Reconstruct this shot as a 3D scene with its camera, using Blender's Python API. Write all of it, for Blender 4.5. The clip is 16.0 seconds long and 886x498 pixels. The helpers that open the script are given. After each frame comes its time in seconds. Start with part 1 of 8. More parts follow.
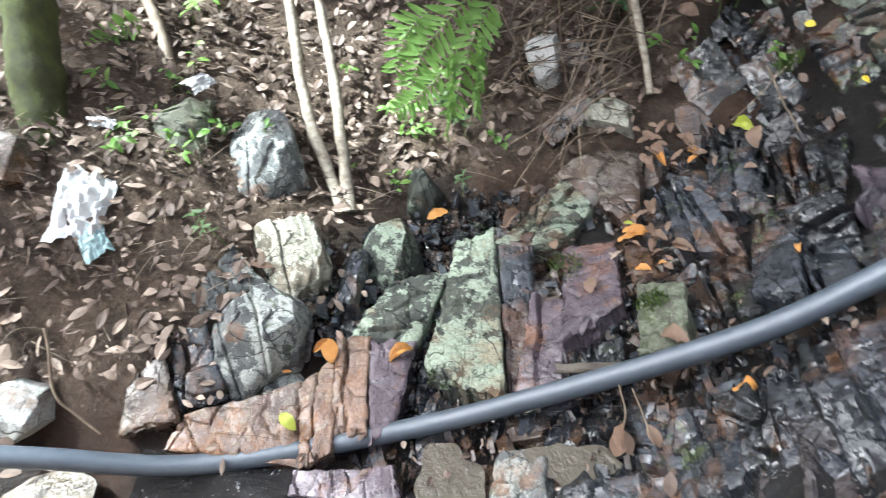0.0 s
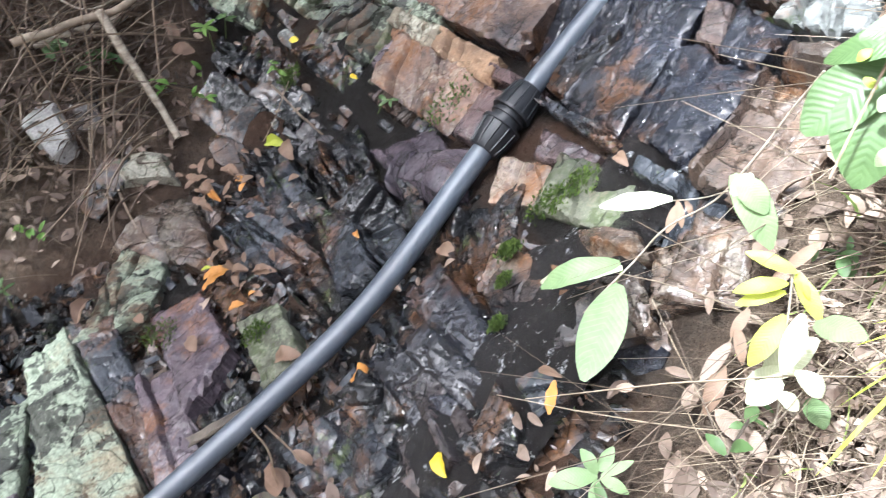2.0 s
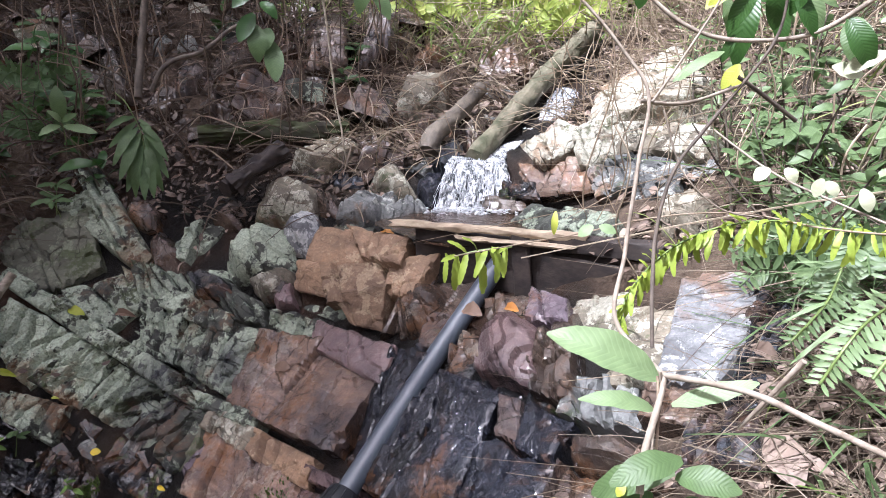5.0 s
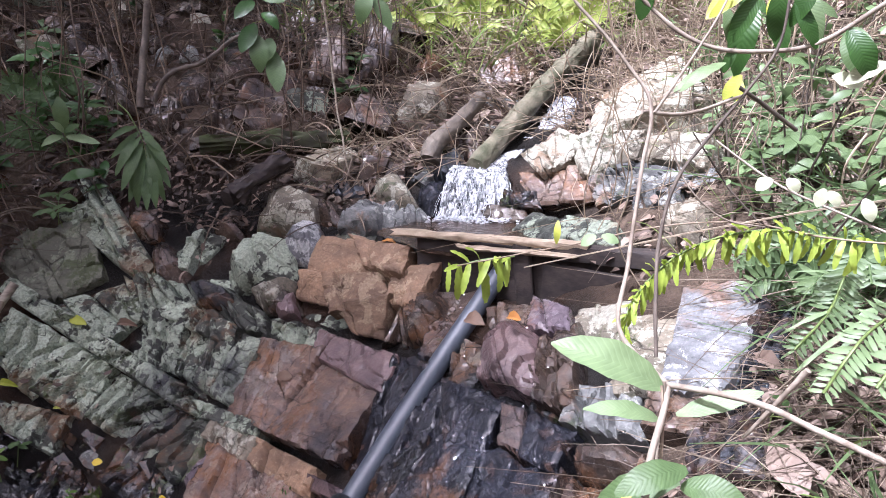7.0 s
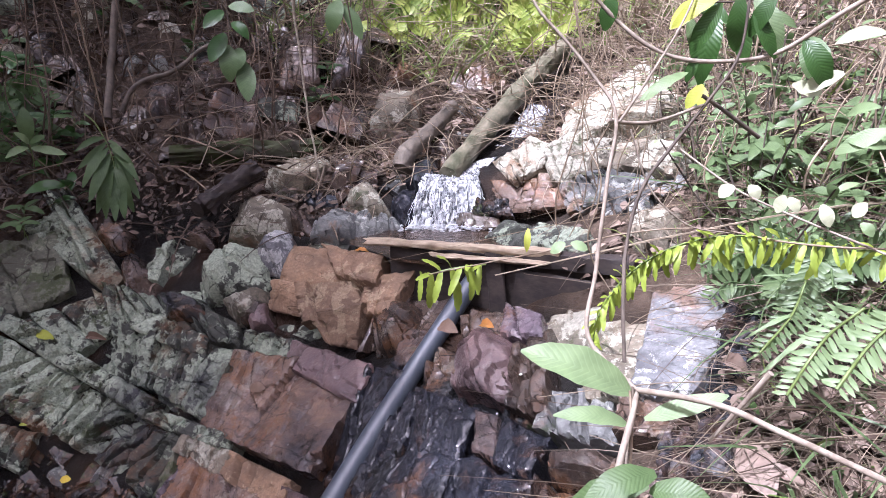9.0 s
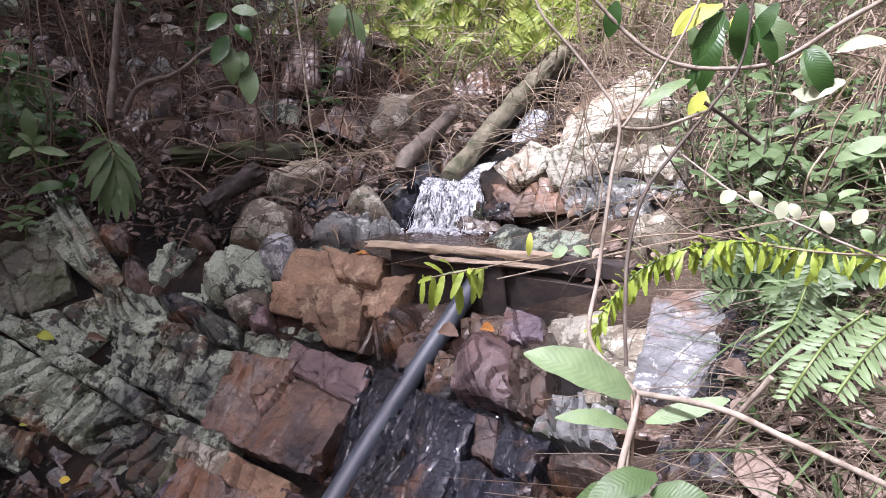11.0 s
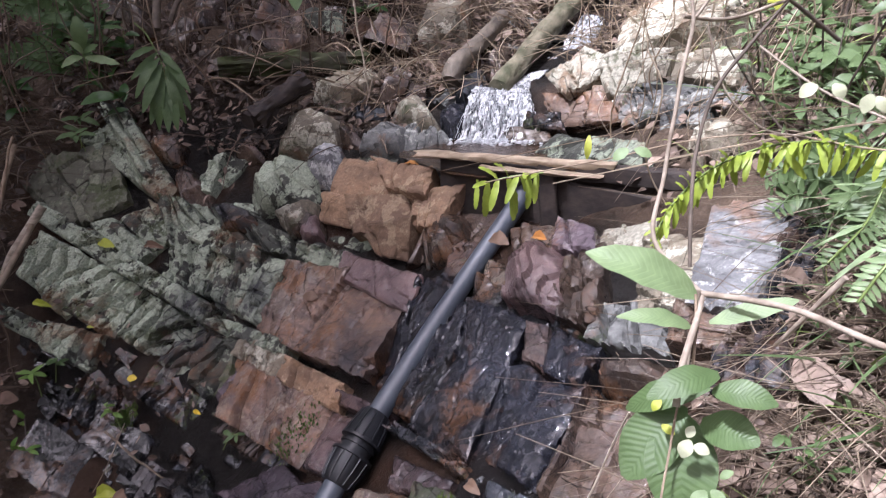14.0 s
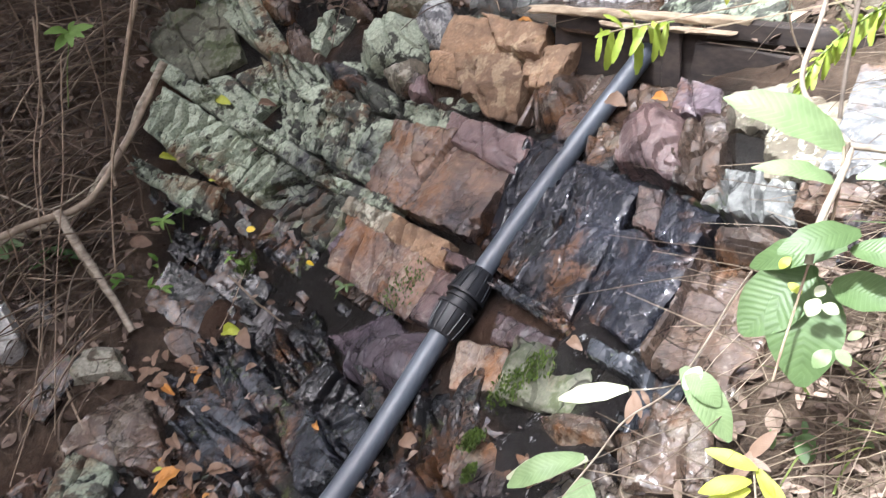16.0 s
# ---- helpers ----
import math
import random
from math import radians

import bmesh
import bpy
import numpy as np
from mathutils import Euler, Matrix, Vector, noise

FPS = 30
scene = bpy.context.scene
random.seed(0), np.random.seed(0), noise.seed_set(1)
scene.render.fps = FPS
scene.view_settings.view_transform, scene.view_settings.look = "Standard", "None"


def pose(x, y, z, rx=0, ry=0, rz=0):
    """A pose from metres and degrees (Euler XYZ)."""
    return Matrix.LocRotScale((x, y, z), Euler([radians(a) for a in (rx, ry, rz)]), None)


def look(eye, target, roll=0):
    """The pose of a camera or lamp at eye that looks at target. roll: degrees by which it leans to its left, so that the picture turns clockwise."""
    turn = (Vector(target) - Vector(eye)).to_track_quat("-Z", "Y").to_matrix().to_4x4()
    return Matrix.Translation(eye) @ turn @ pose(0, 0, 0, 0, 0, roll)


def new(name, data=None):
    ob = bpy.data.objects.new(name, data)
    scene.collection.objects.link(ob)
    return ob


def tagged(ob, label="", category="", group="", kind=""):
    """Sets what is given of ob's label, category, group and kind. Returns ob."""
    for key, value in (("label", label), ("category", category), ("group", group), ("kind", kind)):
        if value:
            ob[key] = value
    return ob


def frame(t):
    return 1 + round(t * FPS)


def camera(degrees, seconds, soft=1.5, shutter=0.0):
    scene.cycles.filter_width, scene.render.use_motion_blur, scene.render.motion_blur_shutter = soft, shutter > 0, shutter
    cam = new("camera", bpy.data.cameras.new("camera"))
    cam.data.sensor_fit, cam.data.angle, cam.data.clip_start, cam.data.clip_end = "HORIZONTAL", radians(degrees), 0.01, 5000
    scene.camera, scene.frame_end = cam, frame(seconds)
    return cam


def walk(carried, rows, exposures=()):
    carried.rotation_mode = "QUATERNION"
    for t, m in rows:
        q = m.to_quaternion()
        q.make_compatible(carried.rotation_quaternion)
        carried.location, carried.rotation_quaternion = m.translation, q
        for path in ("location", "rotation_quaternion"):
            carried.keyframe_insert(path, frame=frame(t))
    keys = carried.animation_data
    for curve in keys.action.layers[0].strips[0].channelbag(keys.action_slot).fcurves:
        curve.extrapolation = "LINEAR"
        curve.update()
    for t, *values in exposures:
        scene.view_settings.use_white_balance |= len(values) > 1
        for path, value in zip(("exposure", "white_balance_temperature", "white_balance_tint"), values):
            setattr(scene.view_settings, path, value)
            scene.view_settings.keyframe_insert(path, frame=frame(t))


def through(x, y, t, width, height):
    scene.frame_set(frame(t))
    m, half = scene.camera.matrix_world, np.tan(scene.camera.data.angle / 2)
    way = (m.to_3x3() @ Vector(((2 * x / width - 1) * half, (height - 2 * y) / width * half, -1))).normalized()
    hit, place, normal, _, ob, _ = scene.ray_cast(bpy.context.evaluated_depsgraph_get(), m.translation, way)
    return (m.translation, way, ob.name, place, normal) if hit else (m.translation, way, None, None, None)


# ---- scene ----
cam = camera(65.25, 16.0, soft=0.55, shutter=0.4)

# seconds, place of the eye, yaw, pitch and roll in degrees
PATH = [
    (0.0, -0.124, -0.125, 1.953, 60.37, -42.94, -8.77),
    (0.5, -0.124, -0.131, 1.946, 51.66, -44.40, -7.25),
    (1.0, -0.109, -0.110, 1.939, 39.26, -45.33, -5.55),
    (1.5, -0.085, -0.085, 1.939, 26.33, -44.77, -3.19),
    (2.0, -0.063, -0.063, 1.950, 17.07, -43.17, -1.35),
    (2.5, -0.045, -0.050, 1.959, 14.09, -40.49, -1.25),
    (3.0, -0.020, -0.025, 1.990, 8.72, -34.11, 0.04),
    (3.5, 0.003, -0.003, 2.034, 3.24, -25.76, 0.87),
    (4.0, 0.002, 0.000, 2.059, 2.80, -21.60, 0.32),
    (4.5, -0.001, 0.007, 2.080, 2.39, -18.12, 0.26),
    (5.0, -0.002, 0.008, 2.092, 2.12, -15.30, 0.33),
    (7.5, -0.009, 0.001, 2.099, 2.05, -14.40, 0.11),
    (8.0, -0.007, -0.001, 2.102, 1.46, -14.03, 0.16),
    (8.5, -0.005, -0.001, 2.102, 1.31, -13.93, -0.03),
    (9.0, 0.000, 0.000, 2.100, -0.00, -14.00, -0.00),
    (11.5, -0.009, -0.010, 2.102, -0.10, -13.64, 0.50),
    (12.0, -0.009, -0.010, 2.103, -0.26, -13.66, 0.34),
    (12.5, -0.012, -0.011, 2.100, 0.23, -14.27, 0.20),
    (13.0, -0.016, -0.011, 2.094, 0.82, -15.50, -0.16),
    (13.5, -0.019, -0.008, 2.081, 1.88, -17.76, -0.28),
    (14.0, -0.034, -0.006, 2.070, 3.49, -20.44, -0.25),
    (14.5, -0.049, -0.004, 2.061, 5.50, -23.06, -0.99),
    (15.0, -0.051, -0.003, 2.052, 7.57, -25.17, -1.09),
    (15.5, -0.056, -0.010, 2.042, 9.56, -27.55, -1.38),
    (16.0, -0.062, -0.020, 2.027, 12.63, -30.55, -1.95),
]


def held(x, y, z, yaw, pitch, roll):
    return pose(x, y, z, 0, 0, yaw) @ pose(0, 0, 0, 90 + pitch) @ pose(0, 0, 0, 0, 0, roll)


walk(cam, [(t, held(*rest)) for t, *rest in PATH],
     exposures=[(0.0, 2.5, 5450, 1), (1.0, 2.6, 5450, 2), (2.5, 2.42, 5500, 8), (3.5, 1.85, 5800, 13), (4.5, 1.5, 5600, 16), (7.5, 1.56, 5450, 25), (9.0, 1.42, 5450, 27), (11.5, 1.2, 5700, 26), (12.5, 1.12, 5550, 28), (13.5, 1.08, 5600, 25), (14.5, 1.45, 5650, 19), (15.5, 1.85, 5680, 13), (16.0, 2.03, 5730, 11)])

# ---- light ----
world = bpy.data.worlds.new("sky")
scene.world = world
world.use_nodes = True
wn, wl = world.node_tree.nodes, world.node_tree.links
sky = wn.new("ShaderNodeTexSky")
sky.sky_type, sky.sun_disc = "NISHITA", False
SUN_UP, SUN_TURN = radians(60), radians(-128)
sky.air_density, sky.dust_density, sky.ozone_density = 0.15, 6.0, 0.2
sky.sun_elevation, sky.sun_rotation = SUN_UP, SUN_TURN
wl.new(sky.outputs[0], wn["Background"].inputs[0])
wn["Background"].inputs[1].default_value = 0.15

sun = new("sun", bpy.data.lights.new("sun", "SUN"))
sun.data.energy, sun.data.angle, sun.data.color = 4.0, radians(3), (1.0, 0.97, 0.91)
sun.matrix_world = look((math.sin(SUN_TURN) * math.cos(SUN_UP) * 30, math.cos(SUN_TURN) * math.cos(SUN_UP) * 30, math.sin(SUN_UP) * 30), (0, 0, 0))

# ---- building blocks ----
def mesh_of(name, verts, faces, material, smooth=0.0):
    me = bpy.data.meshes.new(name)
    me.from_pydata([tuple(v) for v in verts], [], [tuple(f) for f in faces])
    me.materials.append(material)
    if smooth:
        me.shade_smooth()
        me.set_sharp_from_angle(angle=radians(smooth))
    me.update()
    return me


def part(name, me, parent=None, label=""):
    ob = new(name, me)
    ob.parent = parent
    return tagged(ob, label)


def tube(points, radii, sides=8, cap=True):
    """Vertices and faces of a round bar along points."""
    pts = [Vector(p) for p in points]
    verts, faces = [], []
    side = None
    for i, p in enumerate(pts):
        way = (pts[min(i + 1, len(pts) - 1)] - pts[max(i - 1, 0)]).normalized()
        if side is None:
            side = way.orthogonal().normalized()
        side = (side - way * side.dot(way)).normalized()
        up = way.cross(side)
        r = radii[i] if hasattr(radii, "__len__") else radii
        for k in range(sides):
            a = 2 * math.pi * k / sides
            verts.append(p + (side * math.cos(a) + up * math.sin(a)) * r)
    for i in range(len(pts) - 1):
        for k in range(sides):
            a, b = i * sides + k, i * sides + (k + 1) % sides
            faces.append((a, b, b + sides, a + sides))
    if cap:
        faces.append(tuple(range(sides))[::-1])
        faces.append(tuple(range(len(verts) - sides, len(verts))))
    return verts, faces


def curved(points, steps=8):
    """A smooth line through points."""
    pts = [Vector(p) for p in points]
    pts = [pts[0] * 2 - pts[1]] + pts + [pts[-1] * 2 - pts[-2]]
    out = []
    for i in range(1, len(pts) - 2):
        a, b, c, d = pts[i - 1:i + 3]
        for k in range(steps):
            t = k / steps
            out.append(0.5 * (2 * b + (c - a) * t + (2 * a - 5 * b + 4 * c - d) * t * t + (3 * b - a - 3 * c + d) * t ** 3))
    return out + [pts[-2]]


def join(pieces):
    verts, faces = [], []
    for v, f in pieces:
        n = len(verts)
        verts += list(v)
        faces += [tuple(i + n for i in g) for g in f]
    return verts, faces


# ---- lie of the land: heights every 0.9 m ----
HEIGHTS = (
    (1.68, 1.48, 1.40, 1.48, 1.80, 2.32, 3.03, 3.82),
    (1.29, 1.01, 0.80, 0.98, 1.45, 2.12, 2.88, 3.64),
    (0.75, 0.61, 0.30, 0.61, 1.16, 1.97, 2.71, 3.41),
    (0.11, 0.25, 0.13, 0.33, 1.08, 1.91, 2.51, 3.11),
    (-0.12, 0.09, 0.31, 0.62, 1.31, 1.77, 2.26, 2.77),
    (0.09, 0.52, 0.89, 1.20, 1.58, 1.77, 2.09, 2.40),
    (0.41, 0.86, 1.32, 1.68, 1.84, 2.02, 2.25, 2.60),
    (0.78, 1.19, 1.60, 1.94, 2.22, 2.47, 2.62, 2.54),
    (1.15, 1.53, 1.91, 2.28, 2.64, 2.97, 3.25, 3.53),
)


def spline(u, n):
    i = min(max(int(math.floor(u)), 0), n - 2)
    f = min(max(u - i, 0.0), 1.0)
    w = (-.5 * f + f * f - .5 * f ** 3, 1 - 2.5 * f * f + 1.5 * f ** 3, .5 * f + 2 * f * f - 1.5 * f ** 3, -.5 * f * f + .5 * f ** 3)
    return [(min(max(i - 1 + k, 0), n - 1), w[k]) for k in range(4)]


def land(x, y):
    """Height of the ground; beyond the table the hillsides go on rising. A basin lies behind the dam."""
    z = sum(HEIGHTS[i][j] * a * b for i, a in spline((x + 4.5) / 0.9, 9) for j, b in spline((y + 0.9) / 0.9, 8))
    over = max(-4.5 - x, 0) * 0.55 + max(x - 2.7, 0) * 0.45 + max(y - 5.4, 0) * 0.62 + max(-3.2 - y, 0) * 0.6 - min(max(-0.9 - y, 0), 2.3) * 0.1
    u, v = (x - 0.12) * 0.89 - (y - 2.66) * 0.45, (x - 0.12) * 0.45 + (y - 2.66) * 0.89
    z -= 0.24 * math.exp(-(u / 0.42) ** 2 - (v / 0.26) ** 2)
    return z + (over if over < 9 else 9 + (over - 9) * 0.15)


def slope(x, y, h=0.12):
    return Vector((land(x - h, y) - land(x + h, y), land(x, y - h) - land(x, y + h), 2 * h)).normalized()


def near_line(x, y, line):
    """Distance to a line on the plan."""
    best = 99.0
    for (ax, ay), (bx, by) in zip(line, line[1:]):
        t = ((x - ax) * (bx - ax) + (y - ay) * (by - ay)) / ((bx - ax) ** 2 + (by - ay) ** 2)
        t = min(max(t, 0), 1)
        best = min(best, math.hypot(x - ax - t * (bx - ax), y - ay - t * (by - ay)))
    return best


STREAM = ((0.6, 5.2), (0.35, 4.0), (0.05, 3.1), (0.05, 2.3), (0.05, 1.75), (0.0, 1.35), (-0.12, 1.0), (-0.3, 0.7), (-0.6, 0.35), (-1.1, 0.0), (-1.6, -0.5), (-1.8, -0.9))
BED = ((-1.5, 2.75), (-1.0, 2.7), (-0.5, 2.3), (-0.45, 1.6), (-0.9, 1.9), (-1.3, 1.3), (-1.6, 0.8), (-1.35, 0.1), (-0.95, 0.5), (-0.55, 0.85), (-0.95, 0.5), (-1.35, 0.1), (-1.3, -0.9))


def soil(x, y):
    """1 on the leafy banks, 0 on the bare rock of the gully."""
    d = min(near_line(x, y, STREAM) - 0.36, near_line(x, y, BED) - 0.55)
    d += 0.18 * noise.noise(Vector((x * 2.1, y * 2.1, 3.0)))
    return min(max(d / 0.25 + 0.5, 0), 1)


def wetness(x, y):
    d = min(near_line(x, y, STREAM) - 0.25, near_line(x, y, BED) - 0.12)
    return min(max(1 - d / 0.35, 0), 1)

# ---- materials ----
class Nodes:
    """A little shorthand to wire one node material."""

    def __init__(self, name):
        self.m = bpy.data.materials.new(name)
        self.m.use_nodes = True
        self.n, self.l = self.m.node_tree.nodes, self.m.node_tree.links
        self.out = self.n["Material Output"]
        self.bsdf = self.n["Principled BSDF"]

    def add(self, kind, **sets):
        node = self.n.new("ShaderNode" + kind)
        for key, value in sets.items():
            setattr(node, key, value)
        return node

    def wire(self, a, b):
        self.l.new(a, b)
        return a

    def place(self, stretch=(1, 1, 1), turn=(0, 0, 0)):
        geo = self.add("NewGeometry")
        mp = self.add("Mapping")
        mp.inputs["Scale"].default_value = stretch
        mp.inputs["Rotation"].default_value = [radians(a) for a in turn]
        self.wire(geo.outputs["Position"], mp.inputs["Vector"])
        return mp.outputs[0]

    def beds(self, along, down, out):
        """Places counted along the strike of the layers, down their dip and out of the face."""
        geo = self.add("NewGeometry")
        xyz = self.add("CombineXYZ")
        for k, (axis, scale) in enumerate(((STRIKE, along), (DOWN, down), (FACE, out))):
            dot = self.add("VectorMath", operation="DOT_PRODUCT")
            self.wire(geo.outputs["Position"], dot.inputs[0])
            dot.inputs[1].default_value = [c * scale for c in axis]
            self.wire(dot.outputs["Value"], xyz.inputs[k])
        return xyz.outputs[0]

    def noise(self, vec, scale, detail=4.0, rough=0.55, distort=0.0):
        tex = self.add("TexNoise")
        tex.inputs["Scale"].default_value, tex.inputs["Detail"].default_value = scale, detail
        tex.inputs["Roughness"].default_value, tex.inputs["Distortion"].default_value = rough, distort
        self.wire(vec, tex.inputs["Vector"])
        return tex.outputs[0]

    def ramp(self, value, lo, hi, a=0.0, b=1.0):
        mr = self.add("MapRange", clamp=True)
        for k, v in (("From Min", lo), ("From Max", hi), ("To Min", a), ("To Max", b)):
            mr.inputs[k].default_value = v
        self.wire(value, mr.inputs["Value"])
        return mr.outputs[0]

    def mix(self, fac, a, b, how="MIX"):
        mx = self.add("Mix", data_type="RGBA", blend_type=how)
        for sock, v in ((mx.inputs[0], fac), (mx.inputs[6], a), (mx.inputs[7], b)):
            if isinstance(v, (tuple, list)):
                sock.default_value = (*v, 1)
            elif isinstance(v, (int, float)):
                sock.default_value = v
            else:
                self.wire(v, sock)
        return mx.outputs[2]

    def math(self, op, a, b=0.0):
        mt = self.add("Math", operation=op)
        for sock, v in ((mt.inputs[0], a), (mt.inputs[1], b)):
            if isinstance(v, (int, float)):
                sock.default_value = v
            else:
                self.wire(v, sock)
        return mt.outputs[0]

    def bump(self, height, strength, distance, onto=None):
        bp = self.add("Bump")
        bp.inputs["Strength"].default_value, bp.inputs["Distance"].default_value = strength, distance
        self.wire(height, bp.inputs["Height"])
        if onto is not None:
            self.wire(onto, bp.inputs["Normal"])
        return bp.outputs[0]

    def done(self, color=None, rough=None, normal=None, spec=None):
        for key, v in (("Base Color", color), ("Roughness", rough), ("Normal", normal), ("Specular IOR Level", spec)):
            if v is None:
                continue
            if isinstance(v, (tuple, list)):
                self.bsdf.inputs[key].default_value = (*v, 1)
            elif isinstance(v, (int, float)):
                self.bsdf.inputs[key].default_value = v
            else:
                self.wire(v, self.bsdf.inputs[key])
        return self.m


STRIKE, DOWN, FACE = (0.80, -0.59, 0.03), (-0.45, -0.60, -0.66), (-0.39, -0.53, 0.75)   # how the rock's layers lie


SEEPS = (((-0.02, 1.50, 1.08), 0.30), ((-0.24, 1.76, 1.05), 0.20), ((-1.22, 1.86, 0.52), 0.34), ((-0.70, 1.46, 0.60), 0.30), ((-0.20, 0.82, 0.75), 0.26), ((-0.52, 0.80, 0.50), 0.28), ((-0.10, 2.98, 1.58), 0.16), ((-0.43, 1.88, 1.00), 0.13), ((-1.15, 2.25, 0.90), 0.15), ((-0.85, 2.27, 1.04), 0.11))   # where water seeps over the rock


def rock_material(name, base, second, patch, patches, rough=0.75, moss=0.0, sheen=0.0, rust=0.7, crack=0.7, grainy=0.7, damp=0.0, ore_at=0.66):
    """Layered rock: two tones, crusty patches of lichen, moss, rust-filled cracks and fine grain."""
    s = Nodes(name)
    pos = s.place()
    layers = s.beds(1.0, 3.2, 3.2)
    info = s.add("ObjectInfo")
    tone = s.noise(pos, 4.5, 7, 0.65)
    col = s.mix(s.ramp(tone, 0.42, 0.60), base, second)
    streak = s.noise(layers, 9, 6, 0.65, 0.6)
    col = s.mix(s.ramp(streak, 0.46, 0.60, 0, grainy), col, tuple(c * 0.35 for c in second))
    crust = s.noise(pos, 13, 9, 0.72, 0.2)
    big = s.noise(pos, 2.3, 2)
    both = s.math("ADD", crust, s.math("MULTIPLY", big, 0.6))
    edge = 1.0 - 0.42 * patches
    col = s.mix(s.ramp(both, edge, edge + 0.028, 0, 0.92 if patches > 0.42 else 0.5), col, patch)
    ore = s.math("ADD", s.noise(pos, 3.1, 6, 0.7, 0.4), s.math("MULTIPLY", s.noise(pos, 17, 3), 0.22))
    col = s.mix(s.ramp(ore, ore_at, ore_at + 0.1, 0, rust), col, (0.20, 0.088, 0.028))
    if moss:
        green = s.math("ADD", s.noise(pos, 5, 6, 0.7), s.math("MULTIPLY", s.noise(pos, 40, 3), 0.25))
        col = s.mix(s.ramp(green, 0.78 - 0.2 * moss, 0.86 - 0.2 * moss, 0, 0.9), col, (0.05, 0.068, 0.02))
    lines = s.math("ABSOLUTE", s.math("SUBTRACT", s.noise(s.beds(1.0, 4.5, 4.5), 2.0, 1, 0.5, 0.1), 0.5))
    cross = s.math("ABSOLUTE", s.math("SUBTRACT", s.noise(s.beds(4.5, 1.2, 1.6), 1.7, 1, 0.5, 0.1), 0.5))
    split = s.math("MINIMUM", s.ramp(lines, 0.0, 0.005), s.ramp(cross, 0.0, 0.003))
    col = s.mix(s.math("MULTIPLY", s.math("SUBTRACT", 1.0, split), crack), col, (0.012, 0.009, 0.007))
    grain = s.noise(pos, 95, 4, 0.7)
    col = s.mix(s.ramp(grain, 0.38, 0.64, 0, 0.55), col, tuple(c * 0.42 for c in base))
    fleck = s.noise(pos, 46, 5, 0.75)
    col = s.mix(s.ramp(fleck, 0.58, 0.66, 0, 0.25), col, patch)
    shade = s.add("HueSaturation")
    s.wire(s.ramp(info.outputs["Random"], 0, 1, 0.75, 1.25), shade.inputs["Value"])
    s.wire(col, shade.inputs["Color"])
    wet = s.ramp(s.noise(pos, 7.0, 5, 0.6), 0.34, 0.52)
    rr = s.math("SUBTRACT", rough, s.math("MULTIPLY", wet, sheen))
    tint = shade.outputs[0]
    if damp:
        soak = None
        ragged = s.math("MULTIPLY", s.math("SUBTRACT", s.noise(pos, 5.5, 6, 0.65), 0.5), 0.42)
        for centre, reach in SEEPS:
            gap = s.add("VectorMath", operation="DISTANCE")
            s.wire(pos, gap.inputs[0])
            gap.inputs[1].default_value = centre
            one = s.ramp(s.math("ADD", gap.outputs["Value"], ragged), reach - 0.09, reach + 0.06, 1, 0)
            soak = one if soak is None else s.math("MAXIMUM", soak, one)
        soak = s.math("MULTIPLY", soak, damp)
        tint = s.mix(soak, tint, s.mix(0.86, tint, (0.012, 0.013, 0.018)))
        rr = s.math("SUBTRACT", rr, s.math("MULTIPLY", soak, rough - 0.2))
    nb = s.bump(streak, grainy, 0.012)
    nb = s.bump(split, crack, 0.02, nb)
    nb = s.bump(s.noise(pos, 30, 5, 0.65), 0.7, 0.006, nb)
    nb = s.bump(s.math("ADD", grain, fleck), 0.8, 0.004, nb)
    if sheen > 0.15:
        film = s.bump(s.noise(pos, 16, 4, 0.5, 0.4), 0.6, 0.008)
        s.wire(s.math("MULTIPLY", wet, min(0.9, sheen * 2)), s.bsdf.inputs["Coat Weight"])
        s.wire(film, s.bsdf.inputs["Coat Normal"])
        s.bsdf.inputs["Coat Roughness"].default_value, s.bsdf.inputs["Coat IOR"].default_value = 0.05, 1.45
    return s.done(tint, rr, nb, 0.4 if sheen < 0.35 else 0.22)


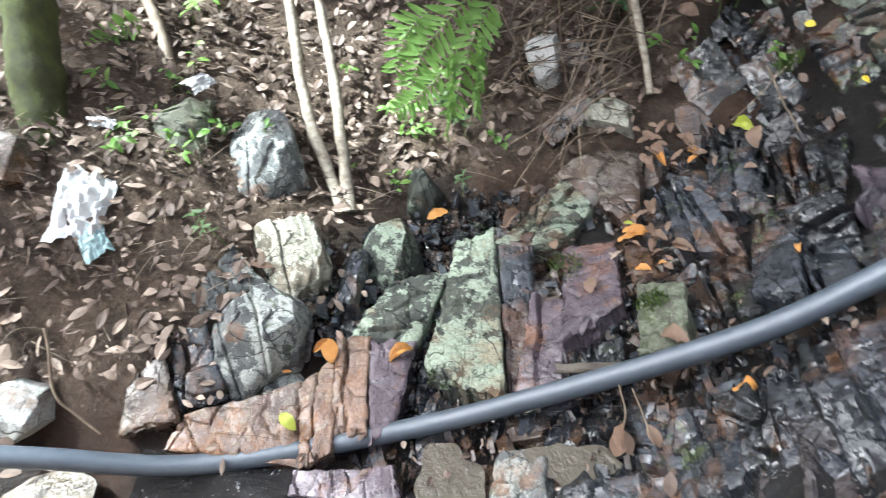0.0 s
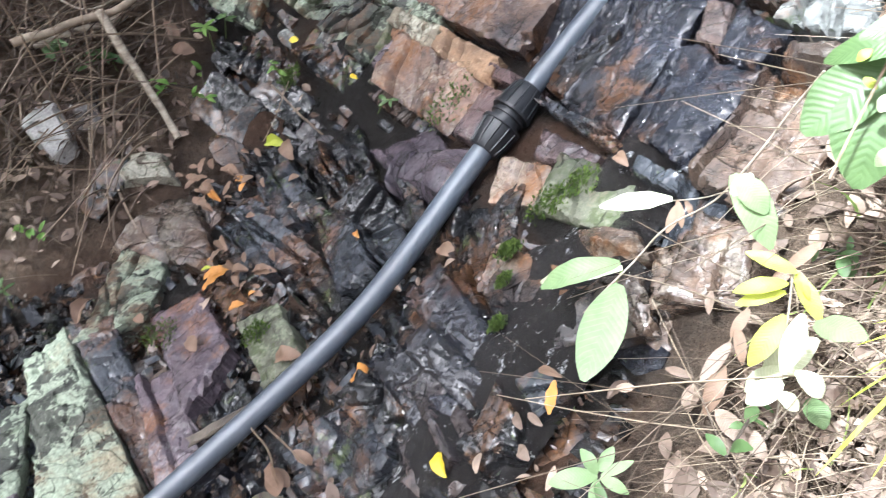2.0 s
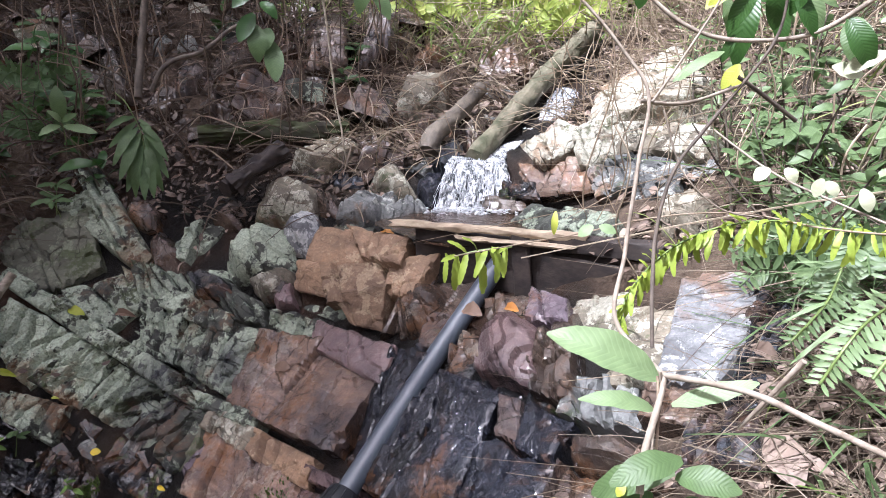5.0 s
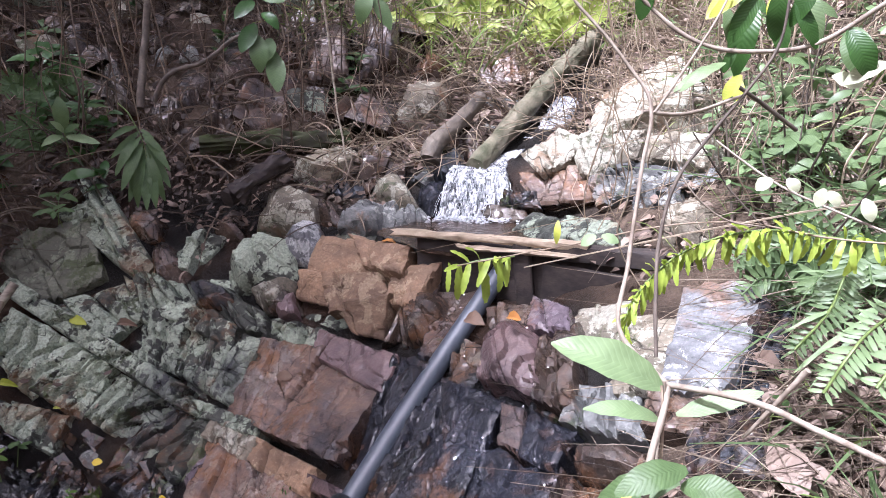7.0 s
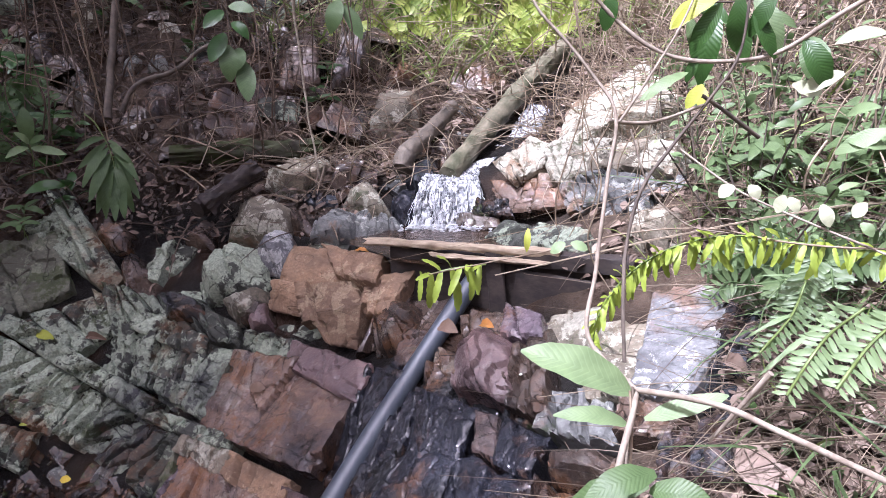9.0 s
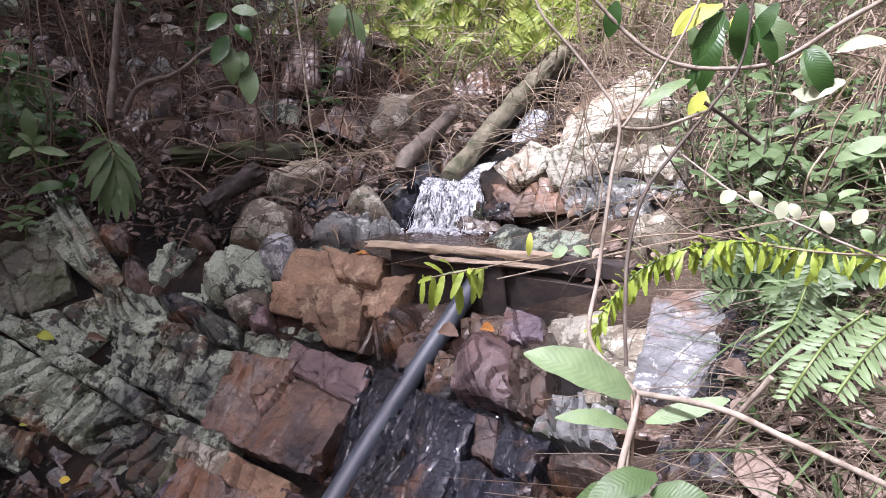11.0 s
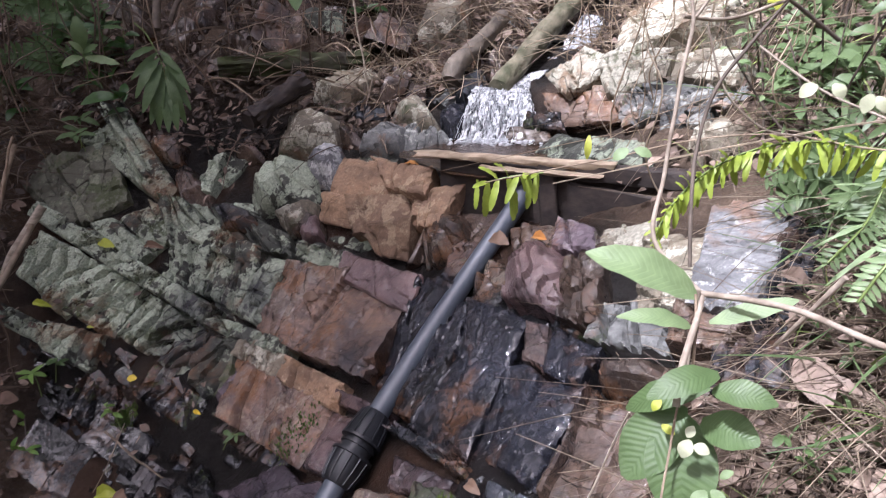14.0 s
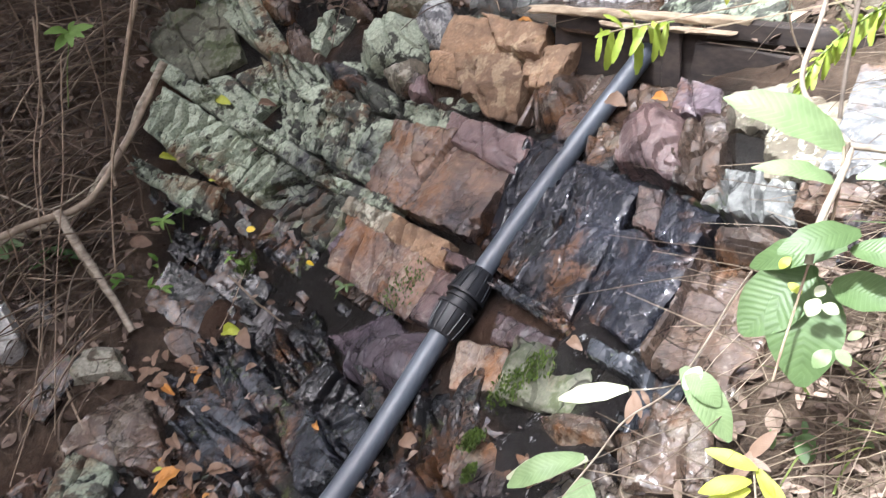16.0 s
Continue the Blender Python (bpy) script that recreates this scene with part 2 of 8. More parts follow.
ROCK = {
    "lichen": rock_material("rock_lichen", (0.095, 0.10, 0.078), (0.026, 0.027, 0.023), (0.41, 0.47, 0.35), 0.60, moss=0.36, rust=0.6, grainy=0.55, damp=0.9),
    "grey": rock_material("rock_grey", (0.18, 0.185, 0.175), (0.07, 0.072, 0.070), (0.36, 0.37, 0.33), 0.45, moss=0.2, grainy=0.45, damp=0.9),
    "pale": rock_material("rock_pale", (0.23, 0.235, 0.235), (0.10, 0.103, 0.106), (0.40, 0.41, 0.39), 0.45, moss=0.15, grainy=0.4, crack=0.2),
    "white": rock_material("rock_white", (0.42, 0.41, 0.37), (0.20, 0.18, 0.15), (0.62, 0.62, 0.58), 0.6, grainy=0.4),
    "tan": rock_material("rock_tan", (0.27, 0.235, 0.17), (0.12, 0.105, 0.075), (0.46, 0.45, 0.36), 0.5, moss=0.36, grainy=0.4, damp=0.8),
    "brown": rock_material("rock_brown", (0.31, 0.205, 0.125), (0.165, 0.108, 0.07), (0.46, 0.37, 0.24), 0.3, rust=0.5, crack=0.4, grainy=0.3),
    "umber": rock_material("rock_umber", (0.115, 0.078, 0.056), (0.042, 0.031, 0.024), (0.24, 0.21, 0.165), 0.32, rough=0.48, sheen=0.34, rust=0.5, ore_at=0.64, grainy=0.4, damp=0.9),
    "rust": rock_material("rock_rust", (0.25, 0.158, 0.108), (0.105, 0.083, 0.077), (0.33, 0.28, 0.215), 0.40, rough=0.5, sheen=0.32, rust=0.85, ore_at=0.61, crack=0.45, grainy=0.5, damp=0.95),
    "red": rock_material("rock_red", (0.21, 0.14, 0.13), (0.10, 0.07, 0.07), (0.36, 0.30, 0.29), 0.2, rough=0.5, sheen=0.2, rust=0.35, crack=0.4, grainy=0.1, damp=0.9),
    "purple": rock_material("rock_purple", (0.16, 0.125, 0.14), (0.08, 0.064, 0.076), (0.30, 0.27, 0.27), 0.25, rough=0.45, sheen=0.35, crack=0.3, grainy=0.3, damp=0.7),
    "slate": rock_material("rock_slate", (0.062, 0.068, 0.078), (0.020, 0.022, 0.027), (0.17, 0.178, 0.178), 0.28, moss=0.3, rust=0.42, ore_at=0.61, rough=0.40, sheen=0.5, crack=0.4, grainy=0.4),
    "dark": rock_material("rock_dark", (0.024, 0.0255, 0.028), (0.008, 0.0078, 0.008), (0.09, 0.09, 0.088), 0.26, moss=0.3, rust=0.4, ore_at=0.6, rough=0.42, sheen=0.45, crack=0.4, grainy=0.5),
    "black": rock_material("rock_black", (0.017, 0.0185, 0.025), (0.007, 0.0074, 0.009), (0.075, 0.055, 0.052), 0.16, rough=0.36, sheen=0.46, rust=0.25, crack=0.5, grainy=0.16),
    "green": rock_material("rock_green", (0.09, 0.096, 0.075), (0.034, 0.036, 0.03), (0.33, 0.38, 0.28), 0.45, rust=0.45, grainy=0.5, damp=0.9),
    "moss": rock_material("rock_moss", (0.17, 0.175, 0.125), (0.085, 0.085, 0.06), (0.28, 0.31, 0.21), 0.3, moss=0.6, rust=0.3, grainy=0.3, damp=0.6),
}


def ground_material():
    s = Nodes("ground_soil")
    pos = s.place()
    att = s.add("Attribute", attribute_name="soil")
    wet = s.add("Attribute", attribute_name="wet")
    clod = s.noise(pos, 6, 8, 0.7)
    dirt = s.mix(s.ramp(clod, 0.35, 0.65), (0.06, 0.042, 0.03), (0.19, 0.138, 0.096))
    # near-black stone: shade of the gaps between the rocks is put into its colour
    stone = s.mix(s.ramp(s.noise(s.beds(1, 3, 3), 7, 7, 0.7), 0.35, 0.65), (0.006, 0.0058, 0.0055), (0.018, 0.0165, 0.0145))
    rusty = s.ramp(s.noise(pos, 2.2, 4), 0.48, 0.60, 0, 0.6)
    stone = s.mix(rusty, stone, (0.09, 0.046, 0.025))
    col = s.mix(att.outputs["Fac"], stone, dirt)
    grain = s.noise(pos, 60, 5, 0.7)
    col = s.mix(s.ramp(grain, 0.35, 0.7, 0, 0.5), col, (0.02, 0.014, 0.01))
    rr = s.ramp(wet.outputs["Fac"], 0, 1, 0.9, 0.5)
    nb = s.bump(clod, 1.0, 0.07)
    nb = s.bump(s.noise(pos, 22, 6, 0.7), 1.0, 0.03, nb)
    nb = s.bump(grain, 0.9, 0.012, nb)
    return s.done(col, rr, nb, 0.25)


def plain_material(name, a, b, scale=20.0, rough=0.6, relief=0.003, stretch=(1, 1, 1), turn=(0, 0, 0), spec=0.4):
    s = Nodes(name)
    pos = s.place(stretch, turn)
    t = s.noise(pos, scale, 5, 0.6)
    fine = s.noise(pos, scale * 6, 3)
    col = s.mix(s.ramp(t, 0.35, 0.65), a, b)
    col = s.mix(s.ramp(fine, 0.3, 0.75, 0, 0.3), col, tuple(c * 0.5 for c in a))
    return s.done(col, rough, s.bump(s.math("ADD", t, s.math("MULTIPLY", fine, 0.4)), 0.6, relief), spec)


GROUND = ground_material()
PIPE = plain_material("pipe_plastic", (0.052, 0.066, 0.084), (0.075, 0.09, 0.11), 9, 0.46, 0.0006, spec=0.9)
FITTING = plain_material("fitting_plastic", (0.012, 0.013, 0.015), (0.022, 0.024, 0.027), 14, 0.4, 0.0008)
PLANK = plain_material("old_plank", (0.055, 0.042, 0.035), (0.020, 0.017, 0.016), 7, 0.75, 0.004, (1, 6, 6), (0, 0, 30))
BATTEN = plain_material("pale_batten", (0.46, 0.375, 0.265), (0.22, 0.165, 0.11), 5, 0.7, 0.004, (1, 8, 8), (0, 0, 27))
LOGWOOD = plain_material("log_wood", (0.19, 0.17, 0.115), (0.045, 0.05, 0.022), 8, 0.75, 0.02, (1.6, 0.8, 1.6), (0, 0, -32))


def water_material(name, tint, foam, fine=1.0):
    """Running water: dark and glossy, with white streaks where it falls and painted white glints on the stream."""
    s = Nodes(name)
    streak = s.noise(s.place((22 * fine, 22 * fine, 3)), 3.0, 8, 0.75, 0.3)
    clump = s.noise(s.place((1, 1, 0.5)), 17, 4, 0.6)
    both = s.math("ADD", s.math("MULTIPLY", streak, 0.72), s.math("MULTIPLY", clump, 0.28))
    ripple = s.noise(s.place(), 38, 4, 0.6, 0.2)
    col = s.mix(s.ramp(both, 0.62 - 0.34 * foam, 0.76 - 0.34 * foam), tint, (0.88, 0.90, 0.91))
    nb = s.bump(ripple, 1.0, 0.018) if 0.05 < foam < 0.3 else s.bump(ripple, 0.7, 0.010)
    return s.done(col, 0.05 if foam < 0.4 else 0.25, s.bump(streak, 0.8, 0.02, nb) if foam > 0.1 else nb, 0.6)


FALL = water_material("falling_water", (0.05, 0.055, 0.06), 0.56)
FOAM = water_material("white_water", (0.50, 0.53, 0.55), 0.55)
MOSSLOG = plain_material("mossy_log", (0.035, 0.03, 0.02), (0.05, 0.065, 0.018), 9, 0.85, 0.02)
DRIFT = plain_material("grey_driftwood", (0.15, 0.125, 0.095), (0.055, 0.046, 0.038), 12, 0.7, 0.012, (1.6, 0.7, 1.6), (0, 0, -20))
POOL = water_material("pool_water", (0.05, 0.030, 0.018), 0.0)
# the little white in this colour paints glints on the shaded stream
RILL = water_material("running_water", (0.007, 0.0055, 0.005), 0.13, 0.8)
CLOUDY = water_material("cloudy_water", (0.085, 0.072, 0.05), 0.0)

# ---- ground ----
def ground():
    xs = np.concatenate([-4.5 - np.geomspace(70, 0.25, 22), np.arange(-4.5, 2.71, 0.035), 2.7 + np.geomspace(0.25, 70, 22)])
    ys = np.concatenate([-0.9 - np.geomspace(70, 0.25, 18), np.arange(-0.9, 5.41, 0.035), 5.4 + np.geomspace(0.25, 70, 22)])
    verts, soils, wets = [], [], []
    for y in ys:
        for x in xs:
            x, y = float(x), float(y)
            z = land(x, y)
            near = -4.7 < x < 2.9 and -1.2 < y < 5.6
            s = soil(x, y) if near else 1.0
            p = Vector((x, y, z))
            z += 0.05 * noise.noise(p * 2.5) + 0.022 * noise.noise(p * 8)
            if near:
                z += 0.008 * noise.noise(p * 25)
                z -= (1 - s) * ((0.10 if y < 1.2 else 0.06) + 0.03 * noise.noise(Vector((x * 3 + y * 5, x * 5 - y * 3, z * 9))))
            verts.append((x, y, z))
            soils.append(s)
            wets.append(wetness(x, y) if near else 0.0)
    n = len(xs)
    faces = [(j * n + i, j * n + i + 1, (j + 1) * n + i + 1, (j + 1) * n + i) for j in range(len(ys) - 1) for i in range(n - 1)]
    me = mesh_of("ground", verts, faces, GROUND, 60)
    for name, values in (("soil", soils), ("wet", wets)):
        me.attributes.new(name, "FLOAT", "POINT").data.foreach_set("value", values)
    return tagged(new("ground", me), "dark earth and rock of a steep leafy gully", "ground", kind="structure")


ground()


# ---- rocks ----
ROCK_LABEL = {
    "lichen": "grey bedded rock block crusted with pale lichen", "grey": "grey angular rock block of the stream bed",
    "pale": "pale grey weathered rock with rough faces", "white": "rock with chalky white crust on its face",
    "tan": "tan rounded rock with lichen and a little moss", "brown": "orange-brown fractured rock beside the dam",
    "umber": "dark brown damp rock with worn edges", "rust": "rock slab stained rusty orange by seeping water",
    "red": "reddish pink angular rock", "purple": "purple-grey smooth slate slab",
    "slate": "blue-grey damp slate rock", "dark": "dark wet layered rock", "black": "black wet rock face with water film",
    "green": "grey-green rock with lichen", "moss": "greenish rock with moss on top",
}
rock_count = 0


def size_of(l, w):
    return (l + w) / 2


def flaked(q, off, scale):
    """Broken surface: flat flakes with sharp little steps, and fine roughness."""
    f = noise.noise(q * 7 + off) + 0.5 * noise.noise(q * 17 + off)
    return scale * (0.75 * math.floor(f * 3.2) / 3.2 + 0.25 * f) + 0.22 * scale * noise.noise(q * 48 + off) + 0.14 * scale * noise.noise(q * 110 + off)


def block(l, w, h, seed, grit=1.0, facet=False):
    """A split, chipped block: its upper face lies about z = 0, its body below."""
    rnd = random.Random(seed)
    fine = 38 if max(l, w) > 0.2 and max(l, w) < 0.9 else 22
    step = max(l, w) / fine
    nx, ny, nz = (min(max(round(a / step), 4), fine) for a in (l, w, h))
    index, verts, faces = {}, [], []

    def at(i, j, k):
        if (i, j, k) not in index:
            index[i, j, k] = len(verts)
            verts.append((i / nx - 0.5, j / ny - 0.5, k / nz - 1.0))
        return index[i, j, k]

    for i in range(nx):
        for j in range(ny):
            faces.append((at(i, j, nz), at(i + 1, j, nz), at(i + 1, j + 1, nz), at(i, j + 1, nz)))
    for k in range(nz):
        for i in range(nx):
            faces.append((at(i, 0, k), at(i + 1, 0, k), at(i + 1, 0, k + 1), at(i, 0, k + 1)))
            faces.append((at(i + 1, ny, k), at(i, ny, k), at(i, ny, k + 1), at(i + 1, ny, k + 1)))
        for j in range(ny):
            faces.append((at(0, j + 1, k), at(0, j, k), at(0, j, k + 1), at(0, j + 1, k + 1)))
            faces.append((at(nx, j, k), at(nx, j + 1, k), at(nx, j + 1, k + 1), at(nx, j, k + 1)))
    p = np.array(verts)
    skew = np.array([[rnd.uniform(-0.08, 0.08) for _ in range(3)] for _ in range(8)]) * (1, 1, 0.9)
    u = np.stack([p[:, 0] + 0.5, p[:, 1] + 0.5, p[:, 2] + 1.0], 1)
    for c in range(8):
        wgt = np.ones(len(p))
        for a in range(3):
            wgt *= u[:, a] if c >> a & 1 else 1 - u[:, a]
        p += wgt[:, None] * skew[c]
    p *= (l * 1.1, w * 1.1, h) if facet else (l * 1.07, w * 1.07, h)
    centre = np.array((0, 0, -h * 0.5))
    for n in range(17 if facet else 7):
        nrm = np.array([rnd.gauss(0, 1), rnd.gauss(0, 1), rnd.uniform(-0.1, 1.2)])
        if facet and n < 4:
            nrm = np.array(((1, -1, -1, 1)[n] / l, (1, 1, -1, -1)[n] / w, 0.5 / max(l, w))) * size_of(l, w) + [rnd.gauss(0, 0.25) for _ in range(3)]
        nrm /= np.linalg.norm(nrm)
        reach = ((p - centre) @ nrm).max()
        cut = np.maximum((p - centre) @ nrm - reach * (rnd.uniform(0.64, 0.92) if facet else rnd.uniform(0.80, 0.97)), 0)
        p -= cut[:, None] * nrm
    size = min(l, w, 2 * h)
    pieces = rnd.choice(((3, 2), (4, 2), (5, 1), (3, 3), (6, 2)))
    off = Vector((seed * 3.7, seed * 1.3, seed * 7.1))
    for i, q in enumerate(p):
        v = Vector(q)
        out = Vector(q - centre).normalized()
        d = 0.035 * size * noise.noise(v * (2.2 / max(l, w)) + off) + 0.014 * size * noise.noise(v * (9 / max(l, w)) + off)
        ledge = noise.noise(Vector((v.x * 3, v.y * 3, v.z * 40)) + off)
        d += grit * 0.012 * size * ledge
        warp = 0.35 * noise.noise(v * (5 / max(l, w)) + off)
        cell = noise.cell(Vector((math.floor(v.x / l * pieces[0] + warp), math.floor(v.y / w * pieces[1] + warp), 0.5)) + off)
        d += grit * (0.0 if facet else 0.055) * size * (cell - 0.5)
        d += flaked(v, off, 0.02 * min(size, 0.3)) if size < 0.6 else 0.0
        p[i] += np.array(out) * d
    return p, faces


def rock(kind, x, y, z, l, w, h, rx, ry, rz):
    global rock_count
    rock_count += 1
    v, f = block(l, w, h, rock_count, 1.0, kind in ("brown", "red", "tan", "pale", "white", "umber", "moss"))
    ob = new("rock", mesh_of("rock", v, f, ROCK[kind], 32))
    ob.matrix_world = pose(x, y, z, rx, ry, rz)
    return tagged(ob, ROCK_LABEL[kind], "rock", "rocks of the gully")


def plates(q, off, stretch):
    """Height step of the plate that q lies on, and how near q is to a crack between plates."""
    far, near = noise.voronoi(Vector((q.x * stretch[0], q.y * stretch[1], 0)) + off)
    return noise.cell(near[0] * 7.3) - 0.5, far[1] - far[0]


def capped(name, verts, nx, ny, h, off, kind, sides):
    """Closes a grid of top vertices into a body with rough flanks."""
    at = lambda i, j: j * (nx + 1) + i
    faces = [(at(i, j), at(i + 1, j), at(i + 1, j + 1), at(i, j + 1)) for j in range(ny) for i in range(nx)]
    ring = [at(i, 0) for i in range(nx)] + [at(nx, j) for j in range(ny)] + [at(i, ny) for i in range(nx, 0, -1)] + [at(0, j) for j in range(ny, 0, -1)]
    last, n = ring, len(ring)
    for depth in sides:
        base = len(verts)
        for r in ring:
            q = verts[r]
            s = 1 + 0.05 * noise.noise(Vector((q.x * 9, q.y * 9, depth * 9)) + off) + 0.025 * noise.noise(Vector((q.x * 40, q.y * 40, depth * 14)) + off)
            verts.append(Vector((q.x * s, q.y * s, q.z * (1 - depth) - depth * h)))
        faces += [(last[i], base + i, base + (i + 1) % n, last[(i + 1) % n]) for i in range(n)]
        last = [base + i for i in range(n)]
    faces.append(tuple(reversed(last)))
    return mesh_of(name, verts, faces, ROCK[kind], 27)


def fine_step(y):
    return 0.0055 * min(max((y + 0.6) / 2.4, 0.9), 2.2)


def slab(kind, x, y, z, l, w, h, rx, ry, rz, lean, flare, twist, splits):
    """A flat slab of the rock face, split across by joints, with broken edges and a stepped top."""
    global rock_count
    rock_count += 1
    rnd = random.Random(rock_count)
    step = fine_step(y)
    nx, ny = min(max(int(l / step), 14), 84), min(max(int(w / step), 10), 64)
    off = Vector((rock_count * 3.1, rock_count * 1.7, rock_count * 5.3))
    smooth = {"black": 0.55, "red": 0.6, "purple": 0.6, "pale": 0.5, "rust": 0.6, "brown": 0.6}.get(kind, 1.0)
    cracked = kind in ("lichen", "green", "grey", "dark", "slate")
    splits = splits * 2 if cracked and l > 0.15 else splits
    joints = sorted((k + rnd.uniform(0.2, 0.8)) / (splits + 1) * 2 - 1 for k in range(splits))
    slants = [rnd.uniform(-0.3, 0.3) for _ in joints]
    lifts = [rnd.uniform(-0.022, 0.014) * smooth for _ in range(splits + 1)]
    tips = [(rnd.gauss(0, 0.05), rnd.gauss(0, 0.05)) for _ in range(splits + 1)]
    groove = 0.034 if cracked else 0.018
    size = min(l, w, 0.3)
    stretch = (rnd.uniform(9, 14), rnd.uniform(5, 9)) if l > w else (rnd.uniform(5, 9), rnd.uniform(9, 14))
    long = max(l / w, 1.0)
    verts = []
    for j in range(ny + 1):
        for i in range(nx + 1):
            u, v = 2 * i / nx - 1, 2 * j / ny - 1
            q = Vector((l / 2 * u + lean * v + flare * u * v, w / 2 * v + twist * u * v, 0))
            rim = max(abs(u), abs(v))
            wob = 0.05 * size * noise.noise(q * (3.5 / size) + off) + 0.05 * size * math.floor(2.5 * noise.noise(q * (6 / size) + off)) / 2.5
            q *= 1.0 + min(0.012 / max(size, 0.04), 0.12) + (wob / max(size, 0.05)) * rim ** 4 / long ** 0.5
            jag = noise.noise(q * 14 + off)
            bent = (0.006 * jag + 0.012 * noise.noise(q * 6 + off)) * 2 / l
            k = sum(u + bent + g * v > c for c, g in zip(joints, slants))
            d, crack = plates(q + Vector((0.01, 0.007, 0)) * jag, off, stretch)
            top = lifts[k] + tips[k][0] * q.x + tips[k][1] * q.y + 0.011 * smooth * d
            for c, g in zip(joints, slants):
                top -= groove * (0.35 + 1.6 * abs(noise.noise(q * 9 + off))) * math.exp(-((u + bent + g * v - c) * l / 2 / 0.0055) ** 2)
            top -= (0.009 if cracked else 0.003) * math.exp(-(crack / 0.04) ** 2)
            top += 0.03 * size * noise.noise(q * (1.6 / size) + off) + flaked(q, off, (0.010 if cracked else 0.007) * (0.5 + 0.5 * smooth))
            chip = noise.noise(Vector((u * 3.3, v * 3.3, 9)) + off) + (rim - 1) * 3.0
            top -= 0.016 * math.floor(min(max(chip - 0.05, 0) * 4, 1) * 3) / 3 + 0.008 * rim ** 10
            verts.append(Vector((q.x, q.y, top)))
    ob = new("split_rock", capped("split_rock", verts, nx, ny, h, off, kind, (0.1, 0.22, 0.4, 0.7, 1.0)))
    ob.matrix_world = pose(x, y, z, rx, ry, rz)
    return tagged(ob, ROCK_LABEL[kind], "rock", "slabs of the rock face")


def boulder(kind, x, y, z, l, w, h, rx, ry, rz, lean, flare, twist, splits):
    """A boulder with a few broken facets, worn edges and a crack or two."""
    global rock_count
    rock_count += 1
    rnd = random.Random(rock_count * 7 + 1)
    step = fine_step(y)
    nx, ny = min(max(int(l * 1.25 / step), 18), 84), min(max(int(w * 1.25 / step), 16), 72)
    off = Vector((rock_count * 2.3, rock_count * 4.1, rock_count * 1.9))
    size = min(l, w)
    rise = min(0.42 * size, h * 0.9, 0.14) * (0.62 if kind in ("brown", "red", "moss", "purple") else 1.0)
    planes = []
    for k in range(7):
        a = 2 * math.pi * (k + rnd.uniform(-0.35, 0.35)) / 7
        planes.append((math.cos(a), math.sin(a), rnd.uniform(0.3, 0.85), rnd.uniform(1.0, 2.6)))
    joints = sorted((k + rnd.uniform(0.2, 0.8)) / (splits + 1) * 2 - 1 for k in range(splits))
    slant = rnd.uniform(-0.4, 0.4)
    lifts = [rnd.uniform(-0.02, 0.012) for _ in range(splits + 1)]
    stretch = (rnd.uniform(5, 10), rnd.uniform(5, 10))
    ledge = (0.24 if kind in ("brown", "red") else 0.14) * min(size, 0.25)
    turn = rnd.uniform(0, math.pi)
    bend = (math.cos(turn), math.sin(turn))
    verts = []
    for j in range(ny + 1):
        for i in range(nx + 1):
            u, v = 2 * i / nx - 1, 2 * j / ny - 1
            a, b = u * math.sqrt(1 - 0.10 * v * v) * 1.06, v * math.sqrt(1 - 0.10 * u * u) * 1.06
            q = Vector((l / 2 * a + lean * b + flare * a * b, w / 2 * b + twist * a * b, 0))
            rim = max(abs(u), abs(v))
            q *= 1 + rim ** 3 * (0.12 * noise.noise(Vector((a * 1.7, b * 1.7, 2)) + off) + 0.06 * noise.noise(Vector((a * 5, b * 5, 4)) + off))
            jag = noise.noise(q * 12 + off)
            cut = max(max(s * (c * a + e * b - o + 0.05 * jag), 0) for c, e, o, s in planes)
            k = sum(u + 0.06 * jag + slant * v > c for c in joints)
            d, _ = plates(q + Vector((0.012, 0.009, 0)) * jag, off, stretch)
            top = rise * (0.35 - cut) + lifts[k] * min(1, size / 0.2) + (0.03 if kind in ("brown", "red", "moss") else 0.07) * size * noise.noise(q * (2 / size) + off) + 0.006 * d + ledge * (0.25 - math.floor(2.6 * ((q.x * bend[0] + q.y * bend[1]) / size + 0.32 * noise.noise(q * (2.2 / size) + off) + 0.1 * jag)) / 2.6)
            for c in joints:
                top -= 0.016 * math.exp(-((u + 0.06 * jag + slant * v - c) * l / 2 / 0.005) ** 2)
            top += flaked(q, off, 0.0055) - 0.3 * rise * rim ** 14
            verts.append(Vector((q.x, q.y, top)))
    ob = new("boulder", capped("boulder", verts, nx, ny, h, off, kind, (0.12, 0.3, 0.6, 1.0)))
    ob.matrix_world = pose(x, y, z, rx, ry, rz)
    return tagged(ob, ROCK_LABEL[kind], "rock", "rocks of the gully")


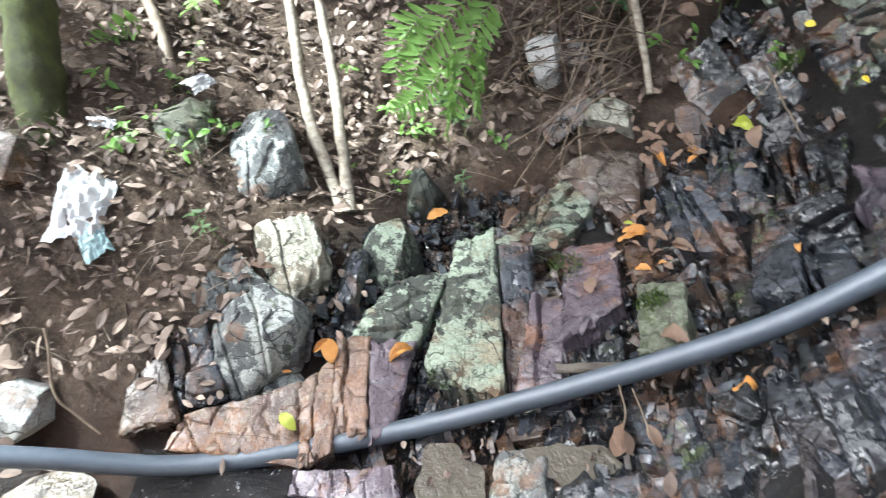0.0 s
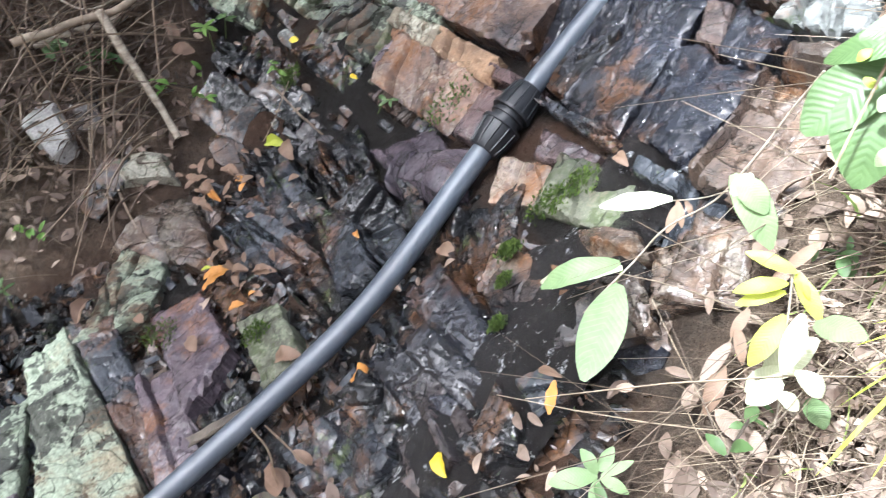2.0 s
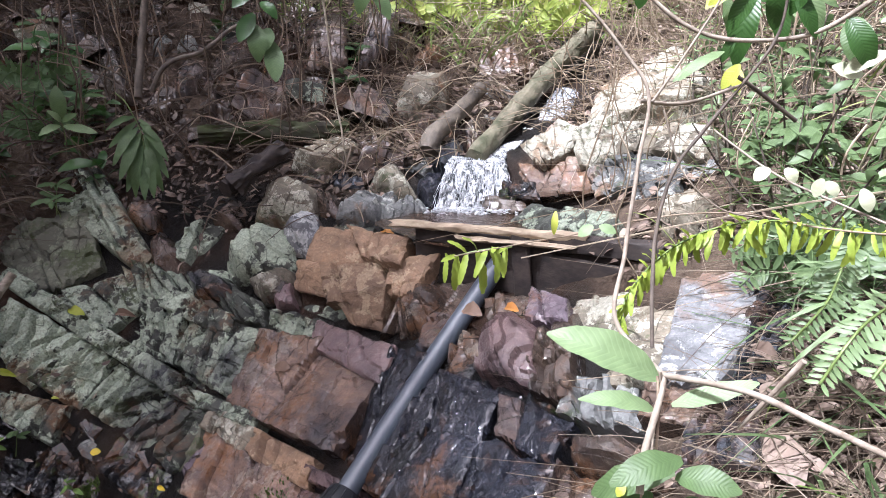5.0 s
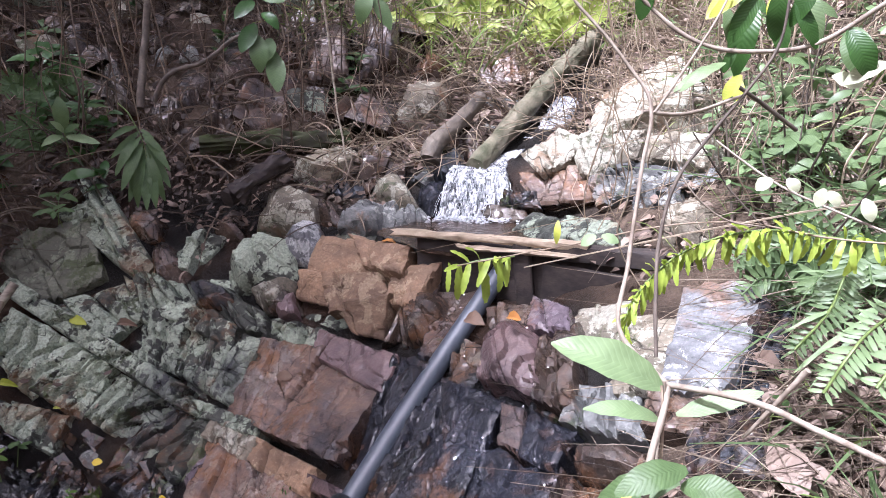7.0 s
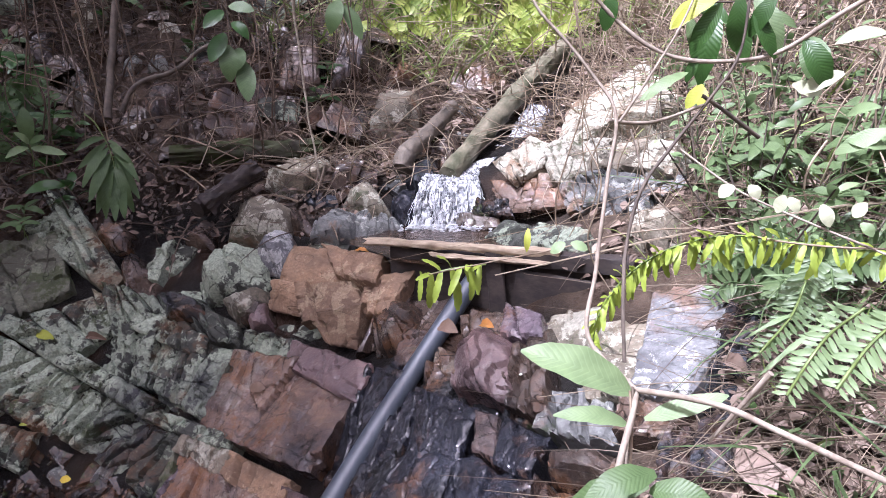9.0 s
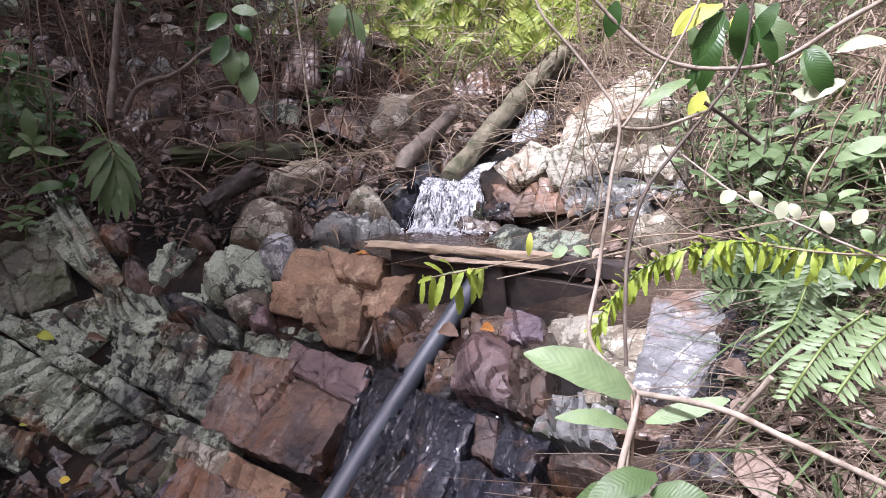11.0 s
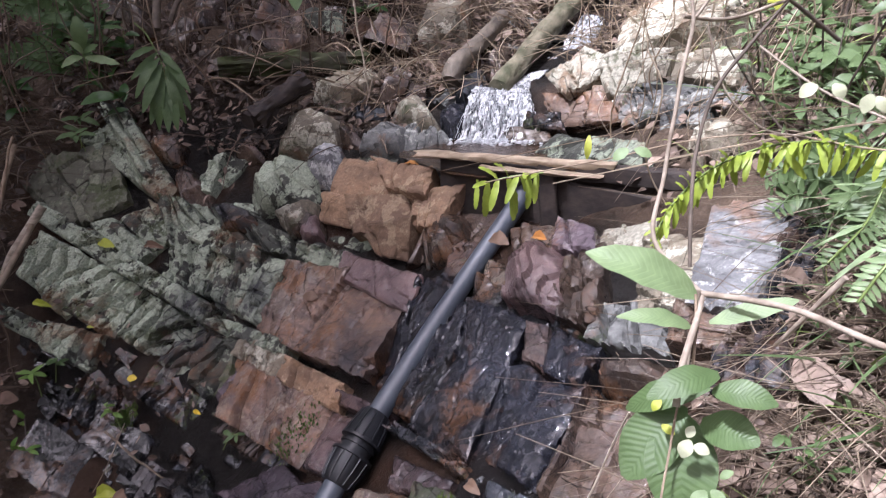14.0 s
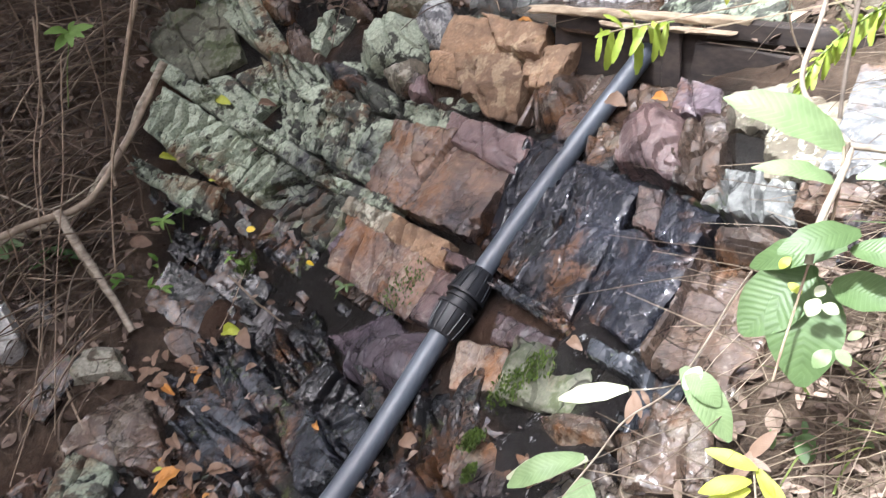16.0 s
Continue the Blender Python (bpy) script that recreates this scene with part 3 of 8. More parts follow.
def bedrock():
    """The split layers of the gully's bed, row by row along the strike of the beds."""
    rnd = random.Random(7)
    along = Vector((0.80, -0.59)).normalized()
    across = Vector((-0.59, -0.80)).normalized()
    shapes = [[block(0.9 + 0.2 * k, 0.34, 0.28, 900 + 10 * k + i, 0.5) for i in range(5)] for k in range(1)]
    meshes = {}
    v = -3.6
    while v < 1.2:
        row = rnd.uniform(0.055, 0.13)
        v += row * 0.93
        u = -2.6 + rnd.uniform(0, 0.2)
        lift = rnd.uniform(-0.035, 0.02)
        while u < 2.2:
            l = rnd.uniform(0.10, 0.34)
            u += l * 0.95
            x, y = along * (u - l / 2) + across * v
            if not (-2.7 < x < 0.55 and -0.6 < y < 3.0) or soil(x, y) > 0.55 or (-0.6 < x < 0.4 and 1.4 < y < 2.3):
                continue
            stream, bed = near_line(x, y, STREAM), near_line(x, y, BED)
            if y > 2.15:
                kinds = ("lichen", "green", "grey")
            elif stream < 0.22:
                kinds = ("black", "black", "dark")
            elif x < -1.45 and y < 1.0:
                kinds = ("purple", "grey", "slate", "umber", "rust")
            else:
                kinds = ("dark", "slate", "dark", "black", "umber")
            kind = rnd.choice(kinds)
            key = kind, rnd.randrange(5)
            if key not in meshes:
                meshes[key] = mesh_of("bed_stone", *shapes[0][key[1]], ROCK[kind], 32)
            n = (slope(x, y) + Vector((rnd.gauss(0, 0.16), rnd.gauss(0, 0.16), 0))).normalized()
            ax = Vector((along.x, along.y, 0))
            ax = (ax - n * ax.dot(n)).normalized()
            m = Matrix((ax, n.cross(ax), n)).transposed().to_4x4()
            m.translation = Vector((x, y, land(x, y) + lift - (0.075 if y < 1.4 else 0.05) + rnd.uniform(-0.03, 0.02)))
            ob = new("bed_stone", meshes[key])
            ob.matrix_world = m @ Matrix.Diagonal((l, row / 0.34 * 1.05, 0.6, 1))
            tagged(ob, ROCK_LABEL[kind], "rock", "layers of the bedrock")


bedrock()


def rubble(name, label, kind, count, where, size, seed):
    """Splinters and chips of rock filling the gaps, lying along the strike of the beds."""
    rnd = random.Random(seed)
    verts, faces = [], []
    cube = [(a, b, c) for a in (-1, 1) for b in (-1, 1) for c in (-1, 1)]
    quads = ((0, 1, 3, 2), (4, 6, 7, 5), (0, 4, 5, 1), (2, 3, 7, 6), (0, 2, 6, 4), (1, 5, 7, 3))
    made = 0
    while made < count:
        x, y, keep = where(rnd)
        if not keep:
            continue
        n = (slope(x, y) + Vector((rnd.gauss(0, .35), rnd.gauss(0, .35), 0))).normalized()
        ax = Vector((0.80 + rnd.gauss(0, .3), -0.59 + rnd.gauss(0, .3), 0))
        ax = (ax - n * ax.dot(n)).normalized()
        side = n.cross(ax)
        l = rnd.uniform(*size)
        w, h = l * rnd.uniform(0.25, 0.6), l * rnd.uniform(0.15, 0.4)
        p = Vector((x, y, land(x, y) - 0.075 + rnd.uniform(-0.02, 0.035)))
        k = len(verts)
        for a, b, c in cube:
            verts.append(p + ax * (a * l * rnd.uniform(0.3, 0.55)) + side * (b * w * rnd.uniform(0.3, 0.55)) + n * (c * h * rnd.uniform(0.3, 0.6)))
        faces += [tuple(k + i for i in q) for q in quads]
        made += 1
    return tagged(new(name, mesh_of(name, verts, faces, ROCK[kind])), label, "rubble", kind="stuff")


def wet_gully(rnd):
    x, y = rnd.uniform(-2.3, 0.4), rnd.uniform(-0.5, 2.4)
    return x, y, soil(x, y) < 0.4 and (y > 0.25 or x > -1.3) and not (x > -1.0 and y > 1.3)


def low_gully(rnd):
    x, y = rnd.uniform(-2.6, -0.2), rnd.uniform(-0.5, 1.9)
    return x, y, soil(x, y) < 0.4 and (y > 0.25 or x > -1.3) and not (x > -1.0 and y > 1.3)


def high_gully(rnd):
    x, y = rnd.uniform(-2.2, 0.4), rnd.uniform(1.9, 3.1)
    return x, y, soil(x, y) < 0.6


rubble("rubble", "dark wet rock splinters in the stream bed", "dark", 1100, wet_gully, (0.02, 0.11), 61)
rubble("rubble", "blue-grey slate chips in the stream bed", "slate", 500, low_gully, (0.02, 0.10), 62)
rubble("rubble", "rusty brown rock chips in the stream bed", "umber", 600, low_gully, (0.015, 0.07), 63)
rubble("gravel", "rusty brown grit between the slabs", "umber", 4200, low_gully, (0.006, 0.026), 65)
rubble("gravel", "dark wet grit between the slabs", "dark", 3200, wet_gully, (0.006, 0.03), 66)
rubble("rubble", "grey-green rock chips between the beds", "green", 120, high_gully, (0.012, 0.04), 64)


def bank_stones():
    """Loose angular stones half buried in the shaded bank."""
    rnd = random.Random(17)
    shapes = [block(1, 0.75, 0.6, 700 + i) for i in range(6)]
    meshes = {}
    made = 0
    while made < 170:
        x, y = rnd.uniform(-3.6, -0.3), rnd.uniform(2.6, 5.6)
        if soil(x, y) < 0.6 or y < 2.6 - 0.2 * x - 0.2:
            continue
        kind = rnd.choice(("umber", "umber", "umber", "umber", "tan", "green"))
        key = kind, rnd.randrange(6)
        if key not in meshes:
            meshes[key] = mesh_of("stone", *shapes[key[1]], ROCK[kind], 32)
        size = rnd.choice((0.07, 0.10, 0.14, 0.2, 0.28))
        ob = new("stone", meshes[key])
        ob.matrix_world = Matrix.Translation((x, y, land(x, y) + size * 0.28)) @ pose(0, 0, 0, rnd.gauss(30, 22), rnd.gauss(0, 25), rnd.uniform(0, 360)) @ Matrix.Scale(size, 4)
        tagged(ob, "angular stone half buried in the shaded bank", "stone", "stones of the bank")
        made += 1


bank_stones()


def head_of_pool(rnd):
    x, y = rnd.uniform(-0.7, 1.5), rnd.uniform(3.1, 4.9)
    return x, y, x < 0.05 + 0.5 * (y - 3.2) or x > 0.35 + 0.5 * (y - 3.2)


rubble("rubble", "brown stones on the slope beside the waterfall", "umber", 320, head_of_pool, (0.03, 0.13), 67)
rubble("rubble", "grey stones on the slope beside the waterfall", "grey", 120, head_of_pool, (0.04, 0.14), 68)

# the rocks: kind, place, length, width, depth, turn
rock("tan", -1.81, 1.72, 0.32, 0.19, 0.12, 0.12, 32, 11, 7)
rock("umber", -1.65, 1.49, 0.24, 0.33, 0.26, 0.18, 15, -19, 69)
rock("umber", -1.96, 1.77, 0.35, 0.23, 0.13, 0.12, 26, -27, 76)
rock("dark", -1.34, 2.01, 0.57, 0.30, 0.13, 0.10, 41, 17, -21)
rock("dark", -1.53, 1.97, 0.47, 0.35, 0.17, 0.10, 38, 19, -18)
rock("umber", -2.19, 1.82, 0.45, 0.35, 0.27, 0.20, 30, 31, -2)
rock("white", -1.99, -0.65, 0.30, 0.16, 0.19, 0.15, 1, 37, 2)
rock("white", -2.21, 1.71, 0.47, 0.36, 0.14, 0.15, 15, 39, -24)
rock("dark", -1.93, 1.60, 0.33, 0.28, 0.10, 0.12, 22, -25, 80)
rock("umber", -2.67, -0.31, 0.76, 0.21, 0.22, 0.20, -20, 36, -21)
rock("tan", -1.77, 1.70, 0.36, 0.22, 0.14, 0.12, 33, 4, 15)
rock("umber", -1.48, 1.80, 0.39, 0.27, 0.12, 0.10, 31, 17, -23)

# the bedded face crusted with lichen
slab("moss", -1.79, 2.89, 1.29, 0.27, 0.36, 0.15, 41, -14, 12, -0.05, 0.03, -0.03, 1)
slab("moss", -1.96, 2.86, 1.23, 0.13, 0.36, 0.15, 36, -27, 30, 0.00, 0.02, 0.03, 1)
slab("lichen", -1.60, 2.92, 1.38, 0.55, 0.12, 0.15, 35, 21, -35, 0.01, -0.02, -0.02, 2)
slab("lichen", -1.52, 2.66, 1.13, 0.27, 0.24, 0.15, 37, -21, 11, -0.07, 0.02, -0.02, 1)
slab("lichen", -1.22, 2.50, 1.08, 0.22, 0.22, 0.15, 43, -0, -22, -0.03, 0.00, 0.01, 2)
slab("lichen", -0.96, 2.37, 1.06, 0.34, 0.24, 0.15, 43, 6, -31, -0.03, 0.01, 0.01, 2)
slab("lichen", -1.18, 2.57, 1.17, 0.60, 0.08, 0.15, 43, 7, -30, -0.03, 0.02, -0.00, 4)
slab("lichen", -1.24, 2.63, 1.20, 0.27, 0.19, 0.15, 41, -3, -19, -0.10, -0.02, -0.01, 2)
slab("green", -0.98, 2.54, 1.20, 0.25, 0.16, 0.15, 41, -0, -24, -0.12, 0.01, -0.01, 2)
slab("green", -0.89, 2.50, 1.19, 0.26, 0.09, 0.15, 40, 7, -33, -0.09, 0.05, -0.01, 2)
slab("lichen", -1.77, 2.66, 1.13, 0.56, 0.07, 0.15, 41, 16, -26, -0.00, 0.01, -0.00, 2)
slab("lichen", -1.30, 2.40, 1.01, 0.52, 0.07, 0.15, 43, 10, -31, 0.00, 0.00, -0.00, 3)
slab("lichen", -0.90, 2.17, 0.93, 0.40, 0.05, 0.15, 43, 1, -30, -0.00, -0.00, -0.00, 3)
slab("lichen", -1.82, 2.57, 0.99, 0.38, 0.22, 0.15, 41, 18, -26, -0.00, 0.03, 0.02, 5)
slab("lichen", -1.54, 2.44, 0.91, 0.22, 0.22, 0.15, 43, 11, -26, 0.02, -0.02, -0.00, 4)
slab("lichen", -1.31, 2.32, 0.87, 0.27, 0.19, 0.15, 44, 8, -31, 0.02, 0.02, -0.00, 3)
slab("green", -1.06, 2.17, 0.83, 0.28, 0.20, 0.15, 43, 5, -32, 0.03, -0.02, 0.01, 2)
slab("purple", -0.88, 2.06, 0.81, 0.13, 0.19, 0.15, 42, 4, -35, 0.02, 0.01, -0.01, 1)
slab("lichen", -1.90, 2.40, 0.83, 0.21, 0.07, 0.15, 41, 15, -17, -0.01, 0.01, 0.00, 2)
slab("lichen", -1.67, 2.33, 0.78, 0.25, 0.12, 0.15, 43, 7, -18, -0.01, 0.00, 0.01, 2)
slab("dark", -1.18, 2.10, 0.71, 0.35, 0.12, 0.15, 42, 6, -33, 0.01, -0.01, -0.00, 3)
slab("dark", -1.50, 2.15, 0.63, 0.23, 0.16, 0.15, 41, 8, -27, -0.02, -0.02, 0.00, 2)
# boulders over the face
boulder("lichen", -0.88, 2.68, 1.37, 0.32, 0.25, 0.20, 33, -12, -6, -0.01, -0.00, 0.02, 2)
boulder("tan", -0.77, 2.52, 1.27, 0.16, 0.13, 0.15, 37, -15, -6, -0.02, 0.02, 0.00, 0)
slab("lichen", -1.21, 2.82, 1.35, 0.07, 0.17, 0.15, 36, -10, -6, 0.01, 0.00, 0.01, 1)
boulder("pale", -0.68, 2.70, 1.43, 0.13, 0.18, 0.15, 29, -11, -6, -0.02, 0.00, 0.02, 1)
boulder("red", -0.70, 2.45, 1.23, 0.08, 0.09, 0.08, 35, -20, -3, -0.01, 0.00, 0.01, 0)
slab("green", -0.63, 2.33, 1.17, 0.22, 0.08, 0.15, 41, -2, -30, -0.02, -0.01, 0.01, 1)
slab("brown", -0.50, 2.50, 1.42, 0.24, 0.15, 0.30, 47, -6, -26, -0.02, -0.03, -0.01, 0)
slab("brown", -0.33, 2.41, 1.46, 0.23, 0.12, 0.30, 33, 0, -34, -0.05, 0.03, 0.00, 1)
slab("brown", -0.59, 2.45, 1.30, 0.18, 0.11, 0.25, 76, -2, -32, -0.01, -0.01, -0.00, 0)
slab("brown", -0.42, 2.35, 1.34, 0.24, 0.14, 0.30, 47, -13, -22, -0.03, -0.00, -0.01, 1)
slab("brown", -0.38, 2.26, 1.26, 0.18, 0.13, 0.30, 68, -11, -26, -0.02, 0.03, 0.01, 1)
slab("brown", -0.22, 2.28, 1.38, 0.15, 0.15, 0.30, 43, -7, -22, 0.01, 0.02, 0.01, 2)
slab("umber", -0.20, 2.24, 1.32, 0.12, 0.18, 0.30, 42, -23, 4, 0.08, 0.00, -0.00, 3)
boulder("umber", -0.18, 2.19, 1.31, 0.17, 0.18, 0.20, 32, -15, -23, -0.01, 0.00, -0.01, 2)
slab("slate", -0.11, 2.08, 1.26, 0.13, 0.14, 0.15, 34, -12, -31, -0.02, 0.01, -0.01, 1)
# the rusty slab and the blocks below it
slab("rust", -0.56, 2.10, 1.06, 0.58, 0.33, 0.20, 40, -5, -34, -0.01, -0.00, 0.02, 2)
slab("red", -0.40, 2.13, 1.17, 0.35, 0.11, 0.10, 40, -1, -42, -0.02, 0.00, 0.01, 2)
slab("black", -0.24, 1.87, 1.10, 0.19, 0.37, 0.15, 38, -9, -44, -0.05, 0.00, -0.00, 2)
slab("tan", -0.80, 2.07, 0.89, 0.23, 0.08, 0.15, 42, 3, -36, -0.01, -0.00, 0.00, 2)
slab("brown", -0.59, 1.90, 0.90, 0.29, 0.08, 0.15, 41, -5, -41, -0.01, 0.00, -0.00, 2)
slab("red", -0.40, 1.73, 0.93, 0.24, 0.04, 0.15, 39, -11, -45, -0.01, 0.00, -0.00, 2)
slab("rust", -0.72, 1.87, 0.81, 0.46, 0.20, 0.20, 42, -4, -40, -0.02, 0.03, -0.00, 3)
slab("moss", -0.95, 2.04, 0.76, 0.11, 0.13, 0.15, 18, -39, 31, 0.05, 0.03, 0.02, 1)
slab("red", -0.46, 1.66, 0.84, 0.17, 0.17, 0.15, 37, -15, -41, 0.00, 0.00, -0.00, 1)
# the black wet face
slab("black", -0.02, 1.72, 1.18, 0.21, 0.17, 0.15, 35, -10, -44, -0.03, 0.02, -0.01, 2)
slab("black", -0.10, 1.56, 1.07, 0.23, 0.25, 0.15, 36, -9, -51, -0.03, -0.01, 0.00, 2)
slab("black", 0.06, 1.41, 1.12, 0.22, 0.25, 0.15, 34, -9, -48, -0.03, 0.01, 0.00, 2)
slab("black", -0.15, 1.81, 1.12, 0.12, 0.22, 0.15, 19, -33, 2, 0.05, -0.01, -0.03, 2)
slab("rust", 0.10, 1.61, 1.22, 0.08, 0.10, 0.15, 34, -8, -49, -0.03, 0.00, -0.00, 0)
slab("black", 0.17, 1.52, 1.23, 0.15, 0.11, 0.15, 34, -6, -51, -0.02, 0.01, 0.00, 2)
slab("dark", -0.22, 1.67, 1.02, 0.14, 0.13, 0.15, 28, -27, -22, 0.03, 0.00, 0.04, 1)
slab("slate", -0.17, 1.46, 0.99, 0.35, 0.03, 0.15, 37, -10, -51, -0.00, 0.00, -0.00, 4)
boulder("red", 0.11, 1.82, 1.33, 0.19, 0.19, 0.22, 34, -9, -45, -0.04, -0.02, 0.00, 1)
slab("purple", 0.22, 1.90, 1.42, 0.15, 0.09, 0.15, 33, -5, -50, -0.03, 0.00, -0.01, 1)
slab("umber", 0.22, 1.71, 1.34, 0.12, 0.23, 0.15, 29, -19, -29, -0.02, -0.00, 0.02, 3)
slab("grey", 0.31, 1.52, 1.33, 0.19, 0.12, 0.15, 32, -11, -42, -0.02, -0.01, 0.00, 2)
boulder("umber", 0.30, 1.37, 1.28, 0.16, 0.09, 0.16, 31, -14, -36, -0.00, 0.00, -0.00, 0)
slab("umber", 0.19, 1.26, 1.15, 0.11, 0.26, 0.15, 33, -8, -46, -0.02, -0.00, -0.00, 1)
slab("umber", 0.26, 1.17, 1.16, 0.10, 0.24, 0.15, 32, -9, -43, -0.01, 0.00, -0.00, 1)
slab("slate", 0.10, 1.10, 1.02, 0.09, 0.18, 0.15, 32, -11, -40, -0.02, 0.01, -0.01, 1)
slab("dark", -0.04, 1.89, 1.22, 0.15, 0.12, 0.12, 36, -2, -52, -0.04, 0.00, 0.00, 1)
slab("umber", -0.00, 1.94, 1.28, 0.11, 0.07, 0.12, 35, -2, -49, -0.02, 0.00, -0.00, 1)
slab("umber", 0.11, 2.01, 1.37, 0.15, 0.09, 0.12, 31, -13, -33, -0.02, 0.01, -0.00, 1)
slab("dark", 0.08, 1.77, 1.22, 0.22, 0.05, 0.12, 35, -6, -49, -0.01, 0.00, -0.00, 1)
slab("umber", -0.06, 2.21, 1.33, 0.24, 0.20, 0.12, 29, -8, -37, -0.05, 0.01, -0.00, 1)
slab("dark", 0.22, 1.63, 1.25, 0.18, 0.05, 0.12, 34, -5, -53, -0.01, 0.00, 0.00, 1)
# rocks at the foot of the face
slab("moss", -0.13, 1.24, 0.95, 0.23, 0.14, 0.15, 33, -18, -39, -0.01, 0.01, -0.01, 1)
slab("slate", 0.02, 1.22, 1.04, 0.15, 0.04, 0.15, 33, -11, -45, -0.01, 0.00, -0.00, 1)
boulder("umber", -0.05, 1.08, 0.95, 0.14, 0.08, 0.12, 24, -26, -17, -0.03, 0.01, -0.01, 0)
slab("red", -0.19, 1.40, 0.94, 0.17, 0.06, 0.15, 33, -19, -39, -0.01, 0.01, -0.01, 2)
boulder("purple", -0.62, 1.55, 0.71, 0.36, 0.20, 0.15, 32, -21, -31, -0.05, -0.01, -0.00, 2)
slab("rust", -0.30, 1.37, 0.84, 0.17, 0.13, 0.15, 32, -24, -33, -0.02, -0.00, -0.00, 1)
slab("umber", -0.23, 1.07, 0.80, 0.20, 0.11, 0.15, 30, -24, -30, -0.00, 0.00, -0.01, 1)
slab("dark", -0.40, 1.28, 0.74, 0.29, 0.21, 0.15, 21, -33, -12, -0.01, 0.01, 0.01, 3)
# the pale slab beside the dam
slab("pale", 0.56, 1.54, 1.52, 0.17, 0.35, 0.20, 28, -16, -28, 0.03, 0.02, -0.00, 0)
slab("tan", 0.35, 1.83, 1.43, 0.16, 0.14, 0.15, 31, -12, -41, -0.02, -0.00, 0.01, 0)
slab("tan", 0.42, 1.61, 1.44, 0.15, 0.24, 0.20, 30, -15, -35, -0.01, 0.01, -0.00, 1)
slab("slate", 0.66, 1.50, 1.52, 0.10, 0.34, 0.15, 31, -7, -42, -0.00, -0.01, -0.01, 2)
slab("umber", 0.39, 1.29, 1.29, 0.10, 0.08, 0.15, 30, -15, -31, 0.01, -0.00, -0.00, 1)
slab("slate", 0.50, 1.26, 1.38, 0.14, 0.13, 0.20, 29, -16, -26, 0.00, -0.00, 0.01, 2)
slab("umber", 0.45, 1.39, 1.39, 0.13, 0.10, 0.20, 30, -14, -33, 0.01, 0.01, -0.00, 1)
boulder("umber", -1.29, 2.79, 1.31, 0.20, 0.17, 0.15, 39, 2, -22, -0.06, -0.01, -0.01, 1)
boulder("dark", -1.05, 2.61, 1.23, 0.23, 0.13, 0.15, 40, -3, -20, -0.05, -0.00, -0.01, 1)
boulder("umber", -0.72, 2.49, 1.25, 0.15, 0.11, 0.12, 39, -4, -22, -0.03, -0.00, -0.00, 0)
boulder("umber", -1.47, 2.99, 1.42, 0.17, 0.13, 0.12, 40, 4, -14, -0.02, 0.00, -0.00, 0)
# the row of boulders at the pool
boulder("tan", -0.78, 2.92, 1.54, 0.28, 0.22, 0.20, 27, -4, -12, 0.00, 0.00, 0.01, 1)
boulder("grey", -0.44, 2.84, 1.53, 0.18, 0.18, 0.15, 22, -2, -4, 0.01, -0.00, 0.01, 1)
boulder("tan", -0.32, 2.93, 1.61, 0.15, 0.19, 0.18, 26, 0, 1, -0.05, 0.01, 0.03, 0)
boulder("grey", -0.23, 2.82, 1.50, 0.16, 0.17, 0.15, 26, 2, 15, -0.01, -0.01, 0.02, 2)
boulder("grey", -0.34, 2.85, 1.53, 0.08, 0.18, 0.15, 23, -2, 10, 0.02, -0.00, 0.01, 0)
boulder("pale", -0.70, 2.74, 1.44, 0.16, 0.15, 0.15, 30, -6, -14, -0.04, -0.01, 0.00, 0)
boulder("umber", -0.62, 2.91, 1.52, 0.12, 0.19, 0.15, 23, -8, -1, -0.03, 0.00, 0.01, 2)
slab("slate", -0.61, 3.15, 1.60, 0.08, 0.09, 0.06, 21, -4, -3, -0.01, 0.00, -0.00, 1)
slab("slate", -0.54, 3.07, 1.58, 0.13, 0.07, 0.06, 22, -0, -15, -0.01, 0.00, -0.00, 1)
slab("lichen", -1.16, 2.86, 1.37, 0.11, 0.16, 0.15, 36, -6, -12, 0.02, 0.01, -0.01, 1)
boulder("umber", -1.07, 2.94, 1.44, 0.14, 0.12, 0.15, 32, -3, -13, -0.02, -0.00, 0.00, 0)
# rocks round the waterfall
slab("tan", 0.33, 2.84, 1.78, 0.20, 0.14, 0.30, 50, -40, -10, -0.02, -0.01, 0.00, 1)
slab("tan", 0.51, 2.68, 1.80, 0.25, 0.15, 0.30, 64, -17, -40, -0.01, 0.02, -0.02, 2)
slab("umber", 0.34, 2.76, 1.65, 0.30, 0.15, 0.25, 60, -11, -34, -0.04, 0.00, 0.00, 2)
slab("tan", 0.69, 2.53, 1.83, 0.34, 0.12, 0.25, 50, -1, -57, -0.03, 0.01, -0.00, 2)
slab("grey", 0.57, 2.55, 1.71, 0.29, 0.15, 0.20, 43, -22, -37, -0.07, -0.04, -0.00, 1)
slab("grey", 0.70, 2.39, 1.74, 0.31, 0.15, 0.20, 36, -7, -59, -0.07, 0.01, 0.00, 2)
slab("tan", 0.74, 3.18, 2.02, 0.46, 0.66, 0.30, 4, -29, 5, 0.11, 0.01, 0.11, 1)
slab("green", 0.31, 2.40, 1.56, 0.58, 0.12, 0.10, 33, -12, -69, -0.01, -0.04, -0.00, 1)
slab("grey", 0.63, 2.37, 1.69, 0.23, 0.15, 0.10, 28, -9, -63, -0.06, 0.01, -0.00, 2)
boulder("tan", 0.63, 2.05, 1.67, 0.17, 0.16, 0.15, 25, -11, -45, -0.03, 0.00, -0.00, 1)
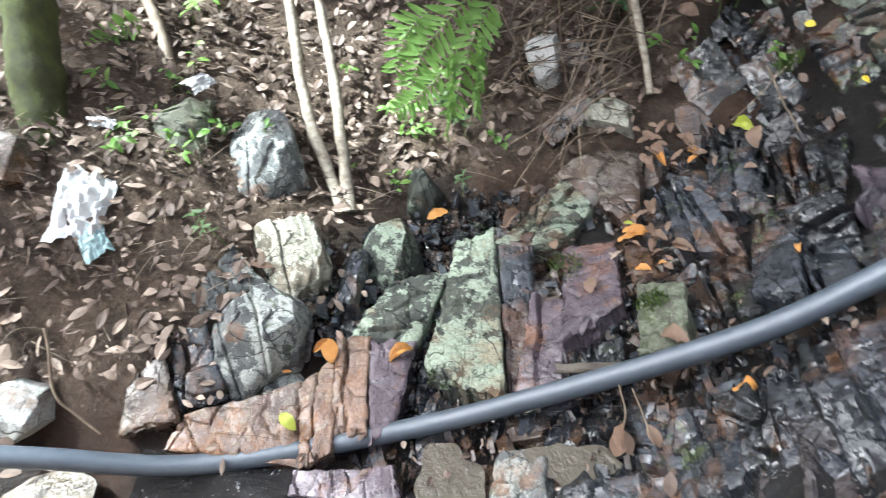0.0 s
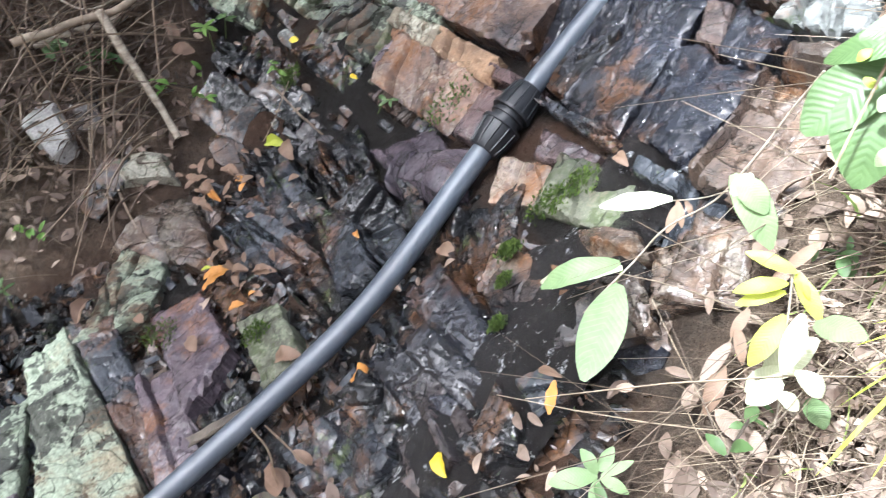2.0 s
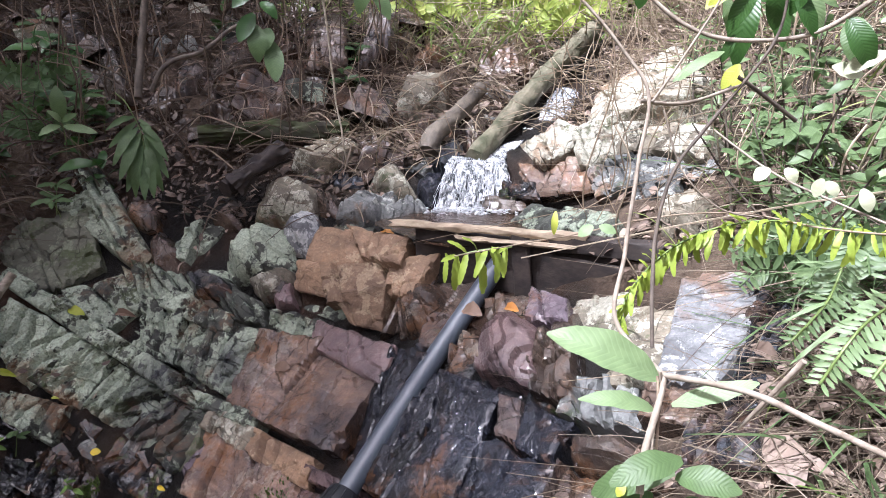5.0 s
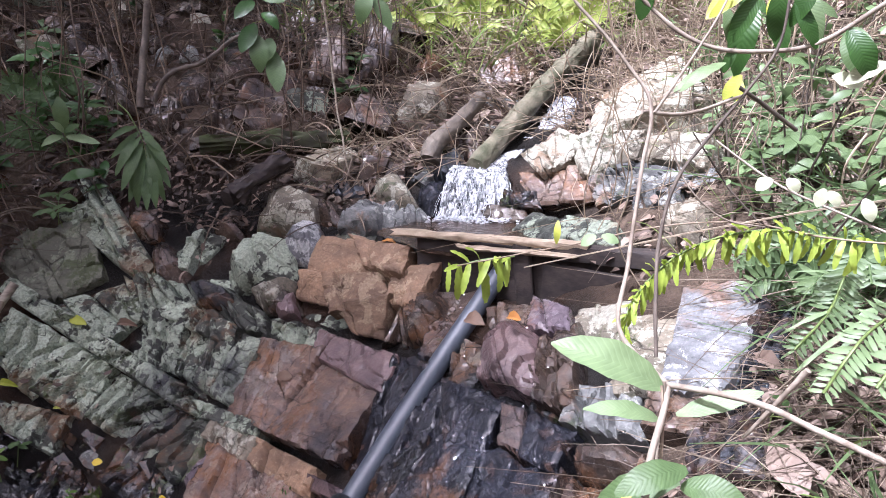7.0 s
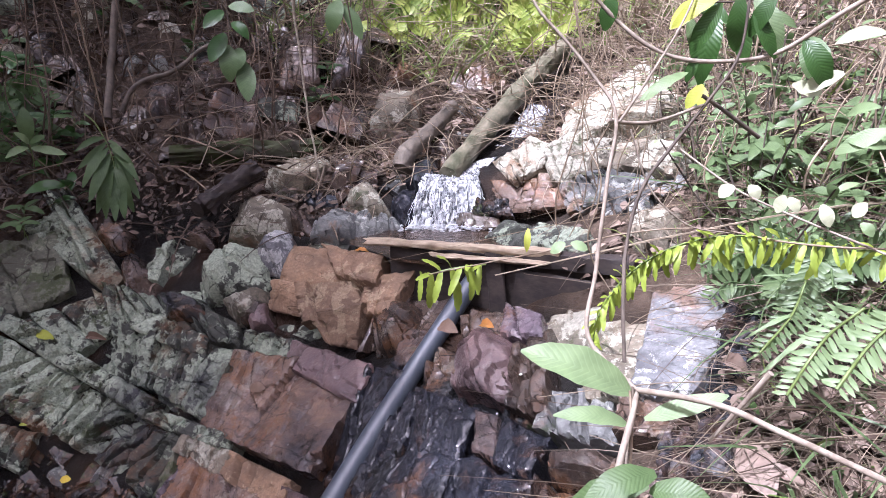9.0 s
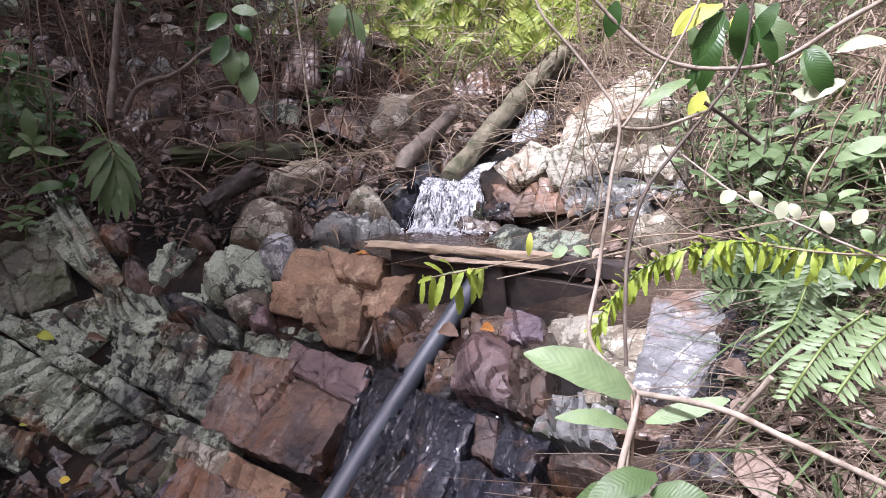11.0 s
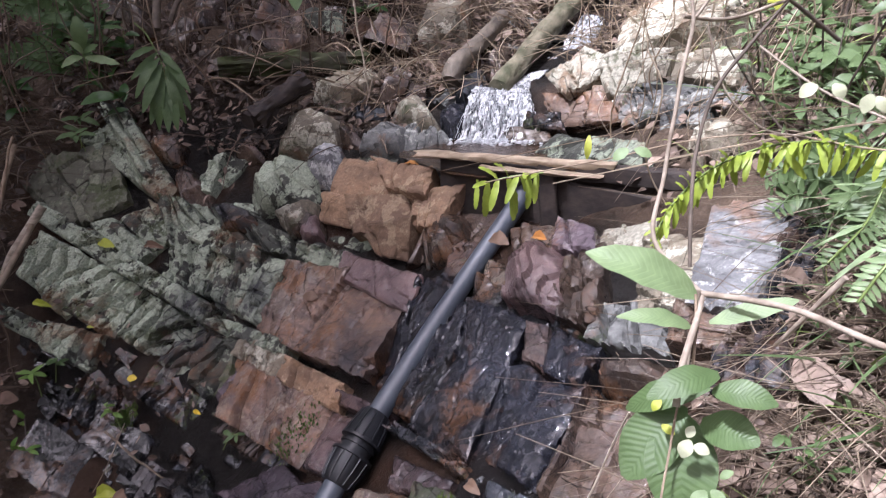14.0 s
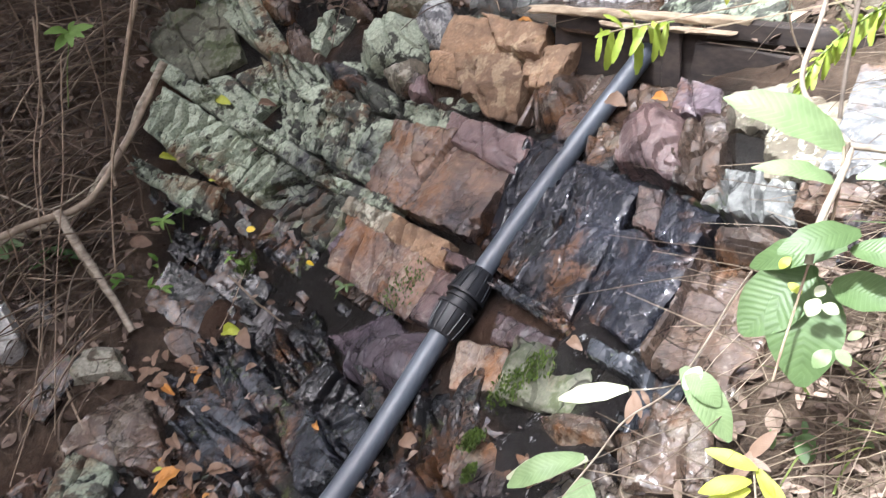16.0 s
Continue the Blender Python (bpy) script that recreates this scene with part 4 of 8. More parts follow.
boulder("tan", -0.24, 3.87, 1.97, 0.26, 0.30, 0.20, 19, -9, 25, 0.11, -0.02, 0.01, 0)
boulder("umber", -0.21, 3.52, 1.79, 0.14, 0.23, 0.15, 13, -11, 24, 0.06, 0.01, 0.01, 0)
boulder("umber", -0.00, 3.51, 1.79, 0.24, 0.42, 0.15, 12, -11, 10, 0.06, 0.02, 0.01, 1)
boulder("slate", -0.10, 3.24, 1.71, 0.12, 0.29, 0.15, 17, -6, -6, -0.00, 0.00, 0.01, 0)
boulder("black", -0.17, 2.95, 1.57, 0.10, 0.21, 0.15, 32, -10, 12, 0.02, 0.01, 0.00, 1)
slab("dark", 0.20, 2.81, 1.59, 0.15, 0.07, 0.08, 46, -3, -31, -0.01, -0.01, -0.00, 1)
slab("umber", 0.13, 2.80, 1.54, 0.17, 0.08, 0.08, 44, -7, -21, -0.02, 0.00, 0.00, 1)
boulder("umber", 0.22, 4.40, 2.13, 0.37, 0.47, 0.20, 20, -5, -7, 0.01, 0.00, 0.02, 2)
boulder("umber", -0.22, 4.42, 2.13, 0.31, 0.24, 0.15, 22, -8, 35, 0.09, 0.01, 0.01, 1)
# outcrop and boulders of the dark bank
boulder("umber", -0.57, 4.41, 2.34, 0.38, 0.63, 0.40, 27, -11, 44, 0.26, 0.02, -0.00, 2)
boulder("umber", -0.85, 4.30, 2.26, 0.25, 0.75, 0.30, 30, -2, 22, 0.09, 0.02, 0.04, 2)
boulder("umber", -1.85, 3.64, 2.04, 0.17, 0.41, 0.30, 38, -5, 15, -0.02, -0.01, 0.03, 1)
boulder("umber", -2.18, 3.91, 2.26, 0.20, 0.30, 0.30, 36, -7, 17, 0.00, 0.00, 0.01, 0)
boulder("umber", -1.28, 3.92, 2.08, 0.29, 0.32, 0.30, 32, -7, 34, 0.07, 0.00, 0.01, 2)
boulder("umber", -1.58, 3.57, 1.90, 0.19, 0.30, 0.30, 37, -8, 22, 0.02, 0.00, 0.01, 1)
boulder("umber", -1.49, 3.78, 2.02, 0.21, 0.38, 0.30, 34, -6, 27, 0.04, 0.01, 0.01, 1)
boulder("grey", -1.70, 3.92, 2.18, 0.11, 0.13, 0.08, 34, -6, 26, 0.01, -0.00, 0.01, 0)
boulder("grey", -1.58, 3.98, 2.19, 0.11, 0.13, 0.08, 33, -5, 30, 0.02, -0.00, 0.00, 0)
boulder("umber", -1.04, 3.74, 1.90, 0.24, 0.33, 0.25, 30, -4, 23, 0.04, 0.01, 0.01, 1)
boulder("umber", -0.44, 3.79, 1.86, 0.25, 0.44, 0.25, 23, -4, 17, 0.05, 0.01, 0.01, 1)
boulder("umber", -1.28, 3.62, 1.85, 0.25, 0.27, 0.25, 34, -4, 21, 0.02, 0.00, 0.01, 1)
slab("lichen", -1.63, 2.99, 1.46, 0.11, 0.49, 0.15, 40, -14, 11, -0.09, 0.00, -0.01, 2)

# the slabs of the stream bed
slab("green", -1.51, 0.74, 0.18, 0.20, 0.68, 0.13, -1, -5, 38, -0.07, -0.04, 0.05, 0)
slab("slate", -1.41, 0.86, 0.18, 0.10, 0.63, 0.13, 1, -9, 31, -0.11, 0.02, 0.00, 0)
slab("purple", -1.21, 0.81, 0.20, 0.13, 0.40, 0.13, -1, -16, 40, -0.02, -0.01, 0.00, 1)
slab("purple", -1.28, 1.07, 0.25, 0.19, 0.41, 0.13, -9, -16, 65, 0.05, -0.01, -0.04, 0)
slab("green", -1.63, 1.23, 0.21, 0.21, 0.32, 0.13, 6, -8, 18, 0.01, -0.01, -0.05, 1)
slab("umber", -1.56, 1.49, 0.28, 0.20, 0.31, 0.13, 16, -14, 3, -0.12, -0.01, 0.03, 0)
slab("moss", -0.97, 1.05, 0.35, 0.15, 0.28, 0.13, 3, -27, 24, -0.05, -0.00, 0.00, 0)
slab("green", -1.65, 0.55, 0.17, 0.21, 0.30, 0.13, -1, 8, 55, 0.06, -0.00, 0.02, 0)
slab("rust", -1.48, 0.24, 0.18, 0.10, 0.32, 0.13, 7, 7, 53, -0.01, -0.00, 0.00, 1)
slab("purple", -1.41, 0.33, 0.16, 0.11, 0.31, 0.13, 6, 5, 62, 0.03, 0.02, -0.01, 0)
slab("rust", -1.46, 0.10, 0.17, 0.12, 0.24, 0.13, 14, -1, 89, 0.07, 0.01, 0.01, 1)
slab("rust", -1.58, -0.13, 0.17, 0.37, 0.17, 0.13, 17, 3, 58, 0.01, -0.01, 0.04, 1)
boulder("grey", -1.81, 0.09, 0.29, 0.32, 0.34, 0.15, 14, 9, 75, 0.03, 0.02, -0.03, 2)
slab("grey", -2.01, 0.07, 0.34, 0.22, 0.14, 0.13, 20, 1, 106, 0.01, 0.00, 0.02, 1)
slab("slate", -1.82, -0.14, 0.27, 0.14, 0.26, 0.13, 20, 4, 65, -0.02, -0.01, 0.00, 1)
slab("umber", -1.82, -0.31, 0.24, 0.16, 0.18, 0.13, 22, -7, 82, 0.03, -0.01, 0.03, 0)
boulder("tan", -2.05, 0.37, 0.33, 0.22, 0.35, 0.15, 9, 19, 77, -0.01, 0.01, -0.03, 1)
boulder("grey", -2.54, 0.54, 0.44, 0.29, 0.48, 0.15, 16, 22, 84, 0.03, 0.00, -0.03, 1)
boulder("moss", -2.71, 0.28, 0.59, 0.30, 0.20, 0.15, 30, -2, 141, 0.00, -0.03, -0.03, 0)
boulder("green", -1.94, 0.70, 0.22, 0.25, 0.28, 0.15, 6, 9, 90, 0.05, 0.00, 0.01, 0)
boulder("slate", -1.86, 0.48, 0.23, 0.10, 0.24, 0.15, 2, 15, 67, 0.03, 0.01, 0.01, 0)
boulder("green", -2.13, 0.96, 0.21, 0.15, 0.16, 0.15, 6, 7, 22, -0.03, 0.02, -0.01, 0)
slab("slate", -1.19, 1.45, 0.37, 0.21, 0.36, 0.13, 10, -25, 17, -0.14, 0.00, 0.00, 2)
slab("slate", -1.16, 1.61, 0.43, 0.20, 0.27, 0.13, 17, -26, 9, -0.08, -0.01, 0.00, 1)
slab("slate", -0.84, 1.36, 0.50, 0.14, 0.39, 0.13, 9, -32, 14, -0.08, -0.00, -0.00, 1)
slab("dark", -0.88, 1.22, 0.43, 0.16, 0.23, 0.13, 9, -29, 11, -0.09, 0.01, -0.00, 1)
slab("slate", -0.73, 1.39, 0.57, 0.12, 0.29, 0.13, 9, -33, 11, -0.09, 0.01, -0.02, 1)
slab("purple", -0.67, 1.60, 0.69, 0.23, 0.21, 0.13, 20, -32, -2, -0.08, 0.02, -0.01, 2)
slab("dark", -1.31, 1.77, 0.44, 0.22, 0.13, 0.13, 26, -21, 2, -0.03, 0.02, -0.01, 2)
slab("dark", -0.97, 1.67, 0.55, 0.24, 0.30, 0.13, 17, -30, 11, -0.06, 0.02, -0.00, 3)
slab("slate", -0.55, 0.73, 0.48, 0.14, 0.25, 0.13, -7, -36, 38, -0.02, 0.00, -0.01, 1)
slab("umber", -0.44, 0.74, 0.55, 0.10, 0.22, 0.13, 14, -36, 3, -0.07, 0.01, -0.02, 1)
slab("grey", -0.88, 0.42, 0.22, 0.16, 0.19, 0.13, 2, -22, 33, -0.02, 0.00, -0.00, 0)
slab("slate", -0.60, 0.55, 0.39, 0.12, 0.14, 0.13, 7, -34, 14, -0.02, 0.01, -0.01, 0)
slab("purple", -1.22, 0.05, 0.13, 0.29, 0.09, 0.13, 9, -1, 48, -0.01, -0.01, 0.01, 1)
slab("dark", -0.47, 1.00, 0.62, 0.12, 0.21, 0.13, -8, -38, 36, -0.01, 0.00, 0.01, 1)
slab("umber", -0.34, 0.77, 0.64, 0.08, 0.23, 0.13, -1, -38, 27, -0.03, -0.00, -0.01, 1)
slab("slate", -0.71, 0.47, 0.30, 0.14, 0.11, 0.13, 0, -31, 28, -0.02, -0.01, -0.00, 0)
slab("dark", -1.02, 0.84, 0.25, 0.17, 0.14, 0.13, -5, -22, 50, 0.00, -0.00, 0.00, 1)
slab("dark", -0.27, 0.81, 0.68, 0.08, 0.16, 0.13, -5, -38, 35, -0.00, 0.00, -0.00, 2)
slab("dark", -0.34, 1.08, 0.72, 0.12, 0.17, 0.13, -1, -39, 25, -0.01, 0.00, -0.00, 2)
slab("umber", 0.15, 0.99, 1.02, 0.17, 0.13, 0.15, -17, -32, 80, -0.00, 0.01, -0.01, 1)
slab("dark", -0.58, 1.44, 0.68, 0.15, 0.12, 0.12, 29, -19, -6, -0.01, 0.04, -0.01, 1)
slab("slate", -0.57, 0.74, 0.46, 0.21, 0.18, 0.12, -14, 24, -162, -0.01, 0.01, -0.02, 1)
slab("dark", -0.44, 0.76, 0.57, 0.30, 0.06, 0.12, -30, 1, 139, -0.01, -0.02, 0.00, 2)
slab("umber", -0.36, 0.81, 0.64, 0.16, 0.09, 0.12, -32, 3, 142, 0.01, 0.00, 0.02, 1)
slab("dark", -0.70, 0.48, 0.30, 0.13, 0.10, 0.12, -17, 13, -179, 0.02, -0.01, 0.01, 1)
slab("black", -0.35, 0.80, 0.63, 0.34, 0.09, 0.12, -31, 2, 140, -0.00, 0.00, 0.01, 2)
slab("black", -0.33, 0.95, 0.70, 0.38, 0.10, 0.12, -33, -0, 138, 0.01, -0.00, 0.01, 1)
slab("dark", -0.19, 0.71, 0.71, 0.12, 0.10, 0.12, -20, -25, 87, 0.01, 0.02, -0.01, 1)
slab("slate", -0.57, 0.68, 0.44, 0.25, 0.13, 0.12, -27, 3, 146, -0.00, 0.00, 0.00, 1)
slab("dark", -0.45, 0.72, 0.54, 0.35, 0.08, 0.12, -29, 2, 142, 0.01, 0.01, 0.00, 2)
slab("black", -0.37, 0.75, 0.60, 0.44, 0.06, 0.12, -30, 0, 138, 0.00, 0.01, 0.00, 1)
slab("umber", -0.04, 0.93, 0.89, 0.18, 0.12, 0.12, -24, 26, -176, 0.00, 0.01, 0.00, 0)
slab("umber", 0.12, 0.97, 1.01, 0.17, 0.12, 0.12, -28, 25, 178, 0.01, 0.00, -0.00, 1)
slab("slate", -0.61, 0.53, 0.36, 0.15, 0.11, 0.12, -23, 6, 153, 0.02, -0.01, 0.01, 1)
slab("dark", -0.29, 0.55, 0.58, 0.13, 0.10, 0.12, 4, -29, 37, -0.02, -0.00, 0.01, 1)
slab("dark", -0.51, 1.44, 0.73, 0.19, 0.10, 0.12, -36, -5, 136, 0.01, 0.00, 0.00, 1)
slab("dark", -0.75, 1.45, 0.57, 0.29, 0.12, 0.12, -33, -3, 145, 0.01, 0.00, 0.02, 2)
slab("slate", -0.63, 0.68, 0.41, 0.18, 0.11, 0.12, -26, 2, 145, 0.02, 0.00, -0.00, 1)
slab("dark", -0.47, 0.59, 0.49, 0.14, 0.12, 0.12, -28, 4, 144, 0.01, -0.00, 0.00, 1)
slab("dark", -0.47, 0.77, 0.55, 0.30, 0.08, 0.12, -30, 5, 147, 0.01, 0.00, 0.00, 2)
slab("black", -0.30, 0.83, 0.68, 0.35, 0.08, 0.12, -32, 5, 145, 0.01, 0.00, 0.00, 1)
slab("slate", -0.37, 1.00, 0.70, 0.25, 0.08, 0.12, -33, 2, 142, 0.01, 0.00, 0.01, 1)
slab("umber", -0.32, 0.62, 0.60, 0.12, 0.08, 0.12, -29, 8, 151, 0.01, -0.00, -0.00, 1)
slab("dark", -0.21, 0.67, 0.69, 0.10, 0.08, 0.12, -31, 2, 140, 0.01, -0.00, 0.00, 1)
slab("slate", -0.15, 0.81, 0.78, 0.15, 0.07, 0.12, -33, -3, 134, -0.00, -0.00, -0.00, 1)

# ---- pipe ----
PIPE_LINE = curved([(0.14, 2.27, 1.48), (0.075, 2.18, 1.41), (-0.169, 1.874, 1.128), (-0.382, 1.558, 0.875), (-0.560, 1.195, 0.654), (-0.694, 1.005, 0.509),
                    (-0.96, 0.70, 0.29), (-1.26, 0.29, 0.12), (-1.56, -0.27, 0.13), (-1.76, -0.65, 0.32), (-1.95, -1.1, 0.6)], 10)


def water_pipe():
    base = tagged(new("water_pipe"), "black plastic water pipe with a compression coupling", "pipe")
    part("pipe", mesh_of("pipe", *tube(PIPE_LINE, 0.0315, 24), PIPE, 40), base)
    mid = (PIPE_LINE[29] + PIPE_LINE[30]) / 2
    way = (PIPE_LINE[33] - PIPE_LINE[26]).normalized()
    turned = way.to_track_quat("X", "Z").to_matrix().to_4x4()
    turned.translation = mid
    coupling = part("coupling", lathe("coupling", ((-0.036, 0.040), (-0.034, 0.0455), (-0.010, 0.0455), (-0.009, 0.052), (-0.002, 0.052), (-0.001, 0.0455), (0.034, 0.0455), (0.036, 0.040))), base, "black ribbed plastic coupling")
    coupling.matrix_world = turned
    for s in (-1, 1):
        nut = part("nut", lathe("nut", [(s * a, r) for a, r in ((0.018, 0.046), (0.019, 0.060), (0.027, 0.0605), (0.029, 0.055), (0.070, 0.051), (0.108, 0.043), (0.112, 0.039), (0.112, 0.031))]), coupling)
        for k in range(12):
            a = 2 * math.pi * k / 12
            pts = [Vector((s * x, math.cos(a) * r, math.sin(a) * r)) for x, r in ((0.029, 0.055), (0.070, 0.0512), (0.106, 0.0435))]
            part("rib", mesh_of("rib", *tube(pts, 0.0032, 5), FITTING, 60), nut)
    return base


def lathe(name, profile, sides=32):
    verts = [(x, math.cos(2 * math.pi * k / sides) * r, math.sin(2 * math.pi * k / sides) * r) for x, r in profile for k in range(sides)]
    faces = [(i * sides + k, i * sides + (k + 1) % sides, (i + 1) * sides + (k + 1) % sides, (i + 1) * sides + k) for i in range(len(profile) - 1) for k in range(sides)]
    return mesh_of(name, verts, faces, FITTING, 35)


water_pipe()


# ---- dam ----
def board(name, l, w, h, m, material, parent, seed=1):
    """A sawn board with worn, slightly uneven edges; l along x, h up."""
    rnd = random.Random(seed)
    n = max(int(l / 0.04), 3)
    verts, faces = [], []
    for i in range(n + 1):
        x = l * (i / n - 0.5)
        c = 0.006
        for y, z in ((-w / 2 + c, -h / 2), (w / 2 - c, -h / 2), (w / 2, -h / 2 + c), (w / 2, h / 2 - c), (w / 2 - c, h / 2), (-w / 2 + c, h / 2), (-w / 2, h / 2 - c), (-w / 2, -h / 2 + c)):
            verts.append((x + rnd.uniform(-.002, .002) + (rnd.uniform(-.012, .012) if i in (0, n) else 0), y + rnd.uniform(-.0025, .0025), z + rnd.uniform(-.003, .003)))
    for i in range(n):
        for k in range(8):
            a, b = i * 8 + k, i * 8 + (k + 1) % 8
            faces.append((a, a + 8, b + 8, b))
    faces += [tuple(range(8)), tuple(range(n * 8 + 7, n * 8 - 1, -1))]
    ob = part(name, mesh_of(name, verts, faces, material, 35), parent)
    ob.matrix_basis = m
    return ob


def dam():
    base = tagged(new("dam"), "small weir of weathered boards across the stream", "dam")
    base.matrix_world = pose(0.05, 2.25, 1.35, 0, 0, -27)
    board("batten", 0.70, 0.036, 0.024, pose(0.01, -0.03, 0.205, 0, -3, 0), BATTEN, base, 2)
    board("batten", 0.40, 0.03, 0.012, pose(0.13, -0.05, 0.182, 0, -2.5, 1), BATTEN, base, 8)
    board("beam", 0.42, 0.05, 0.055, pose(0.46, -0.02, 0.20, 0, -2, 0), PLANK, base, 3)
    board("plank", 0.80, 0.025, 0.20, pose(0.15, 0.0, 0.08), PLANK, base, 4)
    board("plank", 0.26, 0.022, 0.13, pose(0.36, -0.03, 0.085, 0, 2, 0), PLANK, base, 5)
    board("plank", 0.26, 0.022, 0.06, pose(0.16, -0.035, 0.07, 0, 84, 0), PLANK, base, 6)
    return base


dam()


def loose_plank(x, y, z, length, tilt, turn):
    base = tagged(new("loose_plank"), "short grey weathered plank wedged under the pipe", "plank")
    base.matrix_world = pose(x, y, z, 0, tilt, turn)
    board("plank_board", length, 0.035, 0.012, pose(0, 0, 0), DRIFT, base, 9)
    return base


loose_plank(-0.93, 0.81, 0.32, 0.33, -25, 31)


# ---- logs ----
def log(points, r0, r1, material, label, rough=0.2):
    pts = curved(points, 22)
    n = len(pts) - 1
    v, g = tube(pts, [r0 + (r1 - r0) * i / n for i in range(n + 1)], 30)
    v = [p + (p - pts[min(i // 30, n)]) * rough * (noise.noise(p * 6) + 0.5 * noise.noise(p * 22) + 0.7 * noise.noise(Vector((math.cos(i % 30 * 0.2094) * 3.5, math.sin(i % 30 * 0.2094) * 3.5, (i // 30) * 0.11)))) for i, p in enumerate(v)]
    return tagged(new("log", mesh_of("log", v, g, material, 50)), label, "log")


log([(0.020, 3.090, 1.666), (0.082, 3.227, 1.719), (0.186, 3.483, 1.807), (0.345, 3.781, 1.949), (0.528, 4.066, 2.111), (0.734, 4.335, 2.277)], 0.048, 0.055, LOGWOOD, "pale weathered log leaning beside the waterfall")
log([(-0.184, 3.118, 1.693), (-0.160, 3.178, 1.763), (-0.066, 3.389, 1.836), (0.047, 3.696, 1.944)], 0.045, 0.035, DRIFT, "grey driftwood log wedged among boulders", 0.2)
log([(-1.002, 2.885, 1.568), (-0.924, 2.922, 1.634), (-0.812, 3.018, 1.706)], 0.05, 0.04, PLANK, "rotten dark log under the bank", 0.5)


log([(-1.294, 3.286, 1.738), (-0.977, 3.395, 1.746), (-0.605, 3.481, 1.753)], 0.052, 0.045, MOSSLOG, "mossy rotten log lying along the dark bank", 0.6)
log([(-1.041, 2.889, 1.550), (-0.954, 3.014, 1.607), (-0.834, 3.164, 1.674)], 0.035, 0.03, PLANK, "broken dark branch stub under the bank", 0.4)

# ---- water ----
def sheet(name, left, right, label, material, rows=14, cols=22, puff=0.03, seed=3):
    """A falling sheet between two edge lines, ruffled into strands."""
    verts, faces = [], []
    L, R = curved(left, rows), curved(right, rows)
    for i, (a, b) in enumerate(zip(L, R)):
        for k in range(cols + 1):
            p = Vector(a).lerp(Vector(b), k / cols)
            p += Vector((0, -1, 0.3)) * puff * (noise.noise(Vector((k * 0.9, i * 0.22, seed))) + 0.5 * noise.noise(Vector((k * 2.3, i * 0.7, seed))))
            verts.append(p)
    m = cols + 1
    faces = [(i * m + k, i * m + k + 1, (i + 1) * m + k + 1, (i + 1) * m + k) for i in range(len(L) - 1) for k in range(cols)]
    me = mesh_of(name, verts, faces, material, 60)
    ob = new(name, me)
    solid = ob.modifiers.new("thickness", "SOLIDIFY")
    solid.thickness = 0.008
    return tagged(ob, label, "water", kind="structure")


sheet("waterfall", [(-0.082, 3.109, 1.669), (-0.103, 2.983, 1.637), (-0.134, 2.861, 1.483)], [(0.158, 3.104, 1.654), (0.162, 2.978, 1.625), (0.162, 2.862, 1.492)], "white water falling over a rock step", FALL, 22, 44, 0.028)
sheet("waterfall", [(0.473, 3.919, 1.947), (0.398, 3.772, 1.866), (0.307, 3.569, 1.745)], [(0.597, 3.901, 1.935), (0.547, 3.753, 1.868), (0.450, 3.555, 1.758)], "thin white cascade between log and boulder", FALL, 16, 20, 0.03)
def strands_of_water(top_left, top_right, foot_left, foot_right, count, seed):
    """White strands leaping from the lip to the pool."""
    rnd = random.Random(seed)
    pieces = []
    for _ in range(count):
        t = rnd.random()
        a = Vector(top_left).lerp(Vector(top_right), t)
        b = Vector(foot_left).lerp(Vector(foot_right), min(max(t + rnd.gauss(0, 0.2), -0.1), 1.1))
        s0 = rnd.uniform(0, 0.85)
        s1 = min(s0 + rnd.uniform(0.1, 0.5), 1.05)
        push = rnd.uniform(0.0, 0.06)
        pts = []
        for k in range(7):
            s = s0 + (s1 - s0) * k / 6
            q = a.lerp(b, s)
            q.z += 0.10 * (s - s * s) * rnd.uniform(0.8, 1.2)
            pts.append(q + Vector((rnd.gauss(0, 0.003), -push * s - 0.02, 0)))
        r = rnd.choice((0.0004, 0.0006, 0.0008, 0.0011))
        pieces.append(tube(pts, [r * q for q in (0.3, 0.9, 1.2, 0.8, 1.1, 0.9, 0.3)], 6))
    for _ in range(count * 3):
        c = Vector(foot_left).lerp(Vector(foot_right), rnd.uniform(-0.1, 1.1)) + Vector((rnd.gauss(0, 0.02), rnd.gauss(-0.05, 0.03), rnd.uniform(-0.005, 0.012)))
        r = rnd.uniform(0.001, 0.006)
        pieces.append(tube([c + Vector((-2 * r, 0, 0)), c + Vector((0, rnd.gauss(0, r), r * 0.5)), c + Vector((2 * r, 0, 0))], [r * 0.3, r, r * 0.3], 6))
    v, f = join(pieces)
    return tagged(new("white_water", mesh_of("white_water", v, f, FOAM, 70)), "white strands and foam of the falling water", "water", kind="stuff")


strands_of_water((-0.082, 3.06, 1.672), (0.158, 3.05, 1.66), (-0.134, 2.861, 1.485), (0.162, 2.862, 1.49), 130, 81)
strands_of_water((0.473, 3.90, 1.95), (0.597, 3.88, 1.94), (0.31, 3.57, 1.75), (0.45, 3.56, 1.76), 60, 82)
sheet("cascade", [(0.179, 3.322, 1.707), (0.080, 3.172, 1.686), (-0.036, 3.099, 1.665)], [(0.260, 3.318, 1.721), (0.171, 3.166, 1.666), (0.155, 3.094, 1.651)], "water sliding to the lip of the fall", FALL, 8, 8, 0.015)


